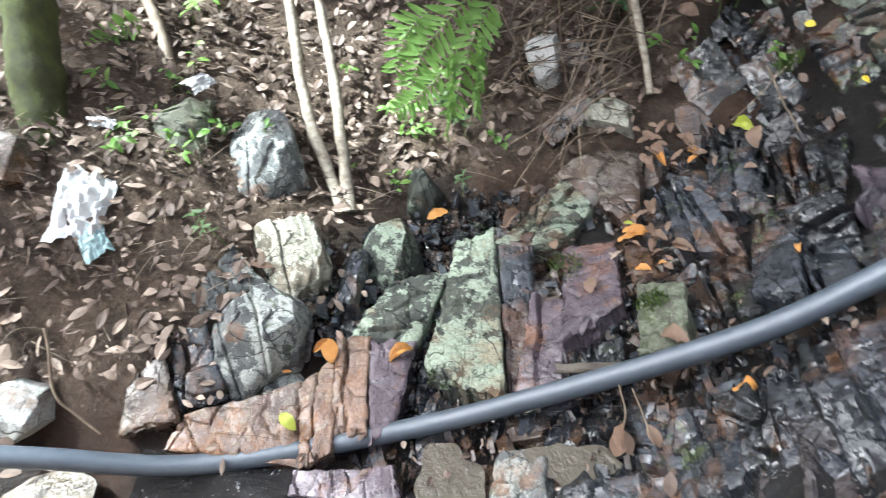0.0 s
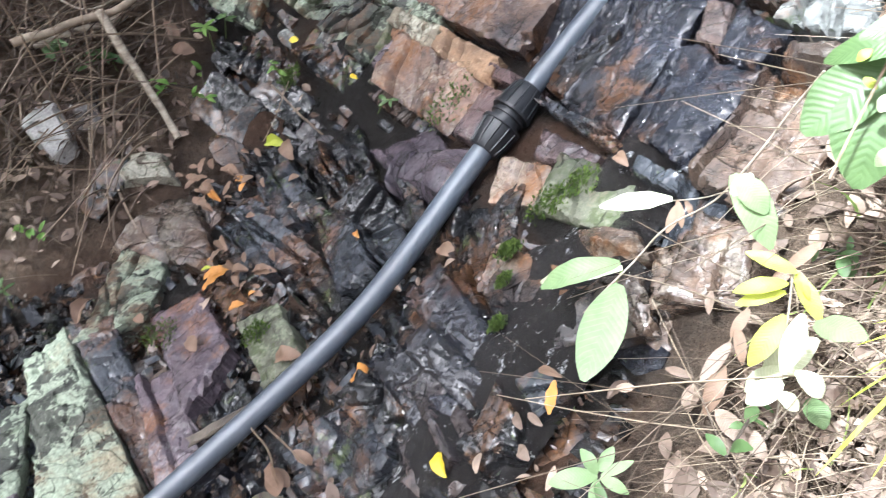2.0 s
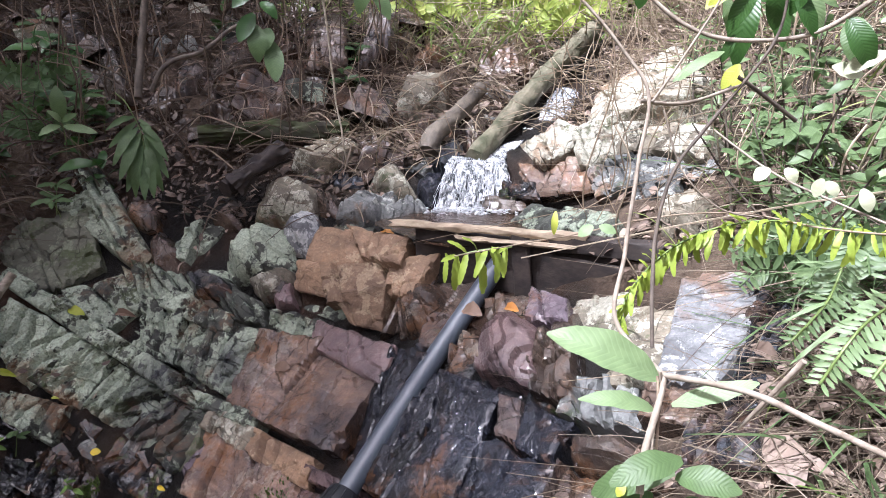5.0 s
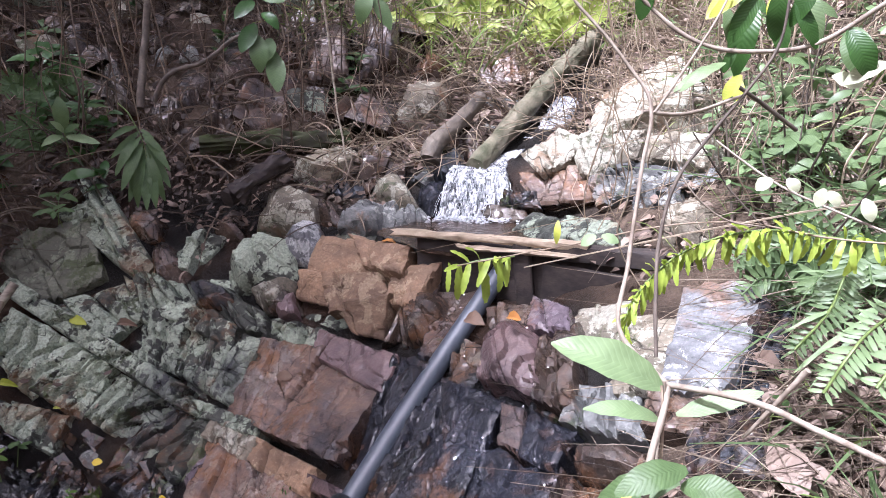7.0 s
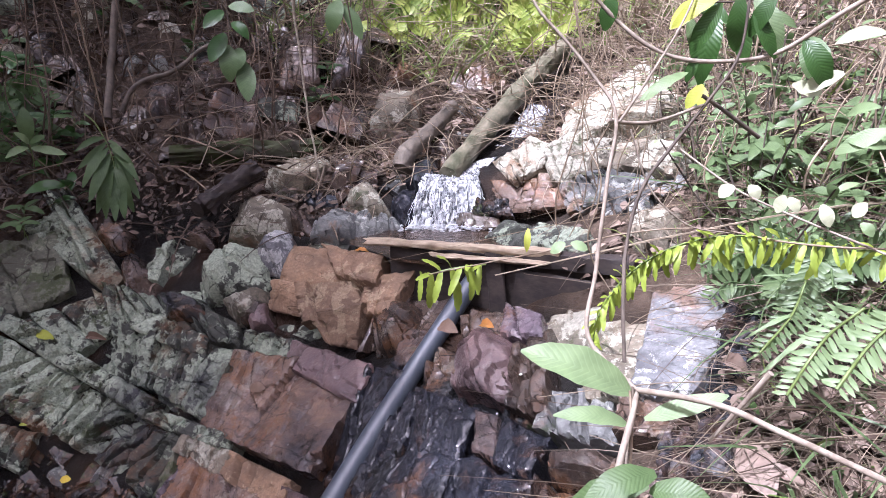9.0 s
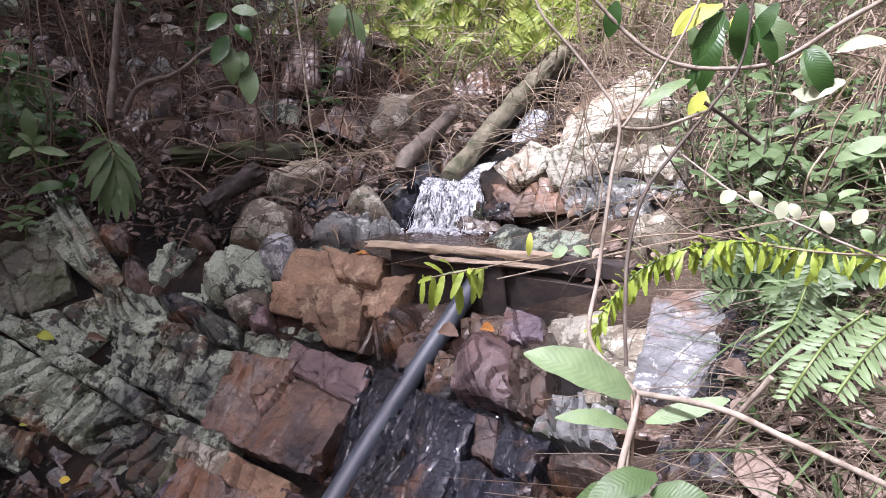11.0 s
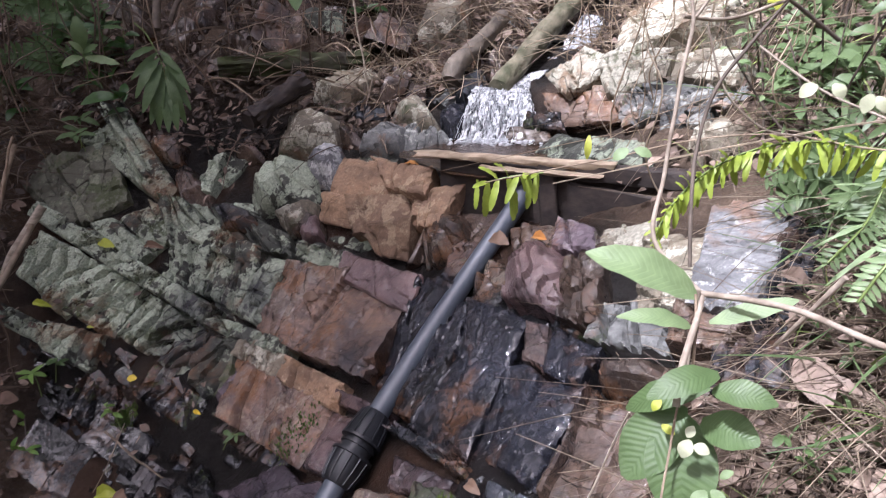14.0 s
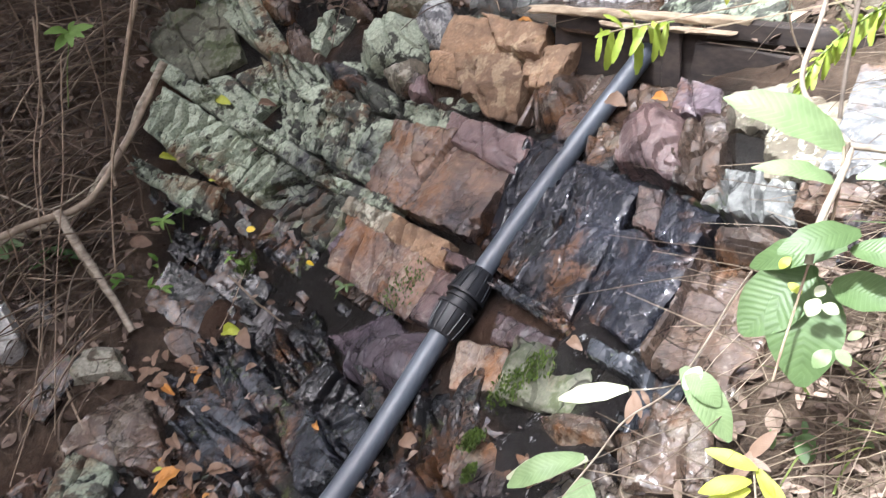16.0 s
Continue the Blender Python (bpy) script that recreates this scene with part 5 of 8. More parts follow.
def pond(x, y, z, rx, ry, turn, material, label):
    n, rings = 40, 6
    verts = [(0, 0, 0)]
    for r in range(1, rings + 1):
        for k in range(n):
            a = 2 * math.pi * k / n
            q = r / rings * (1 + 0.15 * math.sin(3 * a + x * 9) + 0.08 * math.sin(7 * a))
            verts.append((math.cos(a) * rx * q, math.sin(a) * ry * q, 0.002 * noise.noise(Vector((a * 3, r, x)))))
    faces = [(0, 1 + k, 1 + (k + 1) % n) for k in range(n)]
    for r in range(rings - 1):
        faces += [(1 + r * n + k, 1 + (r + 1) * n + k, 1 + (r + 1) * n + (k + 1) % n, 1 + r * n + (k + 1) % n) for k in range(n)]
    ob = new("water", mesh_of("water", verts, faces, material, 60))
    ob.matrix_world = pose(x, y, z, 0, 0, turn)
    return tagged(ob, label, "water", kind="structure")


pond(0.12, 2.62, 1.485, 0.50, 0.36, -27, POOL, "shallow brown pool held back by the boards")
pond(-1.77, -0.76, 0.09, 0.26, 0.16, -50, CLOUDY, "still cloudy water between the rocks")
pond(-1.02, 0.28, 0.14, 0.13, 0.10, -40, CLOUDY, "still cloudy water between the rocks")

pond(-0.80, 0.56, 0.235, 0.12, 0.07, 40, CLOUDY, "still cloudy water between the rocks")


def rill():
    """Thin running water that follows the steps of the stream below the dam."""
    rnd = random.Random(5)
    line = curved([(0.06, 1.42, 0), (0.0, 1.25, 0), (-0.12, 1.0, 0), (-0.3, 0.7, 0), (-0.6, 0.35, 0), (-1.1, 0.0, 0), (-1.6, -0.5, 0)], 16)
    cols, verts = 14, []
    for i, p in enumerate(line):
        way = (line[min(i + 1, len(line) - 1)] - line[max(i - 1, 0)]).normalized()
        side = Vector((-way.y, way.x, 0))
        wide = 0.11 + 0.05 * noise.noise(p * 3) + (0.06 if p.y < 1.1 else 0)
        for k in range(cols + 1):
            q = p + side * wide * (2 * k / cols - 1)
            z = land(q.x, q.y) - 0.004 + 0.05 * noise.noise(Vector((q.x * 7, q.y * 7, 2))) + 0.012 * noise.noise(Vector((q.x * 25, q.y * 25, 5)))
            verts.append((q.x, q.y, z - 0.05 * abs(2 * k / cols - 1) ** 3))
    m = cols + 1
    faces = [(i * m + k, i * m + k + 1, (i + 1) * m + k + 1, (i + 1) * m + k) for i in range(len(line) - 1) for k in range(cols)]
    return tagged(new("stream", mesh_of("stream", verts, faces, RILL, 80)), "thin glittering stream over black rock", "water", kind="structure")


rill()

# ---- plants ----
def leaf_material(name, a, b, shine=0.45, through=0.35, island=True):
    s = Nodes(name)
    pos = s.place()
    geo = s.add("NewGeometry")
    spot = s.noise(pos, 45, 4, 0.6)
    along = s.add("Attribute", attribute_name="along").outputs["Fac"]
    across = s.add("Attribute", attribute_name="across").outputs["Fac"]
    vein = s.math("SINE", s.math("MULTIPLY", s.math("SUBTRACT", along, s.math("MULTIPLY", across, 0.16)), 95.0))
    per = geo.outputs["Random Per Island"] if island else s.noise(pos, 6, 2)
    col = s.mix(s.math("POWER", per, 1.7), a, b)
    col = s.mix(s.ramp(spot, 0.4, 0.75, 0, 0.45), col, tuple(c * 0.6 for c in a))
    col = s.mix(s.ramp(vein, 0.55, 1.0, 0, 0.14), col, tuple(min(c * 1.5, 0.9) for c in b))
    s.done(col, shine, s.bump(vein, 0.14, 0.0015, s.bump(spot, 0.3, 0.002)), 0.4)
    if through:
        tr = s.add("BsdfTranslucent")
        s.wire(col, tr.inputs["Color"])
        mx = s.add("MixShader")
        mx.inputs[0].default_value = through
        s.wire(s.bsdf.outputs[0], mx.inputs[1])
        s.wire(tr.outputs[0], mx.inputs[2])
        s.wire(mx.outputs[0], s.out.inputs["Surface"])
    return s.m


LEAF = {
    "light": leaf_material("leaf_light", (0.18, 0.27, 0.115), (0.27, 0.36, 0.18)),
    "mid": leaf_material("leaf_mid", (0.085, 0.145, 0.05), (0.13, 0.20, 0.08)),
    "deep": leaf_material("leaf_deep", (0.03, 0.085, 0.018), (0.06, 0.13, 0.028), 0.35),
    "lemon": leaf_material("leaf_lemon", (0.40, 0.46, 0.05), (0.50, 0.52, 0.10)),
    "pale": leaf_material("leaf_pale", (0.44, 0.48, 0.30), (0.60, 0.62, 0.45)),
    "gold": leaf_material("fern_gold", (0.22, 0.34, 0.045), (0.44, 0.48, 0.07)),
    "fern": leaf_material("fern_green", (0.09, 0.145, 0.055), (0.19, 0.27, 0.12)),
    "bright": leaf_material("fern_bright", (0.12, 0.24, 0.04), (0.25, 0.38, 0.09)),
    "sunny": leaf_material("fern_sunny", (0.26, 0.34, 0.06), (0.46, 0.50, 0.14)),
    "moss": leaf_material("moss_green", (0.045, 0.075, 0.012), (0.10, 0.15, 0.02), 0.8, 0.1),
    "dead": leaf_material("leaf_dead", (0.13, 0.08, 0.052), (0.28, 0.19, 0.13), 0.6, 0.15),
    "orange": leaf_material("leaf_orange", (0.40, 0.17, 0.04), (0.58, 0.30, 0.07), 0.5, 0.2),
    "yellow": leaf_material("leaf_yellow", (0.68, 0.50, 0.03), (0.75, 0.60, 0.08), 0.5, 0.2),
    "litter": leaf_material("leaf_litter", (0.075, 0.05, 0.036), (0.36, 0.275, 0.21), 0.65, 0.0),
    # darker copy of the litter tones: the bank's shade is put into the colour
    "damp": leaf_material("leaf_litter_shaded", (0.03, 0.02, 0.014), (0.21, 0.15, 0.11), 0.55, 0.0),
    "husk": leaf_material("leaf_husk", (0.13, 0.09, 0.066), (0.37, 0.285, 0.225), 0.6, 0.1),
    "straw": leaf_material("dry_straw", (0.085, 0.062, 0.043), (0.35, 0.285, 0.205), 0.6, 0.1),
    "hay": leaf_material("pale_hay", (0.22, 0.165, 0.11), (0.52, 0.44, 0.32), 0.6, 0.15),
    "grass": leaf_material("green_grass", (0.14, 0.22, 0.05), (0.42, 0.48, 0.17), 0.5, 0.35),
    "root": leaf_material("fine_roots", (0.06, 0.04, 0.028), (0.30, 0.23, 0.16), 0.7, 0.0),
}
WOOD = {
    "twig": plain_material("twig_bark", (0.38, 0.33, 0.26), (0.17, 0.135, 0.10), 30, 0.65, 0.002),
    "darktwig": plain_material("dark_bark", (0.06, 0.048, 0.038), (0.13, 0.105, 0.08), 25, 0.75, 0.003),
    "straw": plain_material("vine_bark", (0.32, 0.255, 0.18), (0.16, 0.115, 0.075), 30, 0.7, 0.002),
    "bark": plain_material("pale_bark", (0.46, 0.41, 0.32), (0.20, 0.165, 0.12), 22, 0.75, 0.004, (1, 1, 3)),
    "driftwood": plain_material("driftwood", (0.36, 0.30, 0.22), (0.17, 0.13, 0.09), 18, 0.75, 0.003),
    "mossbark": plain_material("mossy_bark", (0.085, 0.10, 0.028), (0.045, 0.045, 0.024), 14, 0.85, 0.008),
    "green": plain_material("green_stem", (0.16, 0.22, 0.06), (0.10, 0.15, 0.04), 30, 0.5, 0.001),
}


def blade(base, tip, width, face, droop=0.12, fold=0.18, n=7, wave=0.0, seed=0, blunt=0.75, teeth=0.0):
    """A leaf: two curved halves along a midrib, pointed at both ends."""
    base, tip, face = Vector(base), Vector(tip), Vector(face)
    along = tip - base
    l = along.length
    a = along / max(l, 1e-6)
    face = (face - a * face.dot(a)).normalized()
    side = a.cross(face)
    verts, faces = [], []
    for i in range(n + 1):
        t = i / n
        mid = base + along * t + face * (math.sin(t * math.pi) * droop * l)
        w = width * l * 0.5 * (math.sin(math.pi * min(t * 0.94 + 0.04, 1)) ** blunt) * (1 - teeth * (i % 2))
        ripple = wave * l * math.sin(t * 19 + seed)
        verts += [mid + side * w + face * (fold * w + ripple), mid, mid - side * w + face * (fold * w - ripple)]
    for i in range(n):
        k = i * 3
        faces += [(k, k + 1, k + 4, k + 3), (k + 1, k + 2, k + 5, k + 4)]
    return verts, faces


def spray(line, length, n, style, seed=1):
    """The leaflets of a fern frond along its midrib, in pairs, longest below the middle."""
    rnd = random.Random(seed)
    pts = curved(line, 10)
    total = len(pts) - 1
    length_of = sum((b - a).length for a, b in zip(pts, pts[1:]))
    pieces = []
    for i in range(n):
        t = (i + 0.6) / n
        k = min(int(t * total), total - 1)
        p = pts[k].lerp(pts[k + 1], t * total - k)
        way = (pts[k + 1] - pts[k]).normalized()
        size = length * (0.55 + 0.6 * math.sin(math.pi * (0.25 + 0.72 * t))) * rnd.uniform(0.85, 1.1) * 0.9
        view = (Vector((0, 0, 2.1)) - p).normalized()
        gap = length_of / n
        for s in (-1, 1):
            jit = Vector((rnd.gauss(0, .13), rnd.gauss(0, .13), rnd.gauss(0, .13))) * (2 if style == "droop" else 1)
            if style == "droop":
                if s < 0:
                    out = (Vector((0, 0, -1)) + way * 0.2 + view * 0.3 + jit).normalized()
                    reach = size * rnd.uniform(0.75, 1.2)
                else:
                    out = (Vector((0, 0, 0.25)) + view * 0.9 + way * 0.3 + jit * 2).normalized()
                    reach = size * rnd.uniform(0.5, 0.9)
                turned = view + Vector((rnd.gauss(0, .35), rnd.gauss(0, .2), 0.7 * max(s, 0) + rnd.gauss(0, .3)))
                pieces.append(blade(p, p + out * reach, min(0.24, 1.3 * gap / reach), turned, 0.10, 0.25, 10, 0.015, i, 0.42, 0.16))
            else:
                sweep = 1.7 if style == "swept" else 0.35
                out = (way.cross(view).normalized() * s + way * sweep + Vector((0, 0, -0.15)) + jit).normalized()
                pieces.append(blade(p, p + out * size, min(0.30, 0.80 * gap / size), view + Vector((0, 0, 0.4)) + jit, -0.06, 0.2, 6))
    return pieces


plant_base = None


def plant(name, label, category, x, y, z):
    global plant_base
    plant_base = tagged(new(name), label, category)
    plant_base.location = (x, y, z)
    return plant_base


def local(verts):
    o = Vector(plant_base.location)
    return [Vector(v) - o for v in verts]


def stem(points, r0, r1, kind, name="stem"):
    pts = curved(points, 6)
    n = len(pts) - 1
    pts = [p + Vector((noise.noise(p * 9), noise.noise(p * 9 + Vector((7, 0, 0))), noise.noise(p * 9 + Vector((0, 7, 0))))) * min(r0 * 0.9, 0.008) for p in pts]
    radii = [(0.54 if r0 < 0.0105 else 0.9) * (r0 + (r1 - r0) * i / n) * (1 + 0.16 * noise.noise(p * 40)) for i, p in enumerate(pts)]
    v, f = tube(pts, radii, 8)
    return part(name, mesh_of(name, local(v), f, WOOD[kind], 50), plant_base)


def leaf(base, tip, width, face, kind):
    seed = len(plant_base.children)
    v, f = blade(base, tip, width, face, 0.10 + 0.07 * math.sin(seed * 2.3), 0.2 + 0.14 * math.sin(seed * 1.3), 10, 0.018, seed)
    me = mesh_of("leaf", local(v), f, LEAF[kind], 60)
    me.attributes.new("along", "FLOAT", "POINT").data.foreach_set("value", [i // 3 / 10 for i in range(len(v))])
    me.attributes.new("across", "FLOAT", "POINT").data.foreach_set("value", [abs(i % 3 - 1) for i in range(len(v))])
    return part("leaf", me, plant_base)


def frond(points, length, n, kind, style):
    base = part("frond", mesh_of("midrib", local(tube(curved(points, 8), 0.0022, 6)[0]), tube(curved(points, 8), 0.0022, 6)[1], WOOD["green"], 60), plant_base)
    meshes = spray(points, length, n, style, len(plant_base.children) + n)
    for v, f in meshes:
        part("leaflet", mesh_of("leaflet", local(v), f, LEAF[kind], 60), base)
    return base



def fallen_leaf(x, y, z, size, turn, kind):
    """One leaf lying on the rock."""
    n = slope(x, y)
    ax = Vector((math.cos(radians(turn)), math.sin(radians(turn)), 0))
    ax = (ax - n * ax.dot(n)).normalized()
    v, f = blade(-ax * size / 2, ax * size / 2, 0.46 + 0.14 * math.sin(turn), n, 0.12 + 0.1 * math.sin(turn * 3), 0.35 + 0.4 * math.sin(turn * 1.7), 10, 0.035, turn)
    ob = new("fallen_leaf", mesh_of("fallen_leaf", v, f, LEAF[kind], 60))
    ob.location = (x, y, z)
    words = {"orange": "fallen orange leaf lying on the rock", "yellow": "fallen yellow leaf lying on the rock", "dead": "fallen brown leaf lying on the rock", "lemon": "fallen yellow-green leaf on the rock", "husk": "curled pinkish dead leaf on the dry straw"}
    return tagged(ob, words[kind], "leaf", "fallen leaves")



def crumple(name, x, y, z, size, label, category, a, b, seed):
    """A crumpled piece of thin plastic."""
    n = 16
    verts, faces = [], []
    for i in range(n + 1):
        for j in range(n + 1):
            p = Vector((i / n - 0.5, j / n - 0.5, 0))
            q = p * 5 + Vector((seed, 0, 0))
            lift = abs(noise.noise(q)) * 0.5 + abs(noise.noise(q * 2.3)) * 0.25
            edge = 1 + 0.35 * noise.noise(p * 3 + Vector((0, seed, 0)))
            verts.append(Vector((p.x * edge, p.y * 0.6 * edge, lift * 0.35 - (p.length ** 2) * 0.25)) * size)
    faces = [(i * (n + 1) + j, i * (n + 1) + j + 1, (i + 1) * (n + 1) + j + 1, (i + 1) * (n + 1) + j) for i in range(n) for j in range(n)]
    ob = new(name, mesh_of(name, verts, faces, leaf_material(name + "_film", a, b, 0.4, 0.2, False), 40))
    up = slope(x, y)
    ob.matrix_world = Matrix.Translation((x, y, z)) @ up.to_track_quat("Z", "Y").to_matrix().to_4x4() @ pose(0, 0, 0, 0, 0, seed * 40)
    return tagged(ob, label, category)


crumple("plastic_bag", -2.46, -0.19, 0.57, 0.3, "crumpled white plastic bag on leaf litter", "litter", (0.78, 0.78, 0.76), (0.85, 0.85, 0.84), 1)
crumple("wrapper", -2.34, -0.22, 0.51, 0.15, "crumpled blue-green plastic wrapper on the ground", "litter", (0.35, 0.55, 0.55), (0.75, 0.8, 0.8), 2)
crumple("plastic_scrap", -2.77, 0.00, 0.67, 0.09, "white plastic scrap on the leafy bank", "litter", (0.75, 0.75, 0.74), (0.85, 0.85, 0.84), 3)
crumple("plastic_scrap", -2.75, 0.39, 0.68, 0.12, "white plastic scrap on top of a rock", "litter", (0.75, 0.75, 0.74), (0.85, 0.85, 0.84), 4)


# the single plants, stem by stem and leaf by leaf

plant("shrub", "bare-stemmed shrub with broad pale green leaves", "shrub", 0.22, 0.78, 1.56)
stem([(0.220, 0.778, 1.564), (0.241, 0.831, 1.630), (0.260, 0.872, 1.684)], .010, .008, "twig")
stem([(0.260, 0.872, 1.684), (0.329, 0.792, 1.703), (0.389, 0.699, 1.709), (0.433, 0.600, 1.712), (0.446, 0.522, 1.730)], .008, .006, "twig")
stem([(0.363, 0.848, 1.621), (0.388, 0.827, 1.682), (0.409, 0.802, 1.739)], .005, .007, "twig")
stem([(0.260, 0.872, 1.684), (0.208, 0.929, 1.743), (0.223, 0.972, 1.825), (0.242, 1.011, 1.943), (0.256, 1.036, 2.040), (0.227, 1.062, 2.101), (0.143, 1.089, 2.195), (0.123, 1.102, 2.260)], .007, .004, "twig")
stem([(0.267, 1.065, 2.033), (0.348, 1.095, 2.151), (0.391, 1.127, 2.231)], .004, .003, "twig")
stem([(0.263, 0.934, 1.699), (0.267, 0.993, 1.801), (0.279, 1.027, 1.852), (0.311, 1.058, 1.941), (0.354, 1.074, 1.997), (0.409, 1.082, 2.066), (0.450, 1.089, 2.138), (0.462, 1.100, 2.228)], .006, .004, "darktwig")
stem([(0.250, 1.069, 2.033), (0.341, 1.122, 2.031), (0.436, 1.170, 2.054)], .006, .005, "twig")
stem([(0.230, 1.170, 2.236), (0.286, 1.163, 2.180), (0.341, 1.150, 2.142), (0.408, 1.128, 2.124), (0.479, 1.100, 2.129), (0.542, 1.069, 2.160), (0.612, 1.025, 2.219)], .006, .007, "twig")
stem([(0.283, 1.060, 2.022), (0.318, 1.058, 1.935), (0.377, 1.045, 1.877), (0.439, 1.037, 1.865)], .003, .002, "twig")
stem([(0.353, 1.037, 1.996), (0.415, 0.980, 1.947), (0.466, 0.923, 1.920), (0.532, 0.852, 1.894), (0.573, 0.789, 1.876)], .003, .003, "twig")
stem([(0.512, 1.409, 2.063), (0.583, 1.434, 2.023), (0.659, 1.452, 1.975)], .007, .009, "darktwig")
leaf((0.258, 0.870, 1.679), (0.107, 0.891, 1.733), .34, (-0.18, -0.61, 0.77), "light")
leaf((0.250, 0.853, 1.642), (0.148, 0.850, 1.657), .25, (-0.17, -0.59, 0.78), "light")
leaf((0.272, 0.851, 1.651), (0.375, 0.834, 1.694), .25, (-0.19, -0.60, 0.78), "light")
leaf((0.275, 0.798, 1.602), (0.180, 0.774, 1.579), .40, (-0.19, -0.56, 0.81), "mid")
leaf((0.266, 0.789, 1.583), (0.335, 0.752, 1.587), .5, (-0.19, -0.55, 0.81), "mid")
leaf((0.426, 1.117, 2.209), (0.391, 1.134, 2.133), .36, (-0.31, -0.81, 0.50), "deep")
leaf((0.450, 1.106, 2.220), (0.458, 1.130, 2.138), .36, (-0.33, -0.80, 0.49), "deep")
leaf((0.470, 1.100, 2.196), (0.504, 1.089, 2.126), .3, (-0.34, -0.79, 0.51), "deep")
leaf((0.495, 1.087, 2.218), (0.468, 1.104, 2.158), .4, (-0.36, -0.79, 0.50), "deep")
leaf((0.537, 1.072, 2.153), (0.570, 1.056, 2.082), .45, (-0.38, -0.76, 0.53), "deep")
leaf((0.401, 1.131, 2.131), (0.388, 1.136, 2.091), .4, (-0.28, -0.79, 0.54), "deep")
leaf((0.423, 1.117, 2.218), (0.360, 1.142, 2.174), .32, (-0.31, -0.81, 0.50), "lemon")
leaf((0.373, 1.088, 2.106), (0.305, 1.077, 2.063), .2, (-0.27, -0.79, 0.55), "light")
leaf((0.395, 1.080, 2.088), (0.374, 1.086, 2.052), .5, (-0.28, -0.78, 0.56), "lemon")
leaf((0.627, 1.022, 2.160), (0.573, 1.053, 2.146), .35, (-0.45, -0.73, 0.53), "pale")
leaf((0.588, 1.046, 2.105), (0.541, 1.071, 2.075), .45, (-0.41, -0.73, 0.55), "pale")
leaf((0.591, 0.925, 2.032), (0.538, 0.954, 1.997), .38, (-0.43, -0.68, 0.59), "light")
leaf((0.589, 0.925, 2.008), (0.550, 0.949, 2.015), .5, (-0.43, -0.67, 0.60), "light")
leaf((0.270, 1.162, 2.227), (0.261, 1.169, 2.171), .5, (-0.20, -0.85, 0.49), "deep")
leaf((0.414, 0.975, 1.949), (0.395, 0.980, 1.932), .8, (-0.30, -0.71, 0.63), "pale")
leaf((0.431, 0.968, 1.951), (0.443, 0.960, 1.933), .8, (-0.32, -0.71, 0.63), "pale")
leaf((0.463, 0.929, 1.944), (0.456, 0.928, 1.919), .7, (-0.34, -0.69, 0.64), "pale")
leaf((0.468, 0.926, 1.941), (0.479, 0.918, 1.922), .7, (-0.35, -0.69, 0.64), "pale")
leaf((0.494, 0.889, 1.938), (0.502, 0.879, 1.910), .6, (-0.37, -0.67, 0.64), "pale")
leaf((0.520, 0.860, 1.927), (0.532, 0.856, 1.946), .8, (-0.39, -0.65, 0.65), "pale")
leaf((0.517, 0.838, 1.924), (0.528, 0.828, 1.909), .7, (-0.40, -0.65, 0.65), "light")
leaf((0.226, 1.245, 1.801), (0.200, 1.245, 1.782), .7, (-0.13, -0.72, 0.68), "light")
leaf((0.236, 1.243, 1.802), (0.266, 1.234, 1.791), .6, (-0.14, -0.72, 0.68), "light")
leaf((0.171, 1.358, 1.804), (0.168, 1.347, 1.758), .3, (-0.09, -0.74, 0.67), "lemon")

plant("broadleaf_plant", "broad-leaved green plant drooping over the rocks", "plant", 0.20, 0.73, 1.42)
stem([(0.252, 0.866, 1.686), (0.250, 0.825, 1.595), (0.234, 0.812, 1.560), (0.216, 0.774, 1.487), (0.198, 0.728, 1.418)], .004, .003, "straw")
stem([(0.256, 0.867, 1.692), (0.254, 0.860, 1.609), (0.250, 0.846, 1.523)], .004, .003, "twig")
leaf((0.250, 0.847, 1.525), (0.171, 0.809, 1.426), .62, (-0.21, -0.57, 0.79), "mid")
leaf((0.279, 0.833, 1.562), (0.178, 0.868, 1.501), .36, (-0.23, -0.58, 0.78), "mid")
leaf((0.247, 0.861, 1.505), (0.244, 0.755, 1.389), .62, (-0.20, -0.57, 0.80), "mid")
leaf((0.267, 0.813, 1.519), (0.323, 0.755, 1.527), .7, (-0.22, -0.56, 0.80), "mid")
leaf((0.244, 0.780, 1.513), (0.233, 0.771, 1.492), .8, (-0.21, -0.55, 0.81), "pale")
leaf((0.248, 0.776, 1.507), (0.266, 0.766, 1.503), .8, (-0.21, -0.54, 0.81), "pale")
leaf((0.241, 0.783, 1.515), (0.249, 0.789, 1.529), .8, (-0.21, -0.55, 0.81), "pale")
leaf((0.259, 0.741, 1.464), (0.242, 0.731, 1.442), .7, (-0.22, -0.51, 0.83), "light")
leaf((0.265, 0.740, 1.466), (0.280, 0.725, 1.455), .7, (-0.22, -0.51, 0.83), "light")
leaf((0.292, 0.746, 1.491), (0.276, 0.746, 1.480), .6, (-0.24, -0.52, 0.82), "light")
leaf((0.215, 0.832, 1.541), (0.204, 0.827, 1.526), .7, (-0.19, -0.58, 0.79), "lemon")
leaf((0.215, 0.815, 1.512), (0.231, 0.804, 1.504), .6, (-0.19, -0.56, 0.80), "lemon")

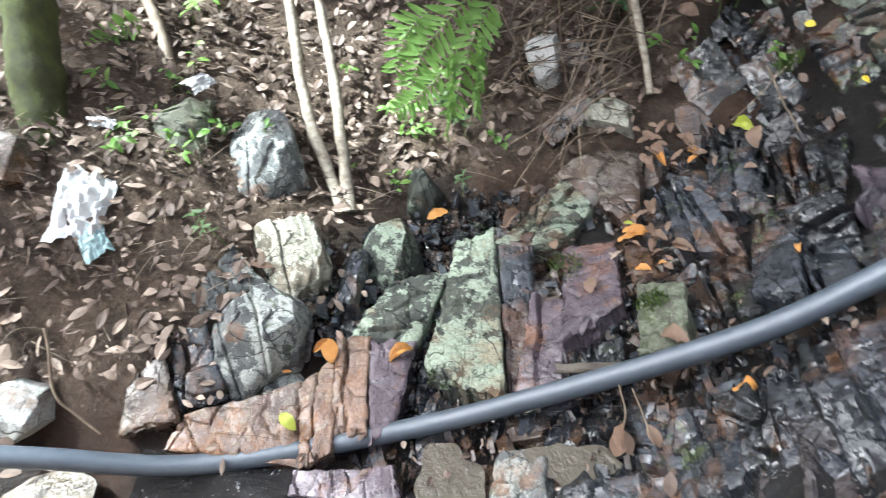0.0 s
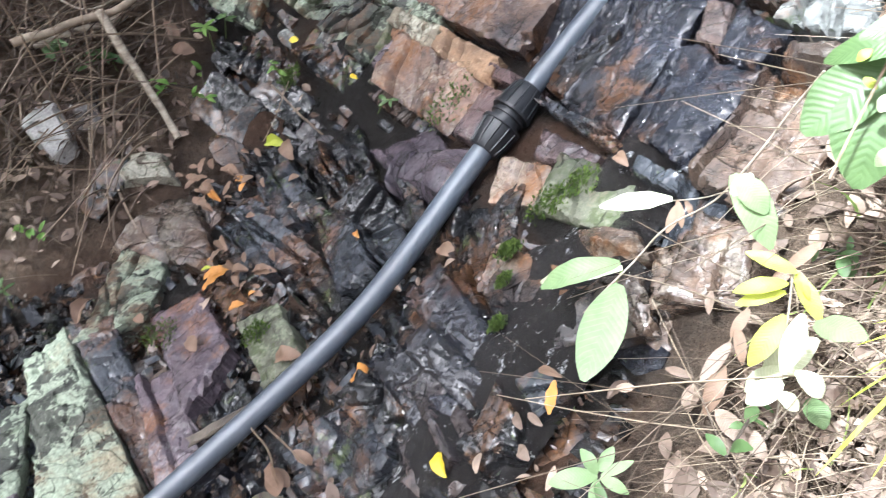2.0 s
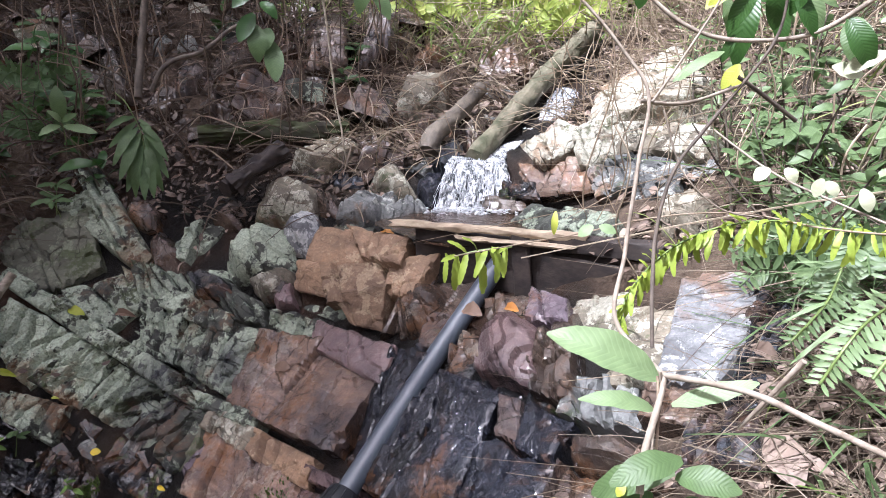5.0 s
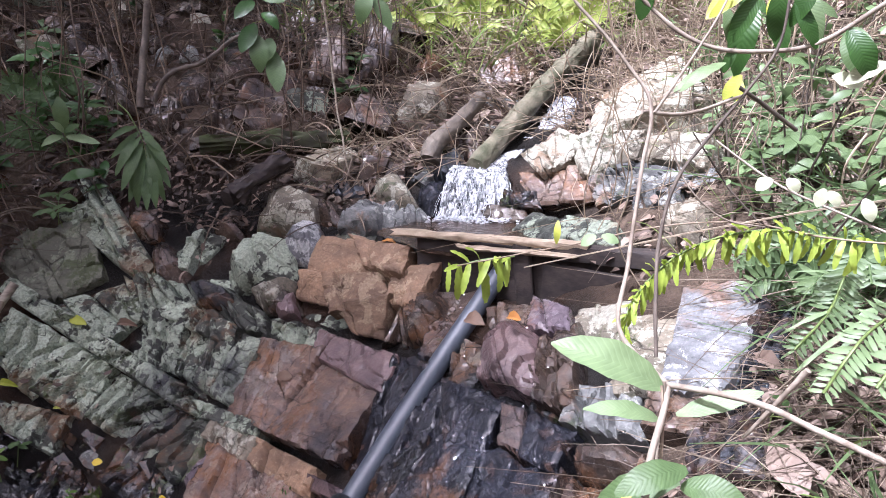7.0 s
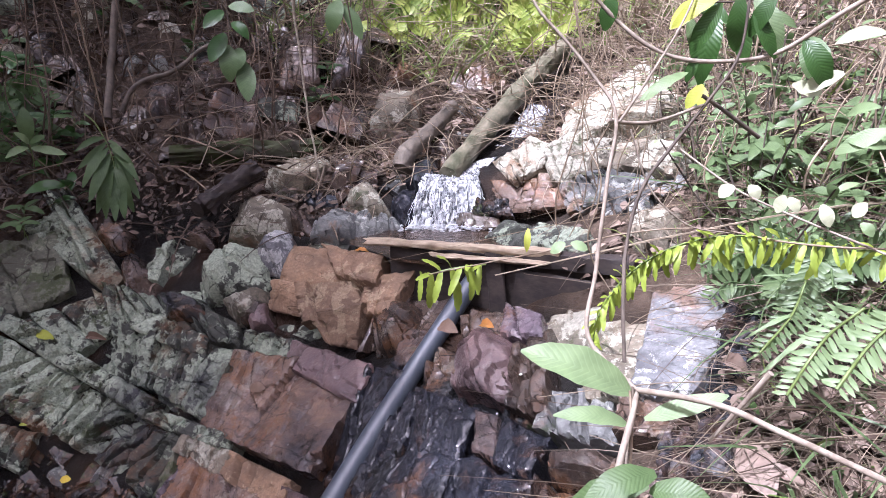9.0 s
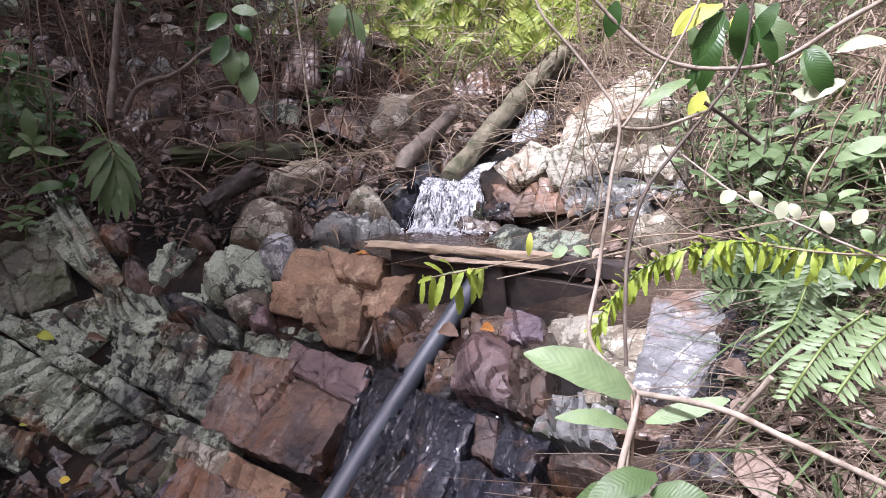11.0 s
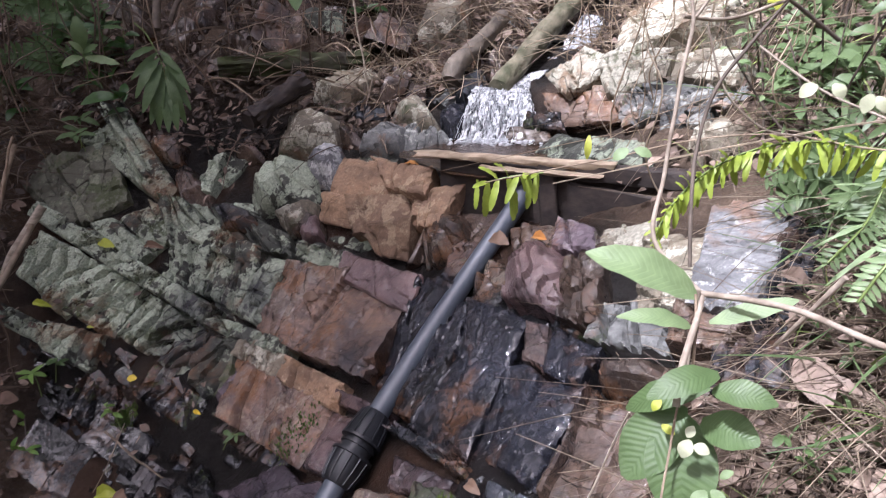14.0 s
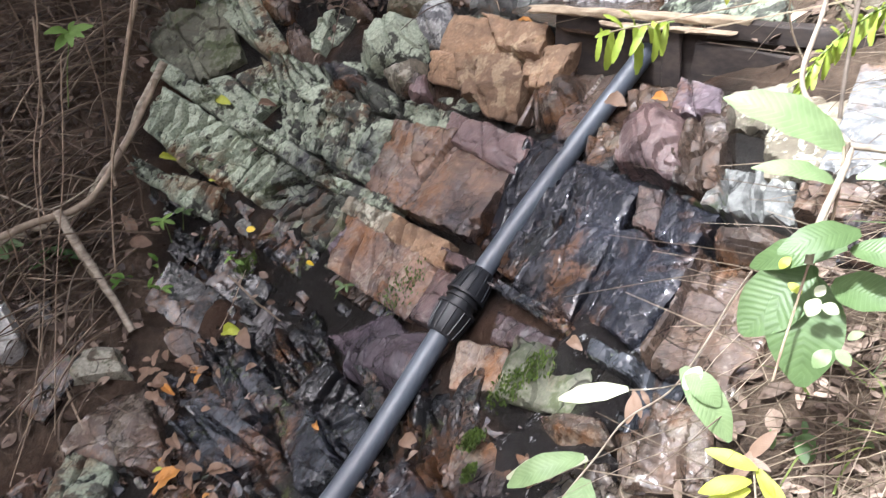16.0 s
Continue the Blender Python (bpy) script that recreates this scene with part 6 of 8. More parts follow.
plant("trailing_plant", "trailing plant with pale leaves and dry tips", "plant", -0.07, 0.86, 0.94)
stem([(-0.065, 0.863, 0.941), (0.007, 0.910, 1.060), (0.048, 0.914, 1.147), (0.120, 0.909, 1.240), (0.179, 0.937, 1.388), (0.194, 0.914, 1.466)], .004, .003, "twig")
stem([(0.055, 0.993, 1.143), (0.095, 0.938, 1.201), (0.120, 0.885, 1.261)], .003, .002, "twig")
leaf((0.051, 0.979, 1.157), (-0.073, 0.983, 1.109), .28, (-0.06, -0.49, 0.87), "pale")
leaf((0.121, 0.902, 1.282), (0.195, 0.821, 1.211), .42, (-0.10, -0.51, 0.85), "light")
leaf((0.124, 0.884, 1.292), (0.175, 0.844, 1.260), .6, (-0.10, -0.51, 0.85), "light")
leaf((0.145, 0.885, 1.300), (0.122, 0.864, 1.268), .6, (-0.12, -0.51, 0.85), "pale")
leaf((-0.017, 0.914, 1.040), (-0.155, 0.885, 0.963), .3, (-0.02, -0.44, 0.90), "light")
leaf((0.059, 0.978, 1.157), (0.076, 0.945, 1.122), .3, (-0.06, -0.49, 0.87), "dead")
leaf((0.064, 0.975, 1.154), (0.052, 0.937, 1.111), .35, (-0.06, -0.49, 0.87), "dead")
leaf((0.073, 0.978, 1.159), (0.089, 0.958, 1.139), .35, (-0.07, -0.49, 0.87), "dead")
leaf((0.214, 0.735, 1.248), (0.145, 0.759, 1.250), .32, (-0.16, -0.44, 0.88), "lemon")
leaf((0.206, 0.724, 1.235), (0.138, 0.716, 1.207), .34, (-0.16, -0.43, 0.89), "lemon")
leaf((0.216, 0.736, 1.249), (0.234, 0.707, 1.228), .3, (-0.16, -0.44, 0.88), "lemon")
leaf((-0.011, 0.891, 1.007), (-0.046, 0.723, 0.914), .42, (-0.02, -0.46, 0.89), "light")
leaf((-0.008, 0.972, 0.974), (-0.163, 0.948, 0.914), .25, (-0.02, -0.47, 0.88), "pale")
leaf((0.211, 0.699, 1.197), (0.177, 0.644, 1.137), .38, (-0.15, -0.44, 0.88), "lemon")
leaf((0.215, 0.740, 1.241), (0.255, 0.690, 1.205), .35, (-0.16, -0.47, 0.87), "lemon")
leaf((0.219, 0.665, 1.239), (0.207, 0.605, 1.179), .35, (-0.17, -0.45, 0.88), "pale")
leaf((0.234, 0.655, 1.235), (0.277, 0.604, 1.277), .5, (-0.18, -0.44, 0.88), "light")
leaf((0.209, 0.596, 1.173), (0.170, 0.572, 1.142), .6, (-0.16, -0.40, 0.91), "pale")
leaf((0.216, 0.595, 1.201), (0.256, 0.581, 1.177), .6, (-0.16, -0.40, 0.90), "pale")
leaf((0.199, 0.572, 1.177), (0.232, 0.568, 1.158), .6, (-0.15, -0.39, 0.91), "pale")
leaf((0.207, 0.722, 1.220), (0.147, 0.710, 1.189), .34, (-0.15, -0.46, 0.87), "lemon")
stem([(0.210, 0.745, 1.245), (0.215, 0.699, 1.198), (0.221, 0.627, 1.135), (0.220, 0.577, 1.096)], .003, .002, "twig")
stem([(-0.007, 0.991, 0.951), (-0.058, 0.831, 0.776), (-0.030, 0.756, 0.694)], .003, .002, "green")

plant("rosette_plant", "small green rosette plant among dry stems", "plant", 0.00, 0.54, 0.92)
leaf((0.002, 0.541, 0.919), (-0.072, 0.516, 0.901), .42, (-0.04, -0.33, 0.94), "light")
leaf((0.001, 0.543, 0.920), (-0.031, 0.571, 0.936), .5, (-0.04, -0.33, 0.94), "light")
leaf((0.005, 0.547, 0.923), (0.019, 0.582, 0.947), .5, (-0.05, -0.33, 0.94), "light")
leaf((0.007, 0.539, 0.918), (0.054, 0.525, 0.915), .42, (-0.05, -0.32, 0.94), "light")
leaf((0.003, 0.536, 0.916), (0.004, 0.495, 0.893), .45, (-0.05, -0.32, 0.95), "light")
leaf((0.008, 0.541, 0.920), (0.053, 0.568, 0.942), .3, (-0.05, -0.33, 0.94), "light")
leaf((0.000, 0.533, 0.914), (0.023, 0.499, 0.896), .4, (-0.04, -0.32, 0.95), "mid")

plant("arching_fern", "yellow-green arching fern frond", "fern", 0.25, 1.08, 1.64)
frond([(0.721, 1.048, 1.831), (0.599, 1.103, 1.833), (0.492, 1.138, 1.839), (0.402, 1.150, 1.819), (0.326, 1.144, 1.776), (0.268, 1.121, 1.710), (0.247, 1.082, 1.644)], .052, 56, "gold", "droop")

plant("small_fern", "hanging yellow-green fern tip", "fern", -0.06, 1.44, 1.68)
frond([(0.093, 1.444, 1.706), (0.020, 1.444, 1.696), (-0.056, 1.438, 1.677)], .088, 7, "gold", "droop")
stem([(-0.054, 1.439, 1.679), (0.078, 1.397, 1.720), (0.199, 1.343, 1.758), (0.337, 1.275, 1.811), (0.462, 1.187, 1.841), (0.562, 1.085, 1.838), (0.665, 0.969, 1.858)], .0025, .003, "straw")

plant("fern", "green fern with narrow leaflets", "fern", 0.54, 1.09, 1.65)
frond([(0.637, 1.151, 1.799), (0.618, 1.131, 1.759), (0.589, 1.109, 1.706), (0.536, 1.094, 1.646)], .036, 22, "fern", "flat")
frond([(0.597, 0.930, 1.782), (0.551, 0.925, 1.746), (0.516, 0.910, 1.709), (0.481, 0.890, 1.667)], .034, 18, "light", "flat")
leaf((0.643, 1.119, 1.703), (0.517, 1.096, 1.630), .06, (-0.35, -0.61, 0.71), "light")
leaf((0.635, 1.126, 1.711), (0.516, 1.111, 1.665), .06, (-0.35, -0.62, 0.71), "light")
leaf((0.643, 1.163, 1.729), (0.536, 1.147, 1.693), .05, (-0.35, -0.63, 0.70), "fern")
leaf((0.640, 1.095, 1.701), (0.522, 1.064, 1.615), .06, (-0.35, -0.61, 0.71), "light")
leaf((0.645, 1.190, 1.742), (0.562, 1.189, 1.753), .06, (-0.34, -0.64, 0.69), "light")
leaf((0.650, 1.083, 1.716), (0.545, 1.045, 1.602), .05, (-0.36, -0.61, 0.71), "fern")
frond([(0.580, 0.825, 1.807), (0.535, 0.812, 1.774), (0.487, 0.789, 1.724)], .034, 15, "light", "flat")

plant("hanging_fern", "drooping compound green frond on the dark bank", "fern", -1.41, 2.95, 1.69)
stem([(-1.462, 2.865, 1.950), (-1.412, 2.865, 1.907), (-1.366, 2.837, 1.834), (-1.330, 2.799, 1.735)], .006, .003, "green")
leaf((-1.372, 2.826, 1.860), (-1.435, 2.711, 1.817), .19, (0.47, -0.88, 0.54), "mid")
leaf((-1.365, 2.827, 1.841), (-1.443, 2.731, 1.744), .19, (0.68, -0.88, 0.56), "mid")
leaf((-1.359, 2.828, 1.819), (-1.415, 2.694, 1.677), .19, (0.24, -0.88, 0.59), "mid")
leaf((-1.355, 2.827, 1.796), (-1.387, 2.677, 1.622), .19, (0.46, -0.88, 0.61), "mid")
leaf((-1.352, 2.826, 1.773), (-1.382, 2.718, 1.569), .19, (0.66, -0.88, 0.62), "mid")
leaf((-1.349, 2.825, 1.755), (-1.357, 2.735, 1.542), .19, (0.22, -0.88, 0.63), "mid")
leaf((-1.346, 2.825, 1.741), (-1.308, 2.708, 1.539), .19, (0.44, -0.89, 0.63), "mid")
leaf((-1.342, 2.828, 1.750), (-1.278, 2.726, 1.544), .19, (0.63, -0.89, 0.63), "mid")
leaf((-1.339, 2.832, 1.768), (-1.265, 2.785, 1.561), .19, (0.19, -0.90, 0.62), "mid")
leaf((-1.342, 2.832, 1.786), (-1.239, 2.791, 1.616), .19, (0.41, -0.90, 0.61), "mid")
leaf((-1.347, 2.833, 1.809), (-1.222, 2.765, 1.689), .19, (0.61, -0.91, 0.58), "mid")
leaf((-1.353, 2.832, 1.832), (-1.248, 2.789, 1.754), .19, (0.18, -0.91, 0.56), "mid")
leaf((-1.363, 2.829, 1.853), (-1.297, 2.812, 1.816), .19, (0.43, -0.90, 0.54), "mid")

plant("fern", "bright green fern growing on the bank", "fern", -2.33, 1.10, 0.53)
frond([(-2.336, 1.458, 0.811), (-2.355, 1.319, 0.713), (-2.362, 1.200, 0.634), (-2.334, 1.102, 0.532)], .12, 18, "bright", "flat")
frond([(-2.282, 1.498, 0.766), (-2.274, 1.396, 0.662), (-2.240, 1.298, 0.538), (-2.198, 1.195, 0.416)], .10, 16, "bright", "flat")
frond([(-2.236, 1.396, 0.675), (-2.175, 1.323, 0.553), (-2.108, 1.245, 0.434)], .09, 16, "bright", "droop")
frond([(-2.291, 1.292, 0.647), (-2.221, 1.226, 0.525), (-2.141, 1.118, 0.370)], .08, 14, "bright", "droop")
frond([(-2.419, 1.286, 0.753), (-2.426, 1.170, 0.697), (-2.383, 1.066, 0.579)], .10, 14, "bright", "flat")
frond([(-2.282, 1.217, 0.556), (-2.284, 1.097, 0.502), (-2.290, 0.985, 0.471)], .08, 12, "bright", "flat")

def fern_clump(x, y, z, count, length, kind, label, seed):
    """A crown of arching fronds, each a midrib with its leaflets."""
    rnd = random.Random(seed)
    plant("fern", label, "fern", round(x, 3), round(y, 3), round(z, 3))
    foot = Vector((x, y, z))
    for k in range(count):
        a = 2 * math.pi * (k + rnd.uniform(-0.3, 0.3)) / count
        out = Vector((math.cos(a), math.sin(a) - 0.25, 0)) * length * rnd.uniform(0.75, 1.1)
        up = Vector((0, 0, length * rnd.uniform(0.35, 0.75)))
        line = [foot, foot + out * 0.3 + up * 0.7, foot + out * 0.7 + up, foot + out + up * 0.72]
        v, f = join([tube(curved(line, 6), 0.0022, 5)] + spray(line, length * 0.24, 15, "flat", seed + k))
        part("frond", mesh_of("frond", local(v), f, LEAF[kind], 60), plant_base)


def herb(x, y, z, count, length, kind, label, seed):
    """Upright stems with drooping pointed leaves."""
    rnd = random.Random(seed)
    plant("herb", label, "plant", x, y, z)
    foot = Vector((x, y, z))
    top = foot + Vector((rnd.gauss(0, 0.04), rnd.gauss(-0.04, 0.04), length * rnd.uniform(0.9, 1.5)))
    stem([foot - Vector((0, 0, 0.05)), foot.lerp(top, 0.5) + Vector((rnd.gauss(0, 0.01), 0, 0)), top], .004, .002, "green")
    for k in range(count):
        p = foot.lerp(top, rnd.uniform(0.35, 1.0))
        a = 2 * math.pi * (k + rnd.uniform(-0.3, 0.3)) / count
        out = Vector((math.cos(a), math.sin(a), rnd.uniform(-0.5, 0.4))).normalized()
        leaf(p, p + out * length * rnd.uniform(0.6, 1.1), rnd.uniform(0.26, 0.4), (0, -0.6, 0.8), kind)


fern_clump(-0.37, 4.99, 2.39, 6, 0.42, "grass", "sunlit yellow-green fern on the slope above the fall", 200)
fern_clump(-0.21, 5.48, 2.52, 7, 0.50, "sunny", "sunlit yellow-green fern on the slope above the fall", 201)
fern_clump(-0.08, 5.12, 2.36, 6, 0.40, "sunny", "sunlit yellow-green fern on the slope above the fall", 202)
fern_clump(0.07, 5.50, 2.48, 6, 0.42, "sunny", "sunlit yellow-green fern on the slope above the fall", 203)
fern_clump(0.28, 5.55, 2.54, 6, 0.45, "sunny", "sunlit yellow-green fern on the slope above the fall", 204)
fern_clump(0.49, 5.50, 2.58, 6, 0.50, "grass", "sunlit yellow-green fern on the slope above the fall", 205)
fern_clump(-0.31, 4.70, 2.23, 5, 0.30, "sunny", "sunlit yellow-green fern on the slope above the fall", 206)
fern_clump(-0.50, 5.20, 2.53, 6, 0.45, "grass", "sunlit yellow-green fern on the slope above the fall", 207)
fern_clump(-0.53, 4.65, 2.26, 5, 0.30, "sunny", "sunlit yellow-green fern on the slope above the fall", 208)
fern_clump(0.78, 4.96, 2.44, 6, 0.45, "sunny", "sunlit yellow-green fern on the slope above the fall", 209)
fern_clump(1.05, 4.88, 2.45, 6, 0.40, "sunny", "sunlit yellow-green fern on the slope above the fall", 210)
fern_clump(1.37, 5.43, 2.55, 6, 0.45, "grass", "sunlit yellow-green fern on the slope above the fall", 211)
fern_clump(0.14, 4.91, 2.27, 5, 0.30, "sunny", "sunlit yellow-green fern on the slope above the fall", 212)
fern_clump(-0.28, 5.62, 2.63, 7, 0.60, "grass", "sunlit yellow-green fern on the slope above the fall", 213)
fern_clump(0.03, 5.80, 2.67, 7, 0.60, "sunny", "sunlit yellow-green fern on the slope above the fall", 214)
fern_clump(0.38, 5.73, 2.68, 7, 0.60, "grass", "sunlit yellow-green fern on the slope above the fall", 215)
fern_clump(-2.13, 3.46, 1.86, 7, 0.26, "mid", "green fern on the edge of the dark bank", 216)
fern_clump(-2.08, 3.29, 1.70, 6, 0.24, "mid", "green fern on the edge of the dark bank", 217)
fern_clump(-2.12, 3.56, 1.95, 5, 0.20, "mid", "green fern on the edge of the dark bank", 218)
fern_clump(0.82, 1.56, 1.59, 6, 0.22, "fern", "green fern beside the pale slab", 219)
fern_clump(0.88, 1.58, 1.62, 6, 0.24, "fern", "green fern beside the pale slab", 220)
fern_clump(0.76, 1.54, 1.55, 5, 0.18, "fern", "green fern beside the pale slab", 221)
fern_clump(0.50, 4.36, 2.22, 5, 0.28, "sunny", "fern growing over the pale log", 222)
fern_clump(0.60, 4.50, 2.29, 5, 0.30, "sunny", "fern growing over the pale log", 223)
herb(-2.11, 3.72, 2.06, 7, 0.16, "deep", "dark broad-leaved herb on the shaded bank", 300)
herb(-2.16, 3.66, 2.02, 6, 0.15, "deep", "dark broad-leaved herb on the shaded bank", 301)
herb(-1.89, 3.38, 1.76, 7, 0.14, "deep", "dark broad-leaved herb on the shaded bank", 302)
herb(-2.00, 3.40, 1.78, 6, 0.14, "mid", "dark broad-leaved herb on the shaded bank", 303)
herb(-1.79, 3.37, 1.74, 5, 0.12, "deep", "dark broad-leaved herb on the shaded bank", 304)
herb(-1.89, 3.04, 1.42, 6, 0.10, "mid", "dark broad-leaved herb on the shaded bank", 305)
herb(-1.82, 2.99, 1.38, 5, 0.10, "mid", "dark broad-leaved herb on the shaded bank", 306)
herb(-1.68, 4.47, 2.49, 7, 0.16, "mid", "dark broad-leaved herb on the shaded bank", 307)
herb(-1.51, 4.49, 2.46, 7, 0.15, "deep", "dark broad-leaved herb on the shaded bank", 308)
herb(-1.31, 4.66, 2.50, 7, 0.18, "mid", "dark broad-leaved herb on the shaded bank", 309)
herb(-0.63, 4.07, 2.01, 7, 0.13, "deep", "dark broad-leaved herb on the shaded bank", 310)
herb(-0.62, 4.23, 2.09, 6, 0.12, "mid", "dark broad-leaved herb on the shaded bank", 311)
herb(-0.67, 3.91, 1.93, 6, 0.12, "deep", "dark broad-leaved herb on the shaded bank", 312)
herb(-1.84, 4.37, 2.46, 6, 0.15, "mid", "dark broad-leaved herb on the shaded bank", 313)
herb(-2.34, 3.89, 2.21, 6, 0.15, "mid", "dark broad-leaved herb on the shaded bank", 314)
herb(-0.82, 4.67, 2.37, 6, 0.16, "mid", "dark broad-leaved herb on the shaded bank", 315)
herb(0.95, 2.31, 1.86, 8, 0.12, "fern", "narrow-leaved green herb on the sunny bank", 316)
herb(1.02, 2.35, 1.89, 8, 0.12, "fern", "narrow-leaved green herb on the sunny bank", 317)
herb(0.98, 2.12, 1.84, 8, 0.12, "fern", "narrow-leaved green herb on the sunny bank", 318)
herb(0.86, 2.16, 1.80, 8, 0.10, "fern", "narrow-leaved green herb on the sunny bank", 319)
herb(0.98, 1.92, 1.80, 8, 0.12, "fern", "narrow-leaved green herb on the sunny bank", 320)
herb(0.90, 2.00, 1.79, 8, 0.10, "fern", "narrow-leaved green herb on the sunny bank", 321)
herb(1.10, 2.03, 1.87, 8, 0.12, "fern", "narrow-leaved green herb on the sunny bank", 322)
herb(1.21, 2.09, 1.91, 8, 0.14, "fern", "narrow-leaved green herb on the sunny bank", 323)
herb(1.13, 2.34, 1.93, 8, 0.12, "fern", "narrow-leaved green herb on the sunny bank", 324)
herb(1.10, 2.66, 1.97, 7, 0.12, "fern", "narrow-leaved green herb on the sunny bank", 325)
herb(1.04, 1.80, 1.79, 8, 0.12, "fern", "narrow-leaved green herb on the sunny bank", 326)
herb(0.92, 1.73, 1.73, 7, 0.10, "fern", "narrow-leaved green herb on the sunny bank", 327)
herb(0.79, 2.04, 1.75, 7, 0.09, "fern", "narrow-leaved green herb on the sunny bank", 328)
herb(1.16, 1.89, 1.85, 8, 0.12, "fern", "narrow-leaved green herb on the sunny bank", 329)

herb(-2.43, 1.15, 0.29, 9, 0.07, "bright", "small green herb on the leafy bank", 400)
herb(-2.30, 1.16, 0.26, 9, 0.06, "bright", "small green herb on the leafy bank", 401)
herb(-2.51, 1.10, 0.31, 8, 0.06, "bright", "small green herb on the leafy bank", 402)
herb(-2.43, 1.42, 0.38, 9, 0.08, "bright", "small green herb on the leafy bank", 403)
herb(-2.51, 1.64, 0.51, 9, 0.09, "bright", "small green herb on the leafy bank", 404)
herb(-2.53, 1.34, 0.38, 8, 0.07, "bright", "small green herb on the leafy bank", 405)
herb(-2.22, 0.13, 0.43, 8, 0.05, "mid", "small green herb on the leafy bank", 406)
herb(-2.17, 0.15, 0.40, 8, 0.05, "mid", "small green herb on the leafy bank", 407)
herb(-2.53, 0.26, 0.50, 4, 0.07, "bright", "small green herb on the leafy bank", 408)
herb(-2.81, 1.10, 0.42, 6, 0.06, "bright", "small green herb on the leafy bank", 409)
herb(-3.30, 0.57, 0.72, 7, 0.08, "bright", "small green herb on the leafy bank", 410)
herb(-3.34, 0.72, 0.71, 7, 0.08, "bright", "small green herb on the leafy bank", 411)
herb(-2.01, 1.08, 0.20, 6, 0.05, "mid", "small green herb on the leafy bank", 412)
herb(-2.72, 1.41, 0.48, 8, 0.08, "bright", "small green herb on the leafy bank", 413)
herb(-1.31, 2.02, 0.64, 6, 0.05, "bright", "small green herb on the leafy bank", 414)
herb(-2.36, 1.32, 0.32, 9, 0.07, "mid", "small green herb on the leafy bank", 415)
herb(-2.23, 1.28, 0.27, 9, 0.07, "mid", "small green herb on the leafy bank", 416)
herb(-1.72, 2.20, 0.66, 6, 0.07, "bright", "small green herb rooted among the stones", 430)
herb(-1.68, 2.24, 0.70, 6, 0.06, "mid", "small green herb rooted among the stones", 431)
herb(-2.25, 2.02, 0.59, 6, 0.12, "mid", "small green herb rooted among the stones", 432)
herb(-2.17, 2.02, 0.56, 6, 0.10, "mid", "small green herb rooted among the stones", 433)
herb(-2.09, 2.04, 0.56, 5, 0.09, "deep", "small green herb rooted among the stones", 434)
herb(-0.88, 1.86, 0.70, 5, 0.04, "mid", "small green herb rooted among the stones", 435)

plant("fern", "pale fern on the leafy bank", "fern", -3.19, 0.13, 0.77)
frond([(-3.278, 0.364, 0.782), (-3.243, 0.244, 0.787), (-3.195, 0.128, 0.771)], .07, 10, "bright", "flat")

plant("vine", "pale hanging vine stem", "vine", -0.51, 2.87, 1.68)
stem([(-0.587, 2.816, 2.468), (-0.573, 2.857, 2.221), (-0.552, 2.877, 1.956), (-0.514, 2.875, 1.682)], 0.0095, 0.0070, "bark")

plant("vine", "thin hanging vine on the dark bank", "vine", -1.34, 2.79, 1.85)
stem([(-1.346, 2.661, 2.428), (-1.339, 2.721, 2.153), (-1.338, 2.757, 1.984), (-1.336, 2.786, 1.850)], 0.0068, 0.0048, "straw")

plant("vine", "thin hanging vine on the dark bank", "vine", -1.82, 1.96, 0.61)
stem([(-1.701, 2.334, 1.598), (-1.764, 2.255, 1.331), (-1.814, 2.163, 1.095), (-1.833, 2.041, 0.817), (-1.821, 1.956, 0.612)], 0.0085, 0.0064, "straw")

plant("vine", "thin hanging vine on the dark bank", "vine", -1.89, 1.26, 0.17)
stem([(-1.886, 2.069, 1.644), (-1.918, 1.990, 1.343), (-1.950, 1.875, 1.074), (-1.918, 1.735, 0.741), (-1.893, 1.479, 0.385), (-1.888, 1.261, 0.173)], 0.0051, 0.0032, "straw")

plant("vine", "thin hanging vine on the dark bank", "vine", -1.77, 1.39, 0.31)
stem([(-1.850, 2.050, 1.426), (-1.856, 1.903, 1.067), (-1.849, 1.698, 0.724), (-1.767, 1.387, 0.308)], 0.0051, 0.0032, "straw")

plant("sapling", "thin pale sapling stem with ringed bark", "tree", -2.24, 0.63, 0.20)
stem([(-2.236, 0.633, 0.196), (-2.420, 0.694, 0.270), (-2.642, 0.751, 0.421), (-2.866, 0.866, 0.665), (-3.043, 0.975, 0.878)], .030, .024, "bark")

plant("sapling", "thin pale sapling stem with ringed bark", "tree", -2.21, 0.66, 0.18)
stem([(-2.212, 0.664, 0.181), (-2.433, 0.783, 0.334), (-2.633, 0.897, 0.499), (-2.825, 0.994, 0.683), (-2.996, 1.076, 0.858)], .028, .022, "bark")

plant("branch", "fallen grey branch leaning on the bank", "branch", -2.19, 1.71, 0.82)
stem([(-2.194, 1.713, 0.823), (-2.063, 1.902, 0.835), (-1.950, 2.053, 0.851), (-1.879, 2.203, 0.969), (-1.805, 2.359, 1.140), (-1.777, 2.437, 1.233)], .018, .011, "driftwood")

plant("pole", "split bamboo-like pole leaning on the bank", "pole", -1.89, 2.02, 0.28)
stem([(-2.061, 2.020, 0.822), (-2.001, 2.032, 0.574), (-1.891, 2.017, 0.276)], .022, .021, "driftwood")

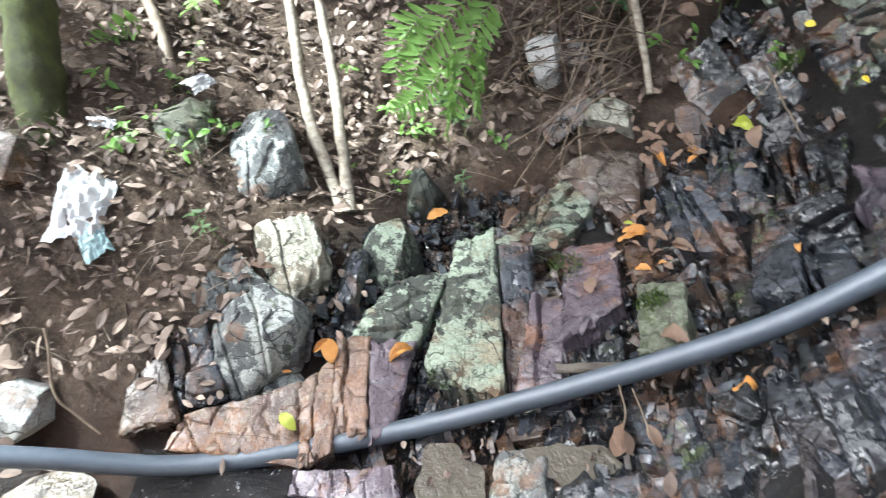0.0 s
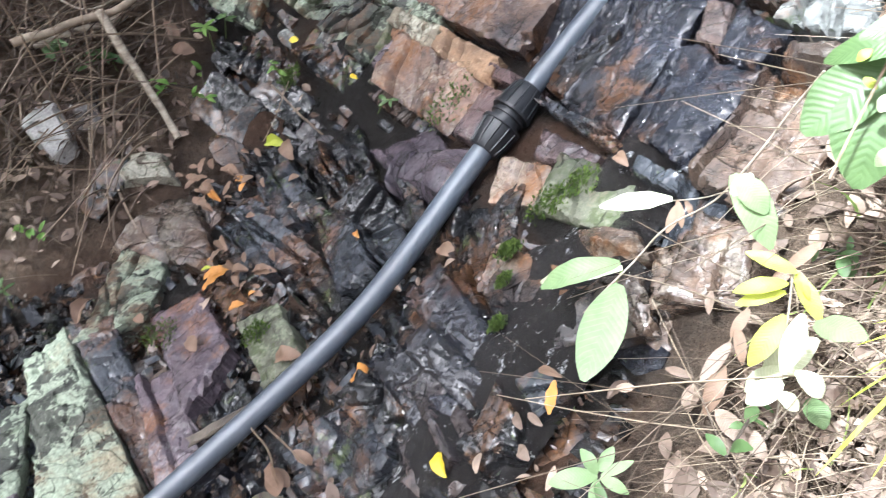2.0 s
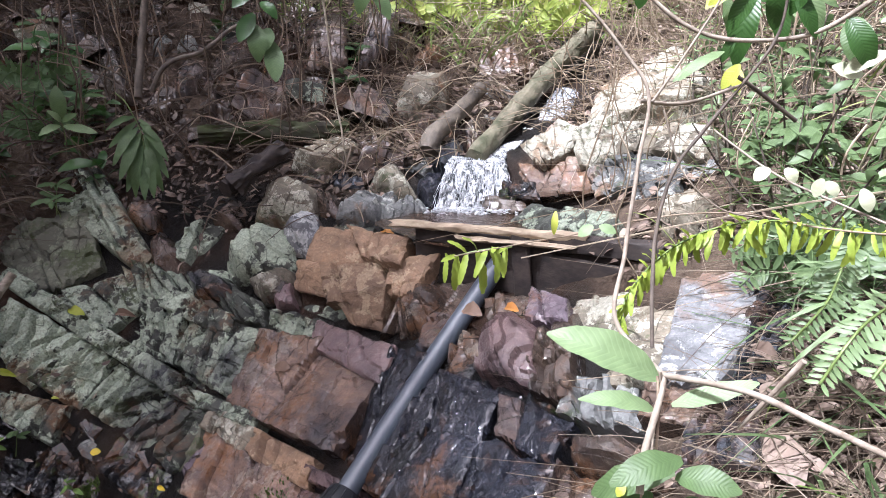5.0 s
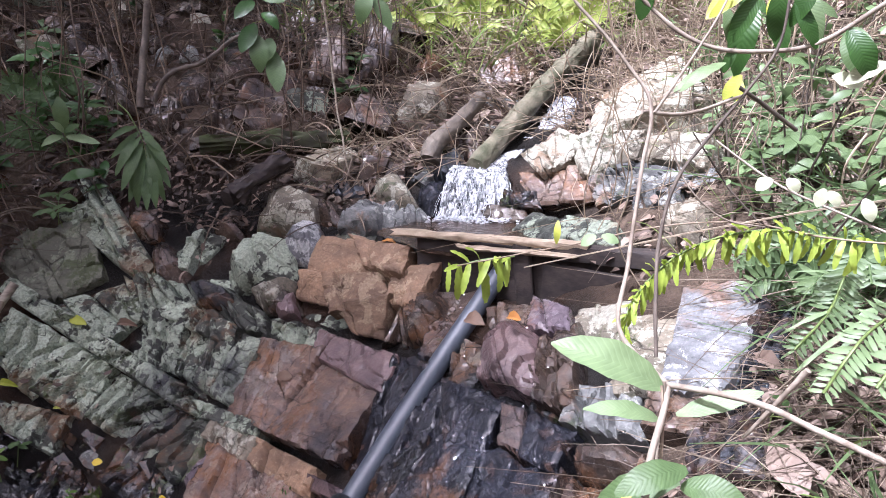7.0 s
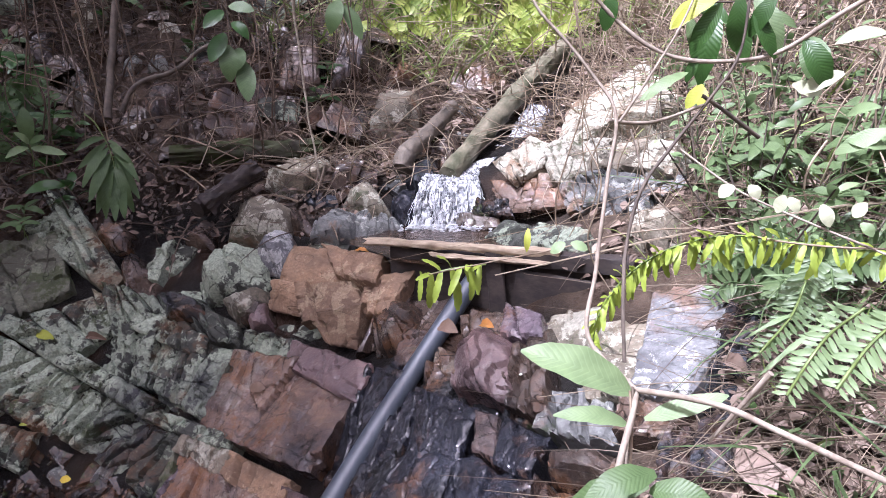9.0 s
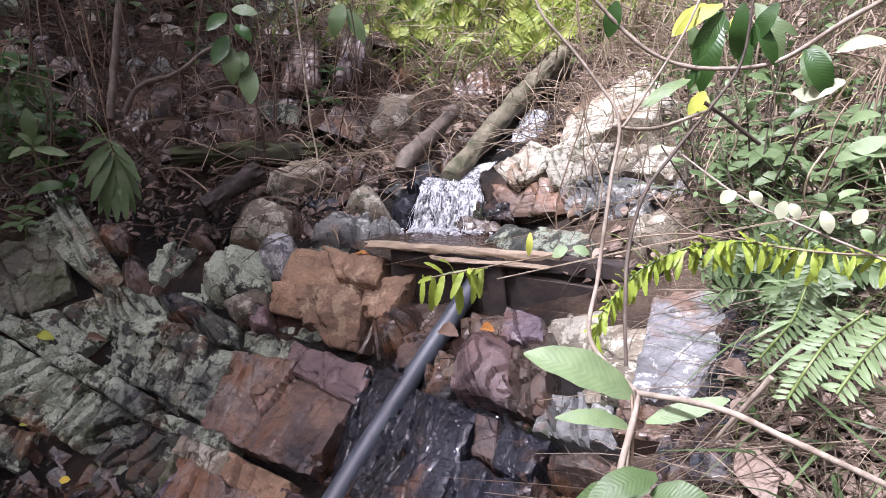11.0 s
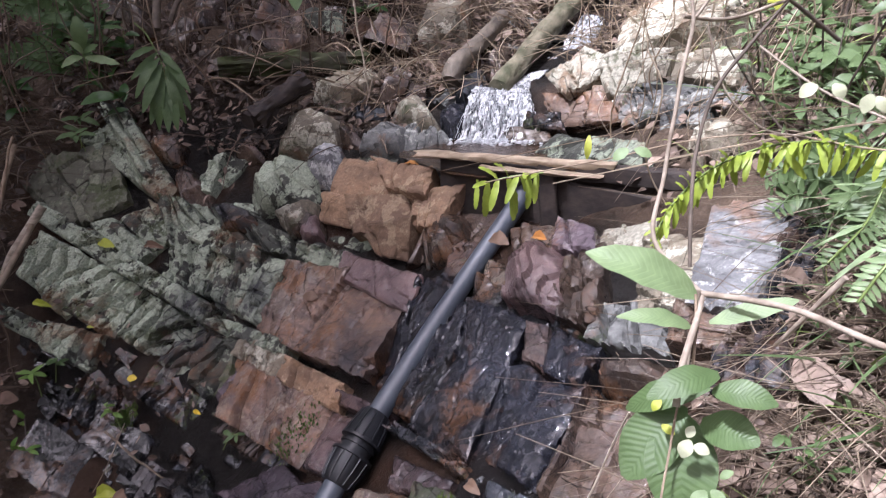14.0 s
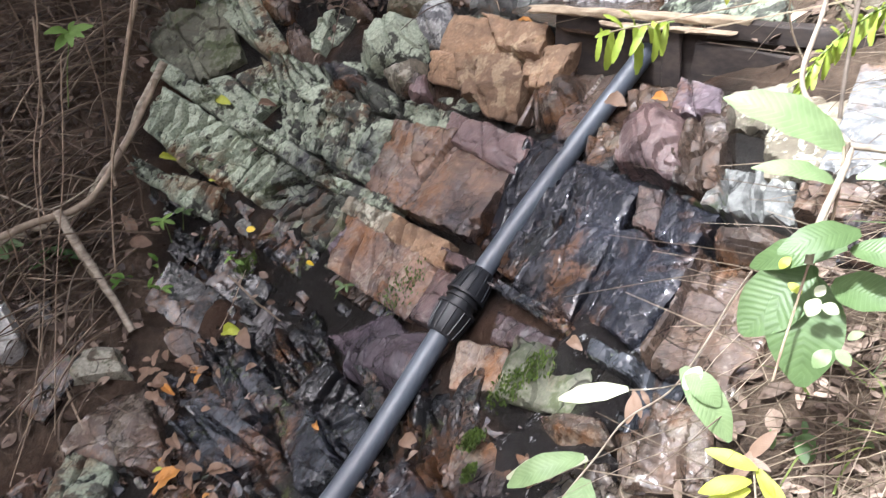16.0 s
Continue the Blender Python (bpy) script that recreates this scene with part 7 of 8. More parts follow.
plant("branch", "pale dead branch leaning against the rock face", "branch", -2.36, 1.93, 0.68)
stem([(-2.355, 1.934, 0.680), (-2.242, 2.064, 0.708), (-2.131, 2.170, 0.721), (-2.041, 2.315, 0.861), (-1.985, 2.381, 0.926), (-1.915, 2.495, 1.101), (-1.826, 2.597, 1.251)], .012, .019, "bark")

plant("pole", "split weathered pole leaning on the bank", "pole", -1.70, 1.81, 0.45)
stem([(-2.009, 1.968, 0.854), (-1.867, 1.899, 0.656), (-1.698, 1.811, 0.446)], .019, .015, "bark")

plant("branch", "thin pale branch lying on the bank", "branch", -2.12, 2.06, 0.80)
stem([(-2.271, 1.998, 0.892), (-2.125, 2.061, 0.804), (-1.941, 2.248, 0.909)], .008, .005, "bark")

plant("twig", "thin bare upright twig on the bank", "branch", -1.90, 2.19, 0.86)
stem([(-1.928, 2.649, 1.496), (-1.959, 2.463, 1.195), (-1.951, 2.270, 0.924), (-1.901, 2.188, 0.864)], 0.0119, 0.0080, "straw")

plant("twig", "thin bare upright twig on the bank", "branch", -2.07, 1.96, 0.74)
stem([(-2.260, 2.445, 1.467), (-2.209, 2.272, 1.130), (-2.163, 2.086, 0.894), (-2.070, 1.961, 0.741)], 0.0102, 0.0064, "straw")

plant("seedling", "bright green seedling with broad pointed leaves", "plant", -1.97, 2.15, 1.21)
stem([(-1.967, 2.147, 1.206), (-1.947, 2.179, 1.347), (-1.919, 2.202, 1.465)], .004, .003, "green")
leaf((-1.919, 2.203, 1.468), (-1.947, 2.116, 1.484), .35, (0.48, -0.58, 0.66), "bright")
leaf((-1.919, 2.203, 1.468), (-1.925, 2.119, 1.425), .35, (0.48, -0.58, 0.66), "bright")
leaf((-1.919, 2.203, 1.468), (-1.871, 2.141, 1.433), .35, (0.48, -0.58, 0.66), "bright")
leaf((-1.919, 2.203, 1.468), (-1.849, 2.191, 1.456), .38, (0.48, -0.58, 0.66), "bright")
leaf((-1.918, 2.204, 1.472), (-1.835, 2.236, 1.486), .35, (0.48, -0.58, 0.66), "bright")
leaf((-1.918, 2.204, 1.472), (-1.901, 2.227, 1.503), .4, (0.48, -0.58, 0.66), "bright")

plant("stick", "weathered pale stick lying on wet rock", "stick", -1.11, 1.87, 0.52)
stem([(-1.289, 1.875, 0.697), (-1.238, 1.875, 0.643), (-1.184, 1.872, 0.586), (-1.163, 1.877, 0.567), (-1.110, 1.874, 0.516)], .008, .006, "driftwood")

plant("stick", "thin dry twig lying on wet rock", "stick", -1.51, 1.80, 0.29)
stem([(-1.267, 1.973, 0.662), (-1.331, 1.927, 0.526), (-1.401, 1.872, 0.397), (-1.506, 1.802, 0.294)], .004, .003, "driftwood")

plant("stick", "forked pale stick lying on leaf litter", "stick", -1.67, -0.44, 0.35)
stem([(-1.854, -0.422, 0.627), (-1.795, -0.461, 0.543), (-1.744, -0.482, 0.470), (-1.709, -0.464, 0.411), (-1.667, -0.443, 0.346)], .009, .006, "straw")

plant("trunk", "slim dark tree trunk on the shaded bank", "tree", -1.54, 3.25, 1.91)
stem([(-1.545, 3.246, 1.912), (-1.559, 3.356, 2.140), (-1.544, 3.454, 2.451), (-1.544, 3.537, 2.663)], .022, .018, "darktwig")

plant("branch", "dead branch lying across the dark bank", "branch", -1.45, 3.18, 1.94)
stem([(-1.452, 3.181, 1.941), (-1.398, 3.236, 2.064), (-1.270, 3.315, 2.114), (-1.154, 3.382, 2.205), (-1.033, 3.443, 2.297)], .014, .010, "darktwig")

plant("mossy_trunk", "thick tree trunk covered in green moss", "tree", -2.81, -0.24, 0.58)
stem([(-2.809, -0.236, 0.576), (-2.904, -0.177, 0.693), (-3.011, -0.096, 0.866), (-3.105, -0.009, 1.049), (-3.173, 0.050, 1.180)], .11, .10, "mossbark")

plant("trunk", "grey leaning sapling trunk", "tree", -3.11, 0.37, 0.63)
stem([(-3.106, 0.371, 0.629), (-3.212, 0.407, 0.723), (-3.322, 0.430, 0.834), (-3.426, 0.454, 0.947)], .03, .025, "driftwood")

plant("climber", "climbing plant with hanging dark green leaves", "plant", 0.60, 1.60, 2.26)
stem([(0.765, 1.563, 2.282), (0.670, 1.590, 2.262), (0.596, 1.602, 2.257), (0.518, 1.611, 2.264)], .004, .003, "darktwig")
leaf((0.590, 1.587, 2.252), (0.563, 1.561, 2.080), .34, (-0.30, -0.81, 0.50), "deep")
leaf((0.639, 1.589, 2.261), (0.660, 1.566, 2.121), .3, (-0.32, -0.80, 0.50), "deep")
leaf((0.673, 1.574, 2.267), (0.714, 1.520, 2.151), .34, (-0.34, -0.80, 0.50), "fern")
leaf((0.621, 1.578, 2.214), (0.559, 1.640, 2.261), .4, (-0.31, -0.80, 0.52), "deep")
leaf((0.572, 1.592, 2.268), (0.493, 1.572, 2.199), .42, (-0.29, -0.82, 0.50), "lemon")
leaf((0.635, 1.575, 2.183), (0.634, 1.592, 2.246), .4, (-0.32, -0.79, 0.53), "lemon")
leaf((0.561, 1.562, 2.083), (0.567, 1.537, 2.028), .5, (-0.28, -0.78, 0.56), "lemon")
leaf((0.531, 1.594, 2.107), (0.434, 1.560, 2.049), .2, (-0.26, -0.79, 0.55), "light")
leaf((0.771, 1.513, 2.180), (0.773, 1.469, 2.081), .55, (-0.39, -0.76, 0.53), "mid")
leaf((0.886, 1.448, 2.185), (0.792, 1.457, 2.170), .3, (-0.44, -0.73, 0.53), "light")
leaf((0.846, 1.472, 2.020), (0.875, 1.409, 2.041), .4, (-0.41, -0.71, 0.58), "light")
leaf((0.881, 1.402, 1.976), (0.793, 1.404, 1.947), .34, (-0.43, -0.68, 0.60), "light")
leaf((0.801, 1.499, 2.066), (0.740, 1.508, 2.083), .6, (-0.39, -0.73, 0.57), "pale")
leaf((0.807, 1.496, 2.106), (0.754, 1.501, 2.118), .5, (-0.40, -0.73, 0.55), "pale")
leaf((0.681, 1.552, 2.235), (0.744, 1.525, 2.199), .3, (-0.35, -0.79, 0.51), "fern")
leaf((0.550, 1.625, 2.229), (0.571, 1.601, 2.131), .3, (-0.28, -0.81, 0.51), "fern")

plant("stick", "bare straight white stick caught in the bank", "stick", 0.55, 1.27, 1.38)
stem([(0.549, 1.269, 1.377), (0.592, 1.261, 1.456), (0.636, 1.248, 1.536)], .010, .008, "bark")

plant("dry_flower", "withered brown flower stalk hanging under the pipe", "plant", -0.72, 0.64, 0.40)
stem([(-0.783, 0.684, 0.509), (-0.745, 0.669, 0.453), (-0.724, 0.641, 0.400)], .004, .004, "straw")
leaf((-0.729, 0.647, 0.406), (-0.703, 0.598, 0.372), .7, (0.21, -0.26, 0.94), "dead")
leaf((-0.729, 0.647, 0.406), (-0.681, 0.627, 0.378), .6, (0.21, -0.26, 0.94), "dead")
stem([(-0.756, 0.701, 0.507), (-0.689, 0.686, 0.441), (-0.619, 0.668, 0.378)], .004, .004, "straw")
leaf((-0.697, 0.698, 0.420), (-0.641, 0.689, 0.396), .5, (0.20, -0.28, 0.94), "dead")

plant("climber", "leafy dark green climber hanging over the shaded bank", "plant", -0.83, 2.99, 2.16)
stem([(-0.912, 3.047, 2.454), (-0.882, 3.019, 2.273), (-0.833, 2.985, 2.159)], .004, .003, "darktwig")
stem([(-0.912, 3.047, 2.454), (-0.921, 3.008, 2.272), (-0.896, 2.966, 2.181)], .003, .002, "darktwig")
leaf((-0.893, 2.964, 2.270), (-0.942, 2.900, 2.157), .5, (0.25, -0.82, 0.52), "deep")
leaf((-0.889, 2.967, 2.226), (-0.872, 2.922, 2.077), .5, (0.24, -0.81, 0.53), "mid")
leaf((-0.840, 2.982, 2.215), (-0.844, 2.931, 2.124), .6, (0.23, -0.81, 0.53), "mid")
leaf((-0.829, 2.987, 2.159), (-0.800, 2.910, 2.000), .45, (0.22, -0.81, 0.54), "mid")
leaf((-0.864, 2.969, 2.314), (-0.792, 2.942, 2.247), .5, (0.24, -0.82, 0.51), "deep")
leaf((-0.892, 2.958, 2.357), (-0.955, 2.890, 2.287), .5, (0.25, -0.83, 0.51), "deep")
leaf((-0.869, 2.963, 2.379), (-0.762, 2.942, 2.356), .5, (0.24, -0.83, 0.50), "mid")
leaf((-0.462, 3.251, 2.430), (-0.498, 3.206, 2.284), .5, (0.12, -0.86, 0.49), "mid")
leaf((-0.438, 3.256, 2.407), (-0.363, 3.226, 2.261), .4, (0.12, -0.86, 0.50), "mid")

plant("broad_herb", "pale-leaved herb on the shaded bank", "plant", -1.52, 2.57, 1.79)
stem([(-1.518, 2.568, 1.786), (-1.510, 2.550, 1.840), (-1.503, 2.528, 1.873)], .004, .003, "green")
leaf((-1.505, 2.525, 1.849), (-1.550, 2.458, 1.819), .35, (0.41, -0.69, 0.60), "light")
leaf((-1.497, 2.529, 1.848), (-1.385, 2.555, 1.821), .3, (0.41, -0.69, 0.60), "light")
leaf((-1.503, 2.528, 1.873), (-1.509, 2.533, 1.993), .45, (0.41, -0.69, 0.60), "mid")
leaf((-1.501, 2.529, 1.863), (-1.523, 2.484, 1.907), .4, (0.41, -0.69, 0.60), "light")
leaf((-1.501, 2.529, 1.863), (-1.441, 2.531, 1.893), .4, (0.41, -0.69, 0.60), "mid")

plant("grass_tuft", "tuft of long yellow-green grass blades", "grass", 0.39, 0.67, 1.23)
leaf((0.394, 0.673, 1.228), (0.275, 0.526, 1.079), .026, (-0.26, -0.43, 0.87), "lemon")
leaf((0.397, 0.645, 1.203), (0.334, 0.523, 1.101), .026, (-0.26, -0.41, 0.88), "lemon")
leaf((0.391, 0.695, 1.248), (0.313, 0.691, 1.172), .03, (-0.26, -0.44, 0.86), "lemon")
leaf((0.392, 0.684, 1.238), (0.320, 0.648, 1.164), .026, (-0.26, -0.43, 0.86), "gold")
leaf((0.390, 0.625, 1.209), (0.359, 0.511, 1.131), .026, (-0.26, -0.40, 0.88), "lemon")
leaf((0.395, 0.704, 1.261), (0.329, 0.718, 1.192), .026, (-0.26, -0.45, 0.85), "gold")
leaf((0.400, 0.672, 1.230), (0.297, 0.613, 1.126), .022, (-0.26, -0.43, 0.87), "gold")

plant("dry_plant", "withered brown curled leaves on a dry stem", "plant", 0.16, 0.69, 0.91)
stem([(0.156, 0.694, 0.913), (0.175, 0.754, 0.984), (0.191, 0.815, 1.066), (0.237, 0.854, 1.145)], .003, .002, "straw")
leaf((0.173, 0.740, 1.016), (0.156, 0.673, 0.960), .35, (-0.11, -0.41, 0.91), "dead")
leaf((0.177, 0.768, 1.042), (0.140, 0.711, 0.998), .3, (-0.12, -0.42, 0.90), "husk")
leaf((0.182, 0.789, 1.063), (0.198, 0.734, 1.031), .3, (-0.12, -0.43, 0.89), "dead")
leaf((0.196, 0.810, 1.086), (0.176, 0.775, 1.048), .35, (-0.13, -0.45, 0.89), "dead")
leaf((0.237, 0.854, 1.145), (0.276, 0.873, 1.199), .3, (-0.15, -0.48, 0.87), "dead")
leaf((0.237, 0.854, 1.145), (0.269, 0.832, 1.148), .35, (-0.15, -0.48, 0.87), "husk")
leaf((0.217, 0.829, 1.112), (0.251, 0.865, 1.163), .3, (-0.14, -0.46, 0.88), "dead")
leaf((0.167, 0.664, 0.994), (0.208, 0.612, 0.992), .5, (-0.11, -0.37, 0.92), "husk")
leaf((0.202, 0.644, 0.988), (0.241, 0.593, 0.988), .5, (-0.13, -0.36, 0.92), "husk")
leaf((0.285, 0.671, 1.060), (0.303, 0.623, 1.056), .7, (-0.18, -0.39, 0.91), "fern")
leaf((0.217, 0.683, 1.074), (0.273, 0.713, 1.148), .5, (-0.14, -0.40, 0.91), "pale")
leaf((0.197, 0.663, 1.051), (0.234, 0.683, 1.106), .5, (-0.13, -0.39, 0.91), "pale")

# fallen leaves
fallen_leaf(-1.470, 0.425, 0.180, 0.084, 78, "orange")
fallen_leaf(-1.474, 0.012, 0.184, 0.073, 7, "lemon")
fallen_leaf(-1.968, 0.924, 0.166, 0.091, 83, "orange")
fallen_leaf(-1.635, 0.228, 0.224, 0.072, 104, "orange")
fallen_leaf(-0.565, 0.877, 0.525, 0.088, -37, "orange")
fallen_leaf(-1.292, 1.307, 0.292, 0.101, 22, "orange")
fallen_leaf(-1.727, 1.119, 0.177, 0.110, 97, "dead")
fallen_leaf(-1.084, 1.293, 0.366, 0.095, 4, "dead")
fallen_leaf(-0.849, 0.979, 0.386, 0.100, 9, "dead")
fallen_leaf(-0.711, 0.623, 0.422, 0.088, -40, "dead")
fallen_leaf(-2.018, 0.218, 0.318, 0.082, 54, "dead")
fallen_leaf(-1.503, 1.121, 0.205, 0.058, -30, "dead")
fallen_leaf(-1.614, 0.089, 0.226, 0.030, 56, "orange")
fallen_leaf(-0.291, 0.644, 0.638, 0.061, -62, "yellow")
fallen_leaf(-0.449, 1.189, 0.708, 0.059, -27, "dead")
fallen_leaf(-0.575, 0.897, 0.525, 0.088, -34, "orange")
fallen_leaf(-1.467, 0.422, 0.180, 0.090, 93, "orange")
fallen_leaf(-1.605, 0.239, 0.216, 0.095, -23, "orange")
fallen_leaf(-1.207, 1.779, 0.496, 0.107, -56, "dead")
fallen_leaf(-1.272, 1.810, 0.487, 0.087, -8, "lemon")
fallen_leaf(-0.774, 1.368, 0.540, 0.038, -54, "orange")
fallen_leaf(-0.106, 0.744, 0.888, 0.055, -14, "dead")
fallen_leaf(-0.094, 0.688, 0.894, 0.064, 81, "orange")
fallen_leaf(-1.235, 1.039, 0.256, 0.076, -42, "dead")
fallen_leaf(-1.324, 2.159, 0.729, 0.046, -5, "yellow")
fallen_leaf(-1.005, 1.975, 0.715, 0.042, -32, "yellow")
fallen_leaf(-1.818, 2.451, 0.880, 0.090, -14, "lemon")
fallen_leaf(-1.208, 1.777, 0.495, 0.099, -59, "dead")
fallen_leaf(-1.285, 1.817, 0.486, 0.088, 1, "lemon")
fallen_leaf(-0.439, 1.198, 0.718, 0.060, -23, "dead")
fallen_leaf(-1.277, 1.290, 0.293, 0.122, 48, "orange")
fallen_leaf(-1.344, 1.329, 0.281, 0.042, 16, "lemon")
fallen_leaf(-1.101, 1.302, 0.362, 0.085, 11, "dead")
fallen_leaf(-0.630, 2.164, 1.074, 0.068, -23, "dead")
fallen_leaf(-0.045, 1.250, 1.034, 0.053, -54, "dead")
fallen_leaf(0.015, 1.906, 1.381, 0.083, -48, "dead")
fallen_leaf(0.121, 1.800, 1.431, 0.053, -43, "orange")
fallen_leaf(-1.574, 2.358, 0.832, 0.035, -8, "lemon")
fallen_leaf(-1.840, 2.164, 0.619, 0.103, -4, "dead")
fallen_leaf(-1.916, 2.225, 0.674, 0.105, -38, "dead")
fallen_leaf(0.584, 1.149, 1.392, 0.120, -93, "husk")
fallen_leaf(0.630, 1.388, 1.491, 0.067, -62, "husk")
fallen_leaf(0.622, 1.140, 1.387, 0.085, -46, "husk")
fallen_leaf(-1.365, 2.557, 1.098, 0.100, -14, "dead")
fallen_leaf(-1.601, 2.617, 1.087, 0.095, -28, "lemon")
fallen_leaf(-0.299, 2.468, 1.476, 0.063, -27, "orange")
fallen_leaf(-1.415, 1.808, 0.433, 0.048, -21, "dead")
fallen_leaf(-1.399, 1.708, 0.388, 0.049, 24, "dead")
fallen_leaf(-1.195, 1.551, 0.399, 0.033, 108, "dead")
fallen_leaf(-1.267, 1.538, 0.366, 0.042, 2, "dead")
fallen_leaf(-1.545, 1.620, 0.310, 0.066, 154, "dead")
fallen_leaf(-1.677, 1.719, 0.328, 0.041, 9, "dead")
fallen_leaf(-1.566, 1.663, 0.323, 0.037, -15, "dead")
fallen_leaf(-1.531, 1.676, 0.336, 0.064, 109, "dead")
fallen_leaf(-1.443, 1.728, 0.383, 0.052, 149, "dead")
fallen_leaf(-1.507, 1.613, 0.317, 0.068, 126, "dead")
fallen_leaf(-1.272, 1.671, 0.416, 0.052, -65, "dead")
fallen_leaf(-1.468, 1.750, 0.386, 0.073, 10, "dead")
fallen_leaf(-1.360, 1.663, 0.381, 0.042, 70, "orange")
fallen_leaf(-1.106, 1.299, 0.359, 0.044, -71, "dead")
fallen_leaf(-1.345, 1.353, 0.286, 0.048, -26, "dead")
fallen_leaf(-1.332, 1.382, 0.297, 0.069, -114, "dead")
fallen_leaf(-1.350, 1.366, 0.287, 0.034, 163, "orange")
fallen_leaf(-1.248, 1.259, 0.296, 0.044, 175, "dead")
fallen_leaf(-1.192, 1.305, 0.327, 0.070, -169, "dead")
fallen_leaf(-1.086, 1.360, 0.384, 0.060, 123, "dead")
fallen_leaf(-1.182, 1.278, 0.324, 0.068, -69, "dead")
fallen_leaf(-1.207, 1.366, 0.337, 0.052, -57, "dead")
fallen_leaf(-1.248, 1.330, 0.313, 0.062, -25, "dead")
fallen_leaf(-1.097, 1.215, 0.341, 0.030, -144, "orange")
fallen_leaf(-1.576, 1.720, 0.345, 0.051, 180, "dead")
fallen_leaf(-1.533, 1.698, 0.345, 0.055, -170, "dead")
fallen_leaf(-1.524, 1.664, 0.333, 0.082, 171, "dead")
fallen_leaf(-1.611, 1.698, 0.329, 0.074, -120, "dead")
fallen_leaf(-1.136, 1.660, 0.468, 0.047, 20, "dead")
fallen_leaf(-1.384, 1.695, 0.386, 0.055, -176, "orange")
fallen_leaf(-1.410, 1.628, 0.350, 0.037, -177, "dead")
fallen_leaf(-1.391, 1.702, 0.387, 0.049, 130, "dead")
fallen_leaf(-1.355, 1.691, 0.394, 0.057, 32, "dead")
fallen_leaf(-1.353, 1.797, 0.448, 0.058, 136, "dead")
fallen_leaf(-1.547, 1.772, 0.377, 0.051, 108, "dead")
fallen_leaf(-1.606, 1.718, 0.339, 0.065, -9, "dead")
fallen_leaf(-1.329, 1.428, 0.310, 0.079, 141, "dead")
fallen_leaf(-1.149, 1.252, 0.330, 0.042, 67, "dead")
fallen_leaf(-1.071, 1.212, 0.351, 0.045, -12, "dead")
fallen_leaf(-1.135, 1.170, 0.316, 0.055, -155, "orange")
fallen_leaf(-1.098, 1.245, 0.348, 0.042, 169, "dead")
fallen_leaf(-1.479, 1.588, 0.314, 0.060, -25, "dead")
fallen_leaf(-1.613, 1.715, 0.336, 0.073, -13, "dead")
fallen_leaf(-1.436, 1.668, 0.358, 0.063, -101, "dead")
fallen_leaf(-1.443, 1.743, 0.390, 0.077, -28, "dead")
fallen_leaf(-1.593, 1.763, 0.363, 0.075, -89, "dead")
fallen_leaf(-1.632, 1.759, 0.354, 0.043, 3, "dead")
fallen_leaf(-1.472, 1.636, 0.334, 0.083, 149, "orange")

# ---- leaf litter, straw, roots and grass ----
def settle(x, y, up=0.0):
    return Vector((x, y, land(x, y) + up))


def scatter_leaves(name, label, count, where, size, kind, seed, curl=0.25, lift=0.012):
    rnd = random.Random(seed)
    pieces = []
    while len(pieces) < count:
        x, y, keep = where(rnd)
        if not keep:
            continue
        n = slope(x, y)
        a = Vector((rnd.gauss(0, 1), rnd.gauss(0, 1), 0))
        a = (a - n * a.dot(n)).normalized()
        a = (a + n * rnd.gauss(0, 0.22)).normalized()
        l = size[0] + (size[1] - size[0]) * rnd.random() ** 1.8
        p = settle(x, y, lift + rnd.uniform(0, 0.03))
        tilt = (n + Vector((rnd.gauss(0, .35), rnd.gauss(0, .35), 0))).normalized()
        pieces.append(blade(p - a * l / 2, p + a * l / 2, rnd.uniform(0.3, 0.62), tilt, rnd.uniform(-0.1, 0.22), rnd.uniform(-0.3, 0.9) * curl * 3, 4, 0.02, rnd.random() * 6))
    v, f = join(pieces)
    return tagged(new(name, mesh_of(name, v, f, LEAF[kind])), label, "leaves", kind="stuff")


def bank(rnd):
    x, y = rnd.uniform(-5.2, -0.2), rnd.uniform(-1.0, 6.0)
    return x, y, soil(x, y) > (0.75 if -2.4 < x and 0.7 < y < 2.6 else 0.35) and rnd.random() < (1.0 if x < -1.2 or y < 0.6 else 0.5)


def on_slab(x, y):
    """On the bare pale slab beside the dam."""
    return math.hypot(x - 0.58, y - 1.56) < 0.34


def right_bank(rnd):
    x, y = rnd.uniform(0.1, 3.2), rnd.uniform(-0.4, 5.5)
    return x, y, soil(x, y) > 0.4 and not on_slab(x, y)


def gully(rnd):
    x, y = rnd.uniform(-2.6, 0.3), rnd.uniform(-0.4, 2.9)
    return x, y, soil(x, y) < 0.5 and noise.noise(Vector((x * 2.4, y * 2.4, 9))) > 0.12 and not (x > -0.9 and y > 1.2)


def low_litter(rnd):
    x, y, keep = bank(rnd)
    return x, y, keep and y < 1.9


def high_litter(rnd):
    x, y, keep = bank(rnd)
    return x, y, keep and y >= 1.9


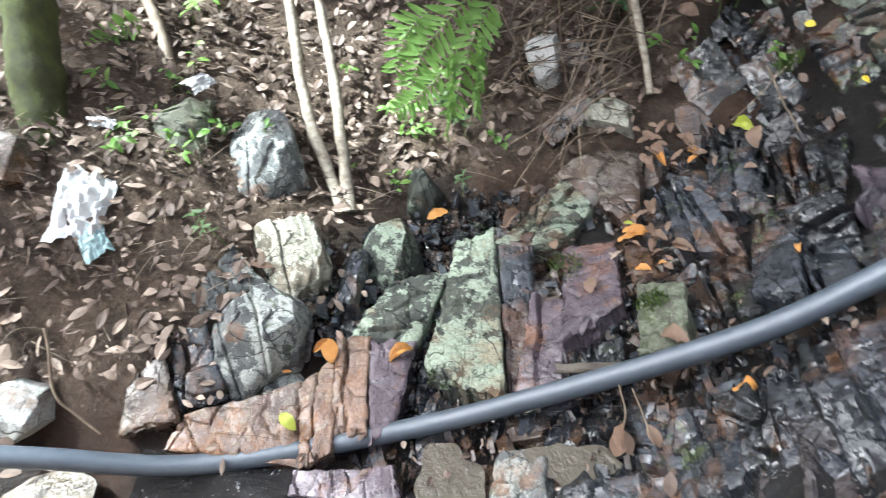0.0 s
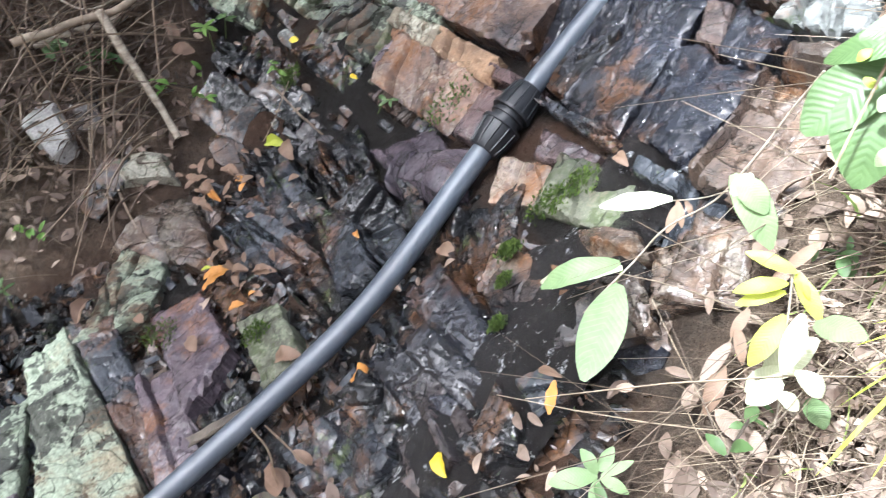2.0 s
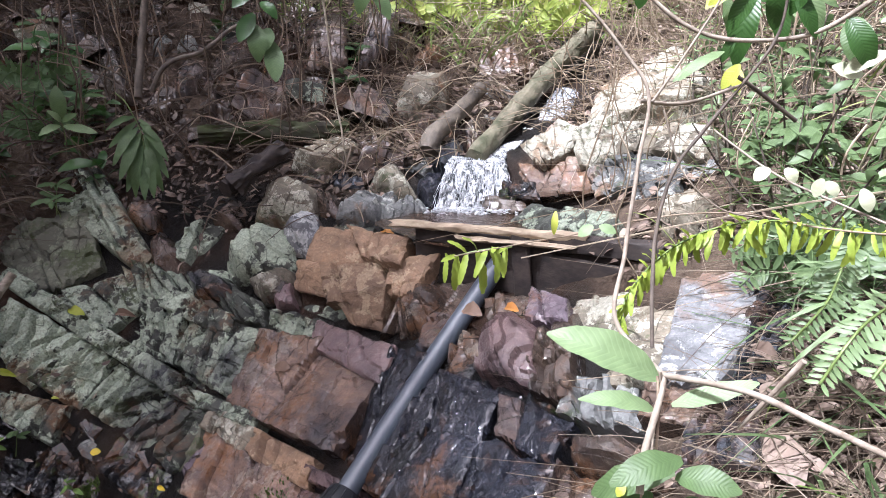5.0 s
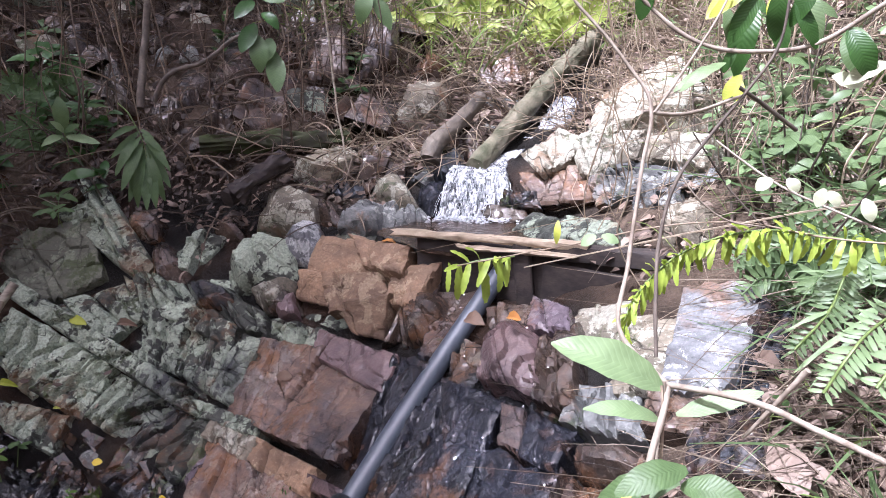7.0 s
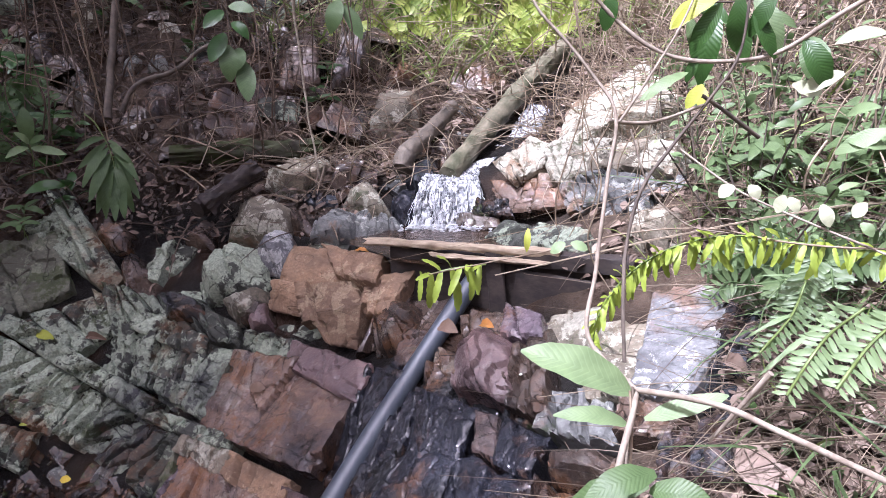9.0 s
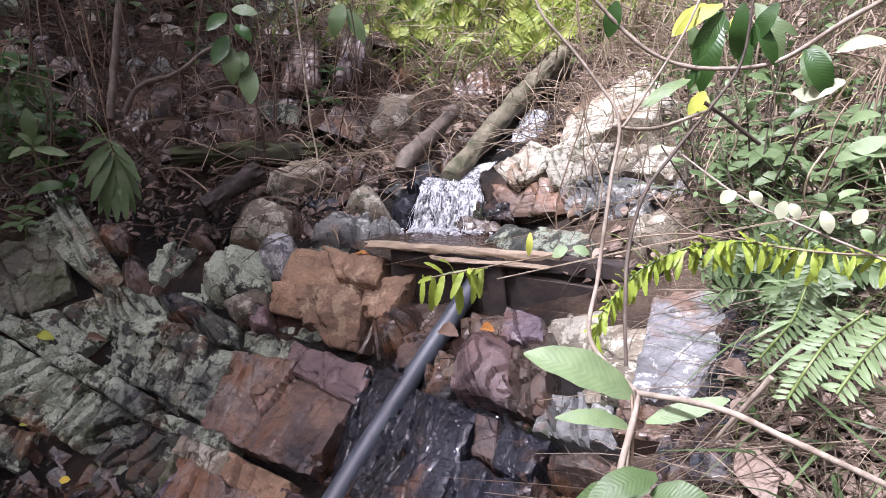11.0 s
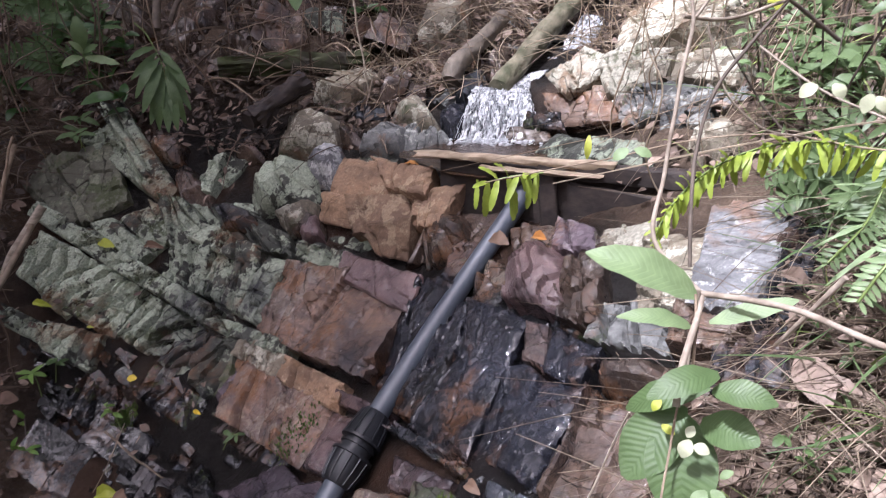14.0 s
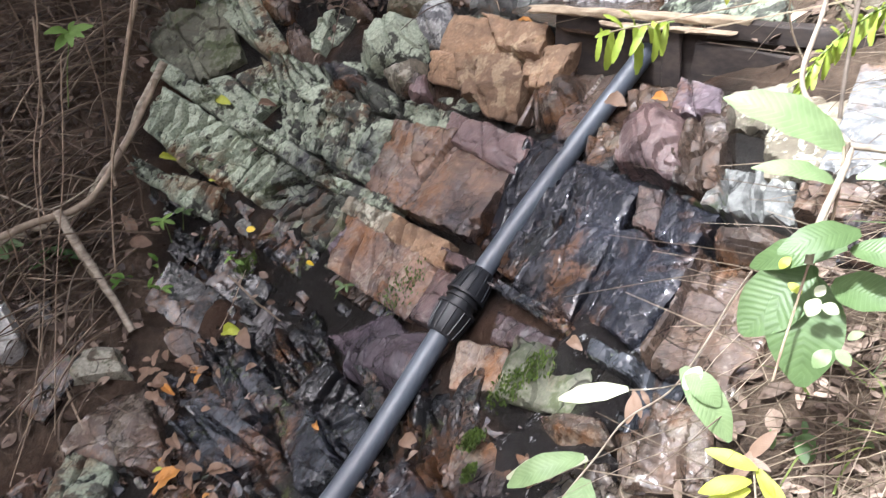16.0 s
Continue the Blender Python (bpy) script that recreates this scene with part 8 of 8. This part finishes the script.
scatter_leaves("leaf_litter", "brown dead leaves covering the leafy bank", 9000, low_litter, (0.012, 0.075), "litter", 21)
scatter_leaves("leaf_litter", "dead leaves of the shaded bank, its shade put into their dark colour", 13000, high_litter, (0.012, 0.065), "damp", 19)
scatter_leaves("leaf_litter", "dry dead leaves among the straw", 3000, right_bank, (0.03, 0.08), "litter", 22)
scatter_leaves("leaf_litter", "brown leaves caught between the rocks", 160, gully, (0.025, 0.055), "litter", 23, lift=0.0)
scatter_leaves("leaf_litter", "pale curled dead leaves among the straw", 1100, right_bank, (0.03, 0.09), "husk", 24)
scatter_leaves("leaf_litter", "curled dead leaves on the near bank", 2000, lambda r: (*(q := (r.uniform(0.2, 1.5), r.uniform(0.2, 1.6))), q[0] > 0.22 + 0.6 * max(q[1] - 0.75, 0)), (0.02, 0.07), "husk", 25)


def strands(name, label, category, count, where, length, radius, kind, seed, rise=0.2, down=0.5, flat=False, arch=0.35):
    """Thin bent stalks or roots, joined."""
    rnd = random.Random(seed)
    pieces = []
    while len(pieces) < count:
        x, y, keep = where(rnd)
        if not keep:
            continue
        n = slope(x, y)
        fall = Vector((n.x, n.y, 0))
        fall = fall.normalized() if fall.length > 0.05 else Vector((1, 0, 0))
        l = rnd.uniform(*length)
        p = settle(x, y, rnd.uniform(-0.01, 0.05))
        way = (Vector((rnd.gauss(0, 1), rnd.gauss(0, 1), 0)).normalized() * (1 - down) + fall * down + Vector((0, 0, rise * rnd.uniform(0.2, 1.6)))).normalized()
        bend = Vector((rnd.gauss(0, arch), rnd.gauss(0, arch), -arch * rnd.uniform(0.2, 1.6)))
        pts = []
        for k in range(6):
            t = k / 5
            q = p + way * (l * t) + bend * (l * t * t)
            q.z = max(q.z, land(q.x, q.y) + 0.006)
            pts.append(q)
        r = rnd.uniform(*radius)
        if flat:
            side = way.cross(Vector((rnd.gauss(0, .5), rnd.gauss(0, .5), 1))).normalized() * r
            v = [q + s * side * (1 - 0.85 * (k / 5) ** 2) for k, q in enumerate(pts) for s in (-1, 1)]
            f = [(2 * k, 2 * k + 1, 2 * k + 3, 2 * k + 2) for k in range(5)]
            pieces.append((v, f))
        else:
            pieces.append(tube(pts, [r, r, r * 0.9, r * 0.8, r * 0.7, r * 0.4], 4, False))
    v, f = join(pieces)
    return tagged(new(name, mesh_of(name, v, f, LEAF[kind])), label, category, kind="stuff")


def straw_zone(rnd):
    x, y = rnd.uniform(0.12, 2.6), rnd.uniform(0.0, 4.6)
    return x, y, not on_slab(x, y) and (soil(x, y) > 0.6 and x > 0.35 + 0.25 * max(y - 1, 0)) or (x > 0.35 and y < 0.8)


def near_straw(rnd):
    x, y = rnd.uniform(0.1, 1.6), rnd.uniform(0.25, 1.7)
    return x, y, x > 0.22 + 0.6 * max(y - 0.75, 0)


def strap_zone(rnd):
    x, y = rnd.uniform(0.62, 1.3), rnd.uniform(1.0, 2.2)
    return x, y, x > 0.3 + 0.28 * y


def dark_bank(rnd):
    x, y = rnd.uniform(-3.8, -0.4), rnd.uniform(1.6, 5.2)
    return x, y, soil(x, y) > 0.3 and (y > 3.25 or x < -1.75)


def upstream(rnd):
    x, y = rnd.uniform(-1.2, 3.0), rnd.uniform(4.3, 8.5)
    return x, y, True


strands("dry_grass", "tangled straw-coloured dry grass", "grass", 2600, straw_zone, (0.1, 0.4), (0.0006, 0.0018), "straw", 31, 0.5, 0.45, arch=0.6)
strands("dry_grass", "matted dry stems on the near bank", "grass", 3400, near_straw, (0.06, 0.3), (0.0005, 0.0017), "straw", 32, 0.45, 0.5, arch=0.7)
strands("roots", "tangle of thin roots on the dark bank", "roots", 1700, dark_bank, (0.10, 0.6), (0.0016, 0.0060), "root", 33, 0.35, 0.7)
def root_bank(rnd):
    x, y = rnd.uniform(-3.2, -1.85), rnd.uniform(1.7, 3.2)
    return x, y, soil(x, y) > 0.45


strands("roots", "pale dangling roots and twigs on the leafy bank", "roots", 520, root_bank, (0.12, 0.55), (0.0018, 0.0058), "straw", 37, 0.4, 0.75)
strands("dry_grass", "pale hanging grass on the sunny slope", "grass", 3600, upstream, (0.2, 0.6), (0.0025, 0.006), "hay", 34, 0.7, 0.5)
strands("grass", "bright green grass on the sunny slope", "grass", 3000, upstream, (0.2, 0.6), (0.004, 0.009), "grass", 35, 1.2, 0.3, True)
strands("grass", "green grass blades among the straw", "grass", 700, straw_zone, (0.12, 0.35), (0.002, 0.005), "grass", 36, 0.9, 0.3, True)


def shrub_leaves(name, label, count, where, size, kind, seed, height):
    """A low thicket: leaves on many short stems."""
    rnd = random.Random(seed)
    leaves, stems = [], []
    while len(leaves) < count:
        x, y, keep = where(rnd)
        if not keep:
            continue
        foot = settle(x, y, -0.02)
        top = foot + Vector((rnd.gauss(0, .12), rnd.gauss(0, .12), rnd.uniform(*height)))
        stems.append(tube([foot, foot.lerp(top, 0.5) + Vector((rnd.gauss(0, .02), rnd.gauss(0, .02), 0)), top], [0.004, 0.003, 0.002], 5, False))
        for k in range(rnd.randrange(4, 8)):
            p = foot.lerp(top, rnd.uniform(0.35, 1.0))
            out = Vector((rnd.gauss(0, 1), rnd.gauss(0, 1), rnd.gauss(0.1, .5))).normalized()
            l = rnd.uniform(*size)
            leaves.append(blade(p, p + out * l, rnd.uniform(0.32, 0.55), Vector((rnd.gauss(0, .3), rnd.gauss(0, .3) - 0.2, 1)), 0.12, 0.2, 5))
    base = tagged(new(name), label, "shrub", kind="stuff")
    for nm, pieces, material in (("leaves", leaves, LEAF[kind]), ("stems", stems, WOOD["darktwig"])):
        v, f = join(pieces)
        part(nm, mesh_of(nm, v, f, material, 60), base)
    return base


def right_thicket(rnd):
    x, y = rnd.uniform(0.75, 2.2), rnd.uniform(1.3, 3.6)
    return x, y, x > 0.5 + 0.12 * y


def left_thicket(rnd):
    x, y = rnd.uniform(-3.6, -1.4), rnd.uniform(3.0, 5.2)
    return x, y, noise.noise(Vector((x * 1.5, y * 1.5, 4))) > 0.05


def low_bank(rnd):
    x, y = rnd.uniform(-3.0, -1.6), rnd.uniform(-0.2, 2.4)
    return x, y, soil(x, y) > 0.7 and noise.noise(Vector((x * 2, y * 2, 8))) > 0.2


def far_thicket(rnd):
    x, y = rnd.uniform(-2.5, 3.5), rnd.uniform(5.2, 9.0)
    return x, y, True


shrub_leaves("undergrowth", "pale small-leaved undergrowth on the sunny bank", 1000, right_thicket, (0.025, 0.06), "light", 44, (0.05, 0.4))
shrub_leaves("undergrowth", "low green herbs on the near bank", 420, near_straw, (0.025, 0.055), "mid", 45, (0.03, 0.14))
shrub_leaves("undergrowth", "small bright herbs on the leafy bank", 200, low_bank, (0.03, 0.06), "bright", 46, (0.04, 0.16))
shrub_leaves("undergrowth", "green leafy undergrowth on the sunny bank", 480, right_thicket, (0.035, 0.085), "fern", 41, (0.1, 0.5))
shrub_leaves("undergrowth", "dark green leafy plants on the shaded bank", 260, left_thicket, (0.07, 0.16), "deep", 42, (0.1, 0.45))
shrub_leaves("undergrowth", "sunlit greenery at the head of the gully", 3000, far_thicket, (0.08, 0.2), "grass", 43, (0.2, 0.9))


def hanging(name, label, count, where, length, radius, kind, seed):
    """Thin vines and aerial roots that hang over the bank."""
    rnd = random.Random(seed)
    pieces = []
    while len(pieces) < count:
        x, y, keep = where(rnd)
        if not keep:
            continue
        foot = settle(x, y)
        l = rnd.uniform(*length)
        sway = Vector((rnd.gauss(0, .10), rnd.gauss(-.08, .08), 0))
        pts = [foot + sway * (t * l) + Vector((0.03 * math.sin(t * 7 + l * 20), 0.02 * math.cos(t * 5), t * l)) for t in (0, .2, .4, .6, .8, 1)]
        r = rnd.uniform(*radius)
        pieces.append(tube(curved(pts, 3), [r] * 16, 5, False))
    v, f = join(pieces)
    return tagged(new(name, mesh_of(name, v, f, LEAF[kind], 60)), label, "vine", kind="stuff")


hanging("vines", "thin bare vines hanging over the shaded bank", 240, dark_bank, (0.4, 1.3), (0.0016, 0.0042), "root", 38)
def standing(rnd):
    x, y, keep = right_bank(rnd)
    return x, y, keep and y > 1.3


def vine_zone(rnd):
    x, y = rnd.uniform(0.8, 2.0), rnd.uniform(1.6, 3.4)
    return x, y, x > 0.42 + 0.28 * y


strands("vines", "long bare vine stems tangled over the sunny bank", "vine", 170, vine_zone, (0.35, 1.1), (0.0012, 0.0034), "hay", 52, 1.1, 0.35, arch=0.5)
strands("grass", "long strap-shaped blades hanging beside the pale slab", "grass", 260, strap_zone, (0.15, 0.38), (0.0025, 0.005), "fern", 53, 0.8, 0.6, True, 0.6)
hanging("vines", "dry bare stems standing on the sunny bank", 460, standing, (0.2, 0.8), (0.0011, 0.003), "hay", 39)


def around(rnd):
    x, y = rnd.uniform(-9, 7), rnd.uniform(-6, 10)
    return x, y, not (-4.8 < x < 2.6 and -0.6 < y < 5.4)


scatter_leaves("leaf_litter", "dead leaves on the hillside around the gully", 7000, around, (0.06, 0.14), "litter", 26)


def hollow(rnd):
    x, y = rnd.uniform(-2.1, -0.3), rnd.uniform(2.6, 3.5)
    return x, y, y > 2.75 - 0.25 * (x + 0.4)


# same darkened litter: the hollow's shade is put into the leaf colour
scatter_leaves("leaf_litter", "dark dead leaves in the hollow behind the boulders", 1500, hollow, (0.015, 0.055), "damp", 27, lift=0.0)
strands("roots", "roots and twigs in the hollow behind the boulders", "roots", 60, hollow, (0.08, 0.4), (0.0015, 0.005), "root", 47, 0.35, 0.5)


def moss_patch(x, y, r):
    """A cushion of moss: many tiny upright leaves."""
    rnd = random.Random(int(x * 1000) + int(y * 777))
    pieces = []
    for _ in range(240):
        a, q = rnd.uniform(0, 2 * math.pi), 0.85 * r * math.sqrt(rnd.random()) * rnd.uniform(0.6, 1.15)
        px, py = x + math.cos(a) * q, y + math.sin(a) * q
        p = settle(px, py, 0.012 + 0.012 * (1 - (q / r) ** 2))
        tip = p + Vector((rnd.gauss(0, 0.004), rnd.gauss(0, 0.004), rnd.uniform(0.006, 0.014)))
        pieces.append(blade(p, tip, 0.5, (rnd.gauss(0, 1), rnd.gauss(0, 1), 0.4), 0.0, 0.1, 2))
    v, f = join(pieces)
    return tagged(new("moss", mesh_of("moss", v, f, LEAF["moss"])), "soft green moss cushion on damp rock", "moss", kind="stuff")


moss_patch(-1.39, 1.07, 0.085)
moss_patch(-0.26, 1.13, 0.032)
moss_patch(-0.25, 0.94, 0.026)
moss_patch(-0.60, 1.76, 0.100)
moss_patch(-1.30, 2.05, 0.050)
moss_patch(-0.20, 1.23, 0.062)
moss_patch(-0.26, 1.05, 0.024)
moss_patch(-1.33, 0.51, 0.092)
moss_patch(-1.02, 1.08, 0.054)
moss_patch(-0.13, 1.26, 0.055)
moss_patch(-0.27, 1.13, 0.030)
moss_patch(-1.33, 2.05, 0.037)


def leafy_bank(rnd):
    x, y = rnd.uniform(-3.8, -1.9), rnd.uniform(-0.9, 1.6)
    return x, y, soil(x, y) > 0.6


strands("twigs", "thin dead twigs among the leaf litter", "twigs", 650, leafy_bank, (0.04, 0.2), (0.0006, 0.0018), "straw", 48, 0.15, 0.3)


scatter_leaves("leaf_litter", "dead leaves on the slope beside the waterfall", 900, head_of_pool, (0.03, 0.09), "husk", 28)
strands("dry_grass", "dry stems hanging beside the waterfall", "grass", 1300, head_of_pool, (0.1, 0.4), (0.0012, 0.0035), "hay", 49, 0.5, 0.6)
scatter_leaves("leaf_litter", "brown dead leaves under the straw of the near bank", 5200, near_straw, (0.012, 0.05), "litter", 29)
strands("dry_grass", "short broken stems on the near bank", "grass", 1500, near_straw, (0.03, 0.12), (0.0008, 0.0022), "root", 50, 0.3, 0.6)
strands("grass", "green blades on the near bank", "grass", 220, near_straw, (0.06, 0.2), (0.0015, 0.003), "grass", 51, 0.7, 0.4, True)

# ---- unseen trees, added out of view to shade the gully ----
def shade_tree(x, y, height, spread, leaves, seed, low=0.62, lean=(0, 0)):
    rnd = random.Random(seed)
    foot = settle(x, y, -0.15)
    base = tagged(new("tree"), "unseen broad-leaved tree added to shade the gully", "tree", "trees over the gully")
    base.location = foot
    o = Vector(foot)
    top = foot + Vector((rnd.gauss(0, .3) + lean[0], rnd.gauss(0, .3) + lean[1], height))
    trunk = [foot.lerp(top, t) + Vector((0.12 * math.sin(t * 5 + seed), 0.1 * math.cos(t * 4), 0)) for t in (0, .2, .4, .6, .8, 1)]
    pieces = [tube(curved(trunk, 4), [0.16 * (1 - 0.8 * i / 20) for i in range(21)], 10)]
    tips = []
    for k in range(16):
        s = foot.lerp(top, rnd.uniform(low - 0.1, 0.97))
        a = rnd.uniform(0, 2 * math.pi)
        e = s + Vector((math.cos(a) * spread * rnd.uniform(.5, 1), math.sin(a) * spread * rnd.uniform(.5, 1), rnd.uniform(0.1, 0.9)))
        pieces.append(tube(curved([s, s.lerp(e, .5) + Vector((0, 0, .25)), e], 4), [0.05, 0.045, .04, .035, .03, .025, .02, .015, .01], 6))
        tips += [s.lerp(e, t) for t in (.4, .6, .8, 1)]
    v, f = join(pieces)
    part("trunk", mesh_of("trunk", [q - o for q in v], f, WOOD["darktwig"], 50), base)
    crown = []
    for _ in range(leaves):
        c = rnd.choice(tips)
        p = c + Vector((rnd.gauss(0, .32), rnd.gauss(0, .32), rnd.gauss(0, .22)))
        out = Vector((rnd.gauss(0, 1), rnd.gauss(0, 1), rnd.gauss(-.2, .4))).normalized()
        crown.append(blade(p, p + out * rnd.uniform(.14, .26), .5, (rnd.gauss(0, .4), rnd.gauss(0, .4), 1), .1, .2, 2))
    v, f = join(crown)
    part("crown", mesh_of("crown", [q - o for q in v], f, LEAF["deep"]), base)
    return base


shade_tree(-4.5, 0.3, 5.2, 0.9, 5000, 51, 0.68, (0.5, 0.2))
shade_tree(-4.7, -1.0, 5.4, 0.9, 1300, 64, 0.68, (2.2, 1.2))
shade_tree(-4.9, -2.5, 6.0, 1.0, 1700, 65, 0.66, (1.6, 1.1))
shade_tree(-5.3, 0.8, 7.4, 1.8, 1300, 54)
shade_tree(-6.2, 2.2, 8.2, 2.6, 3800, 52)
shade_tree(-5.5, 2.9, 7.5, 2.1, 1000, 57)
shade_tree(-4.2, 5.4, 5.2, 1.6, 3000, 61, 0.5)
shade_tree(-1.9, 6.7, 5.5, 1.8, 3000, 62, 0.5)
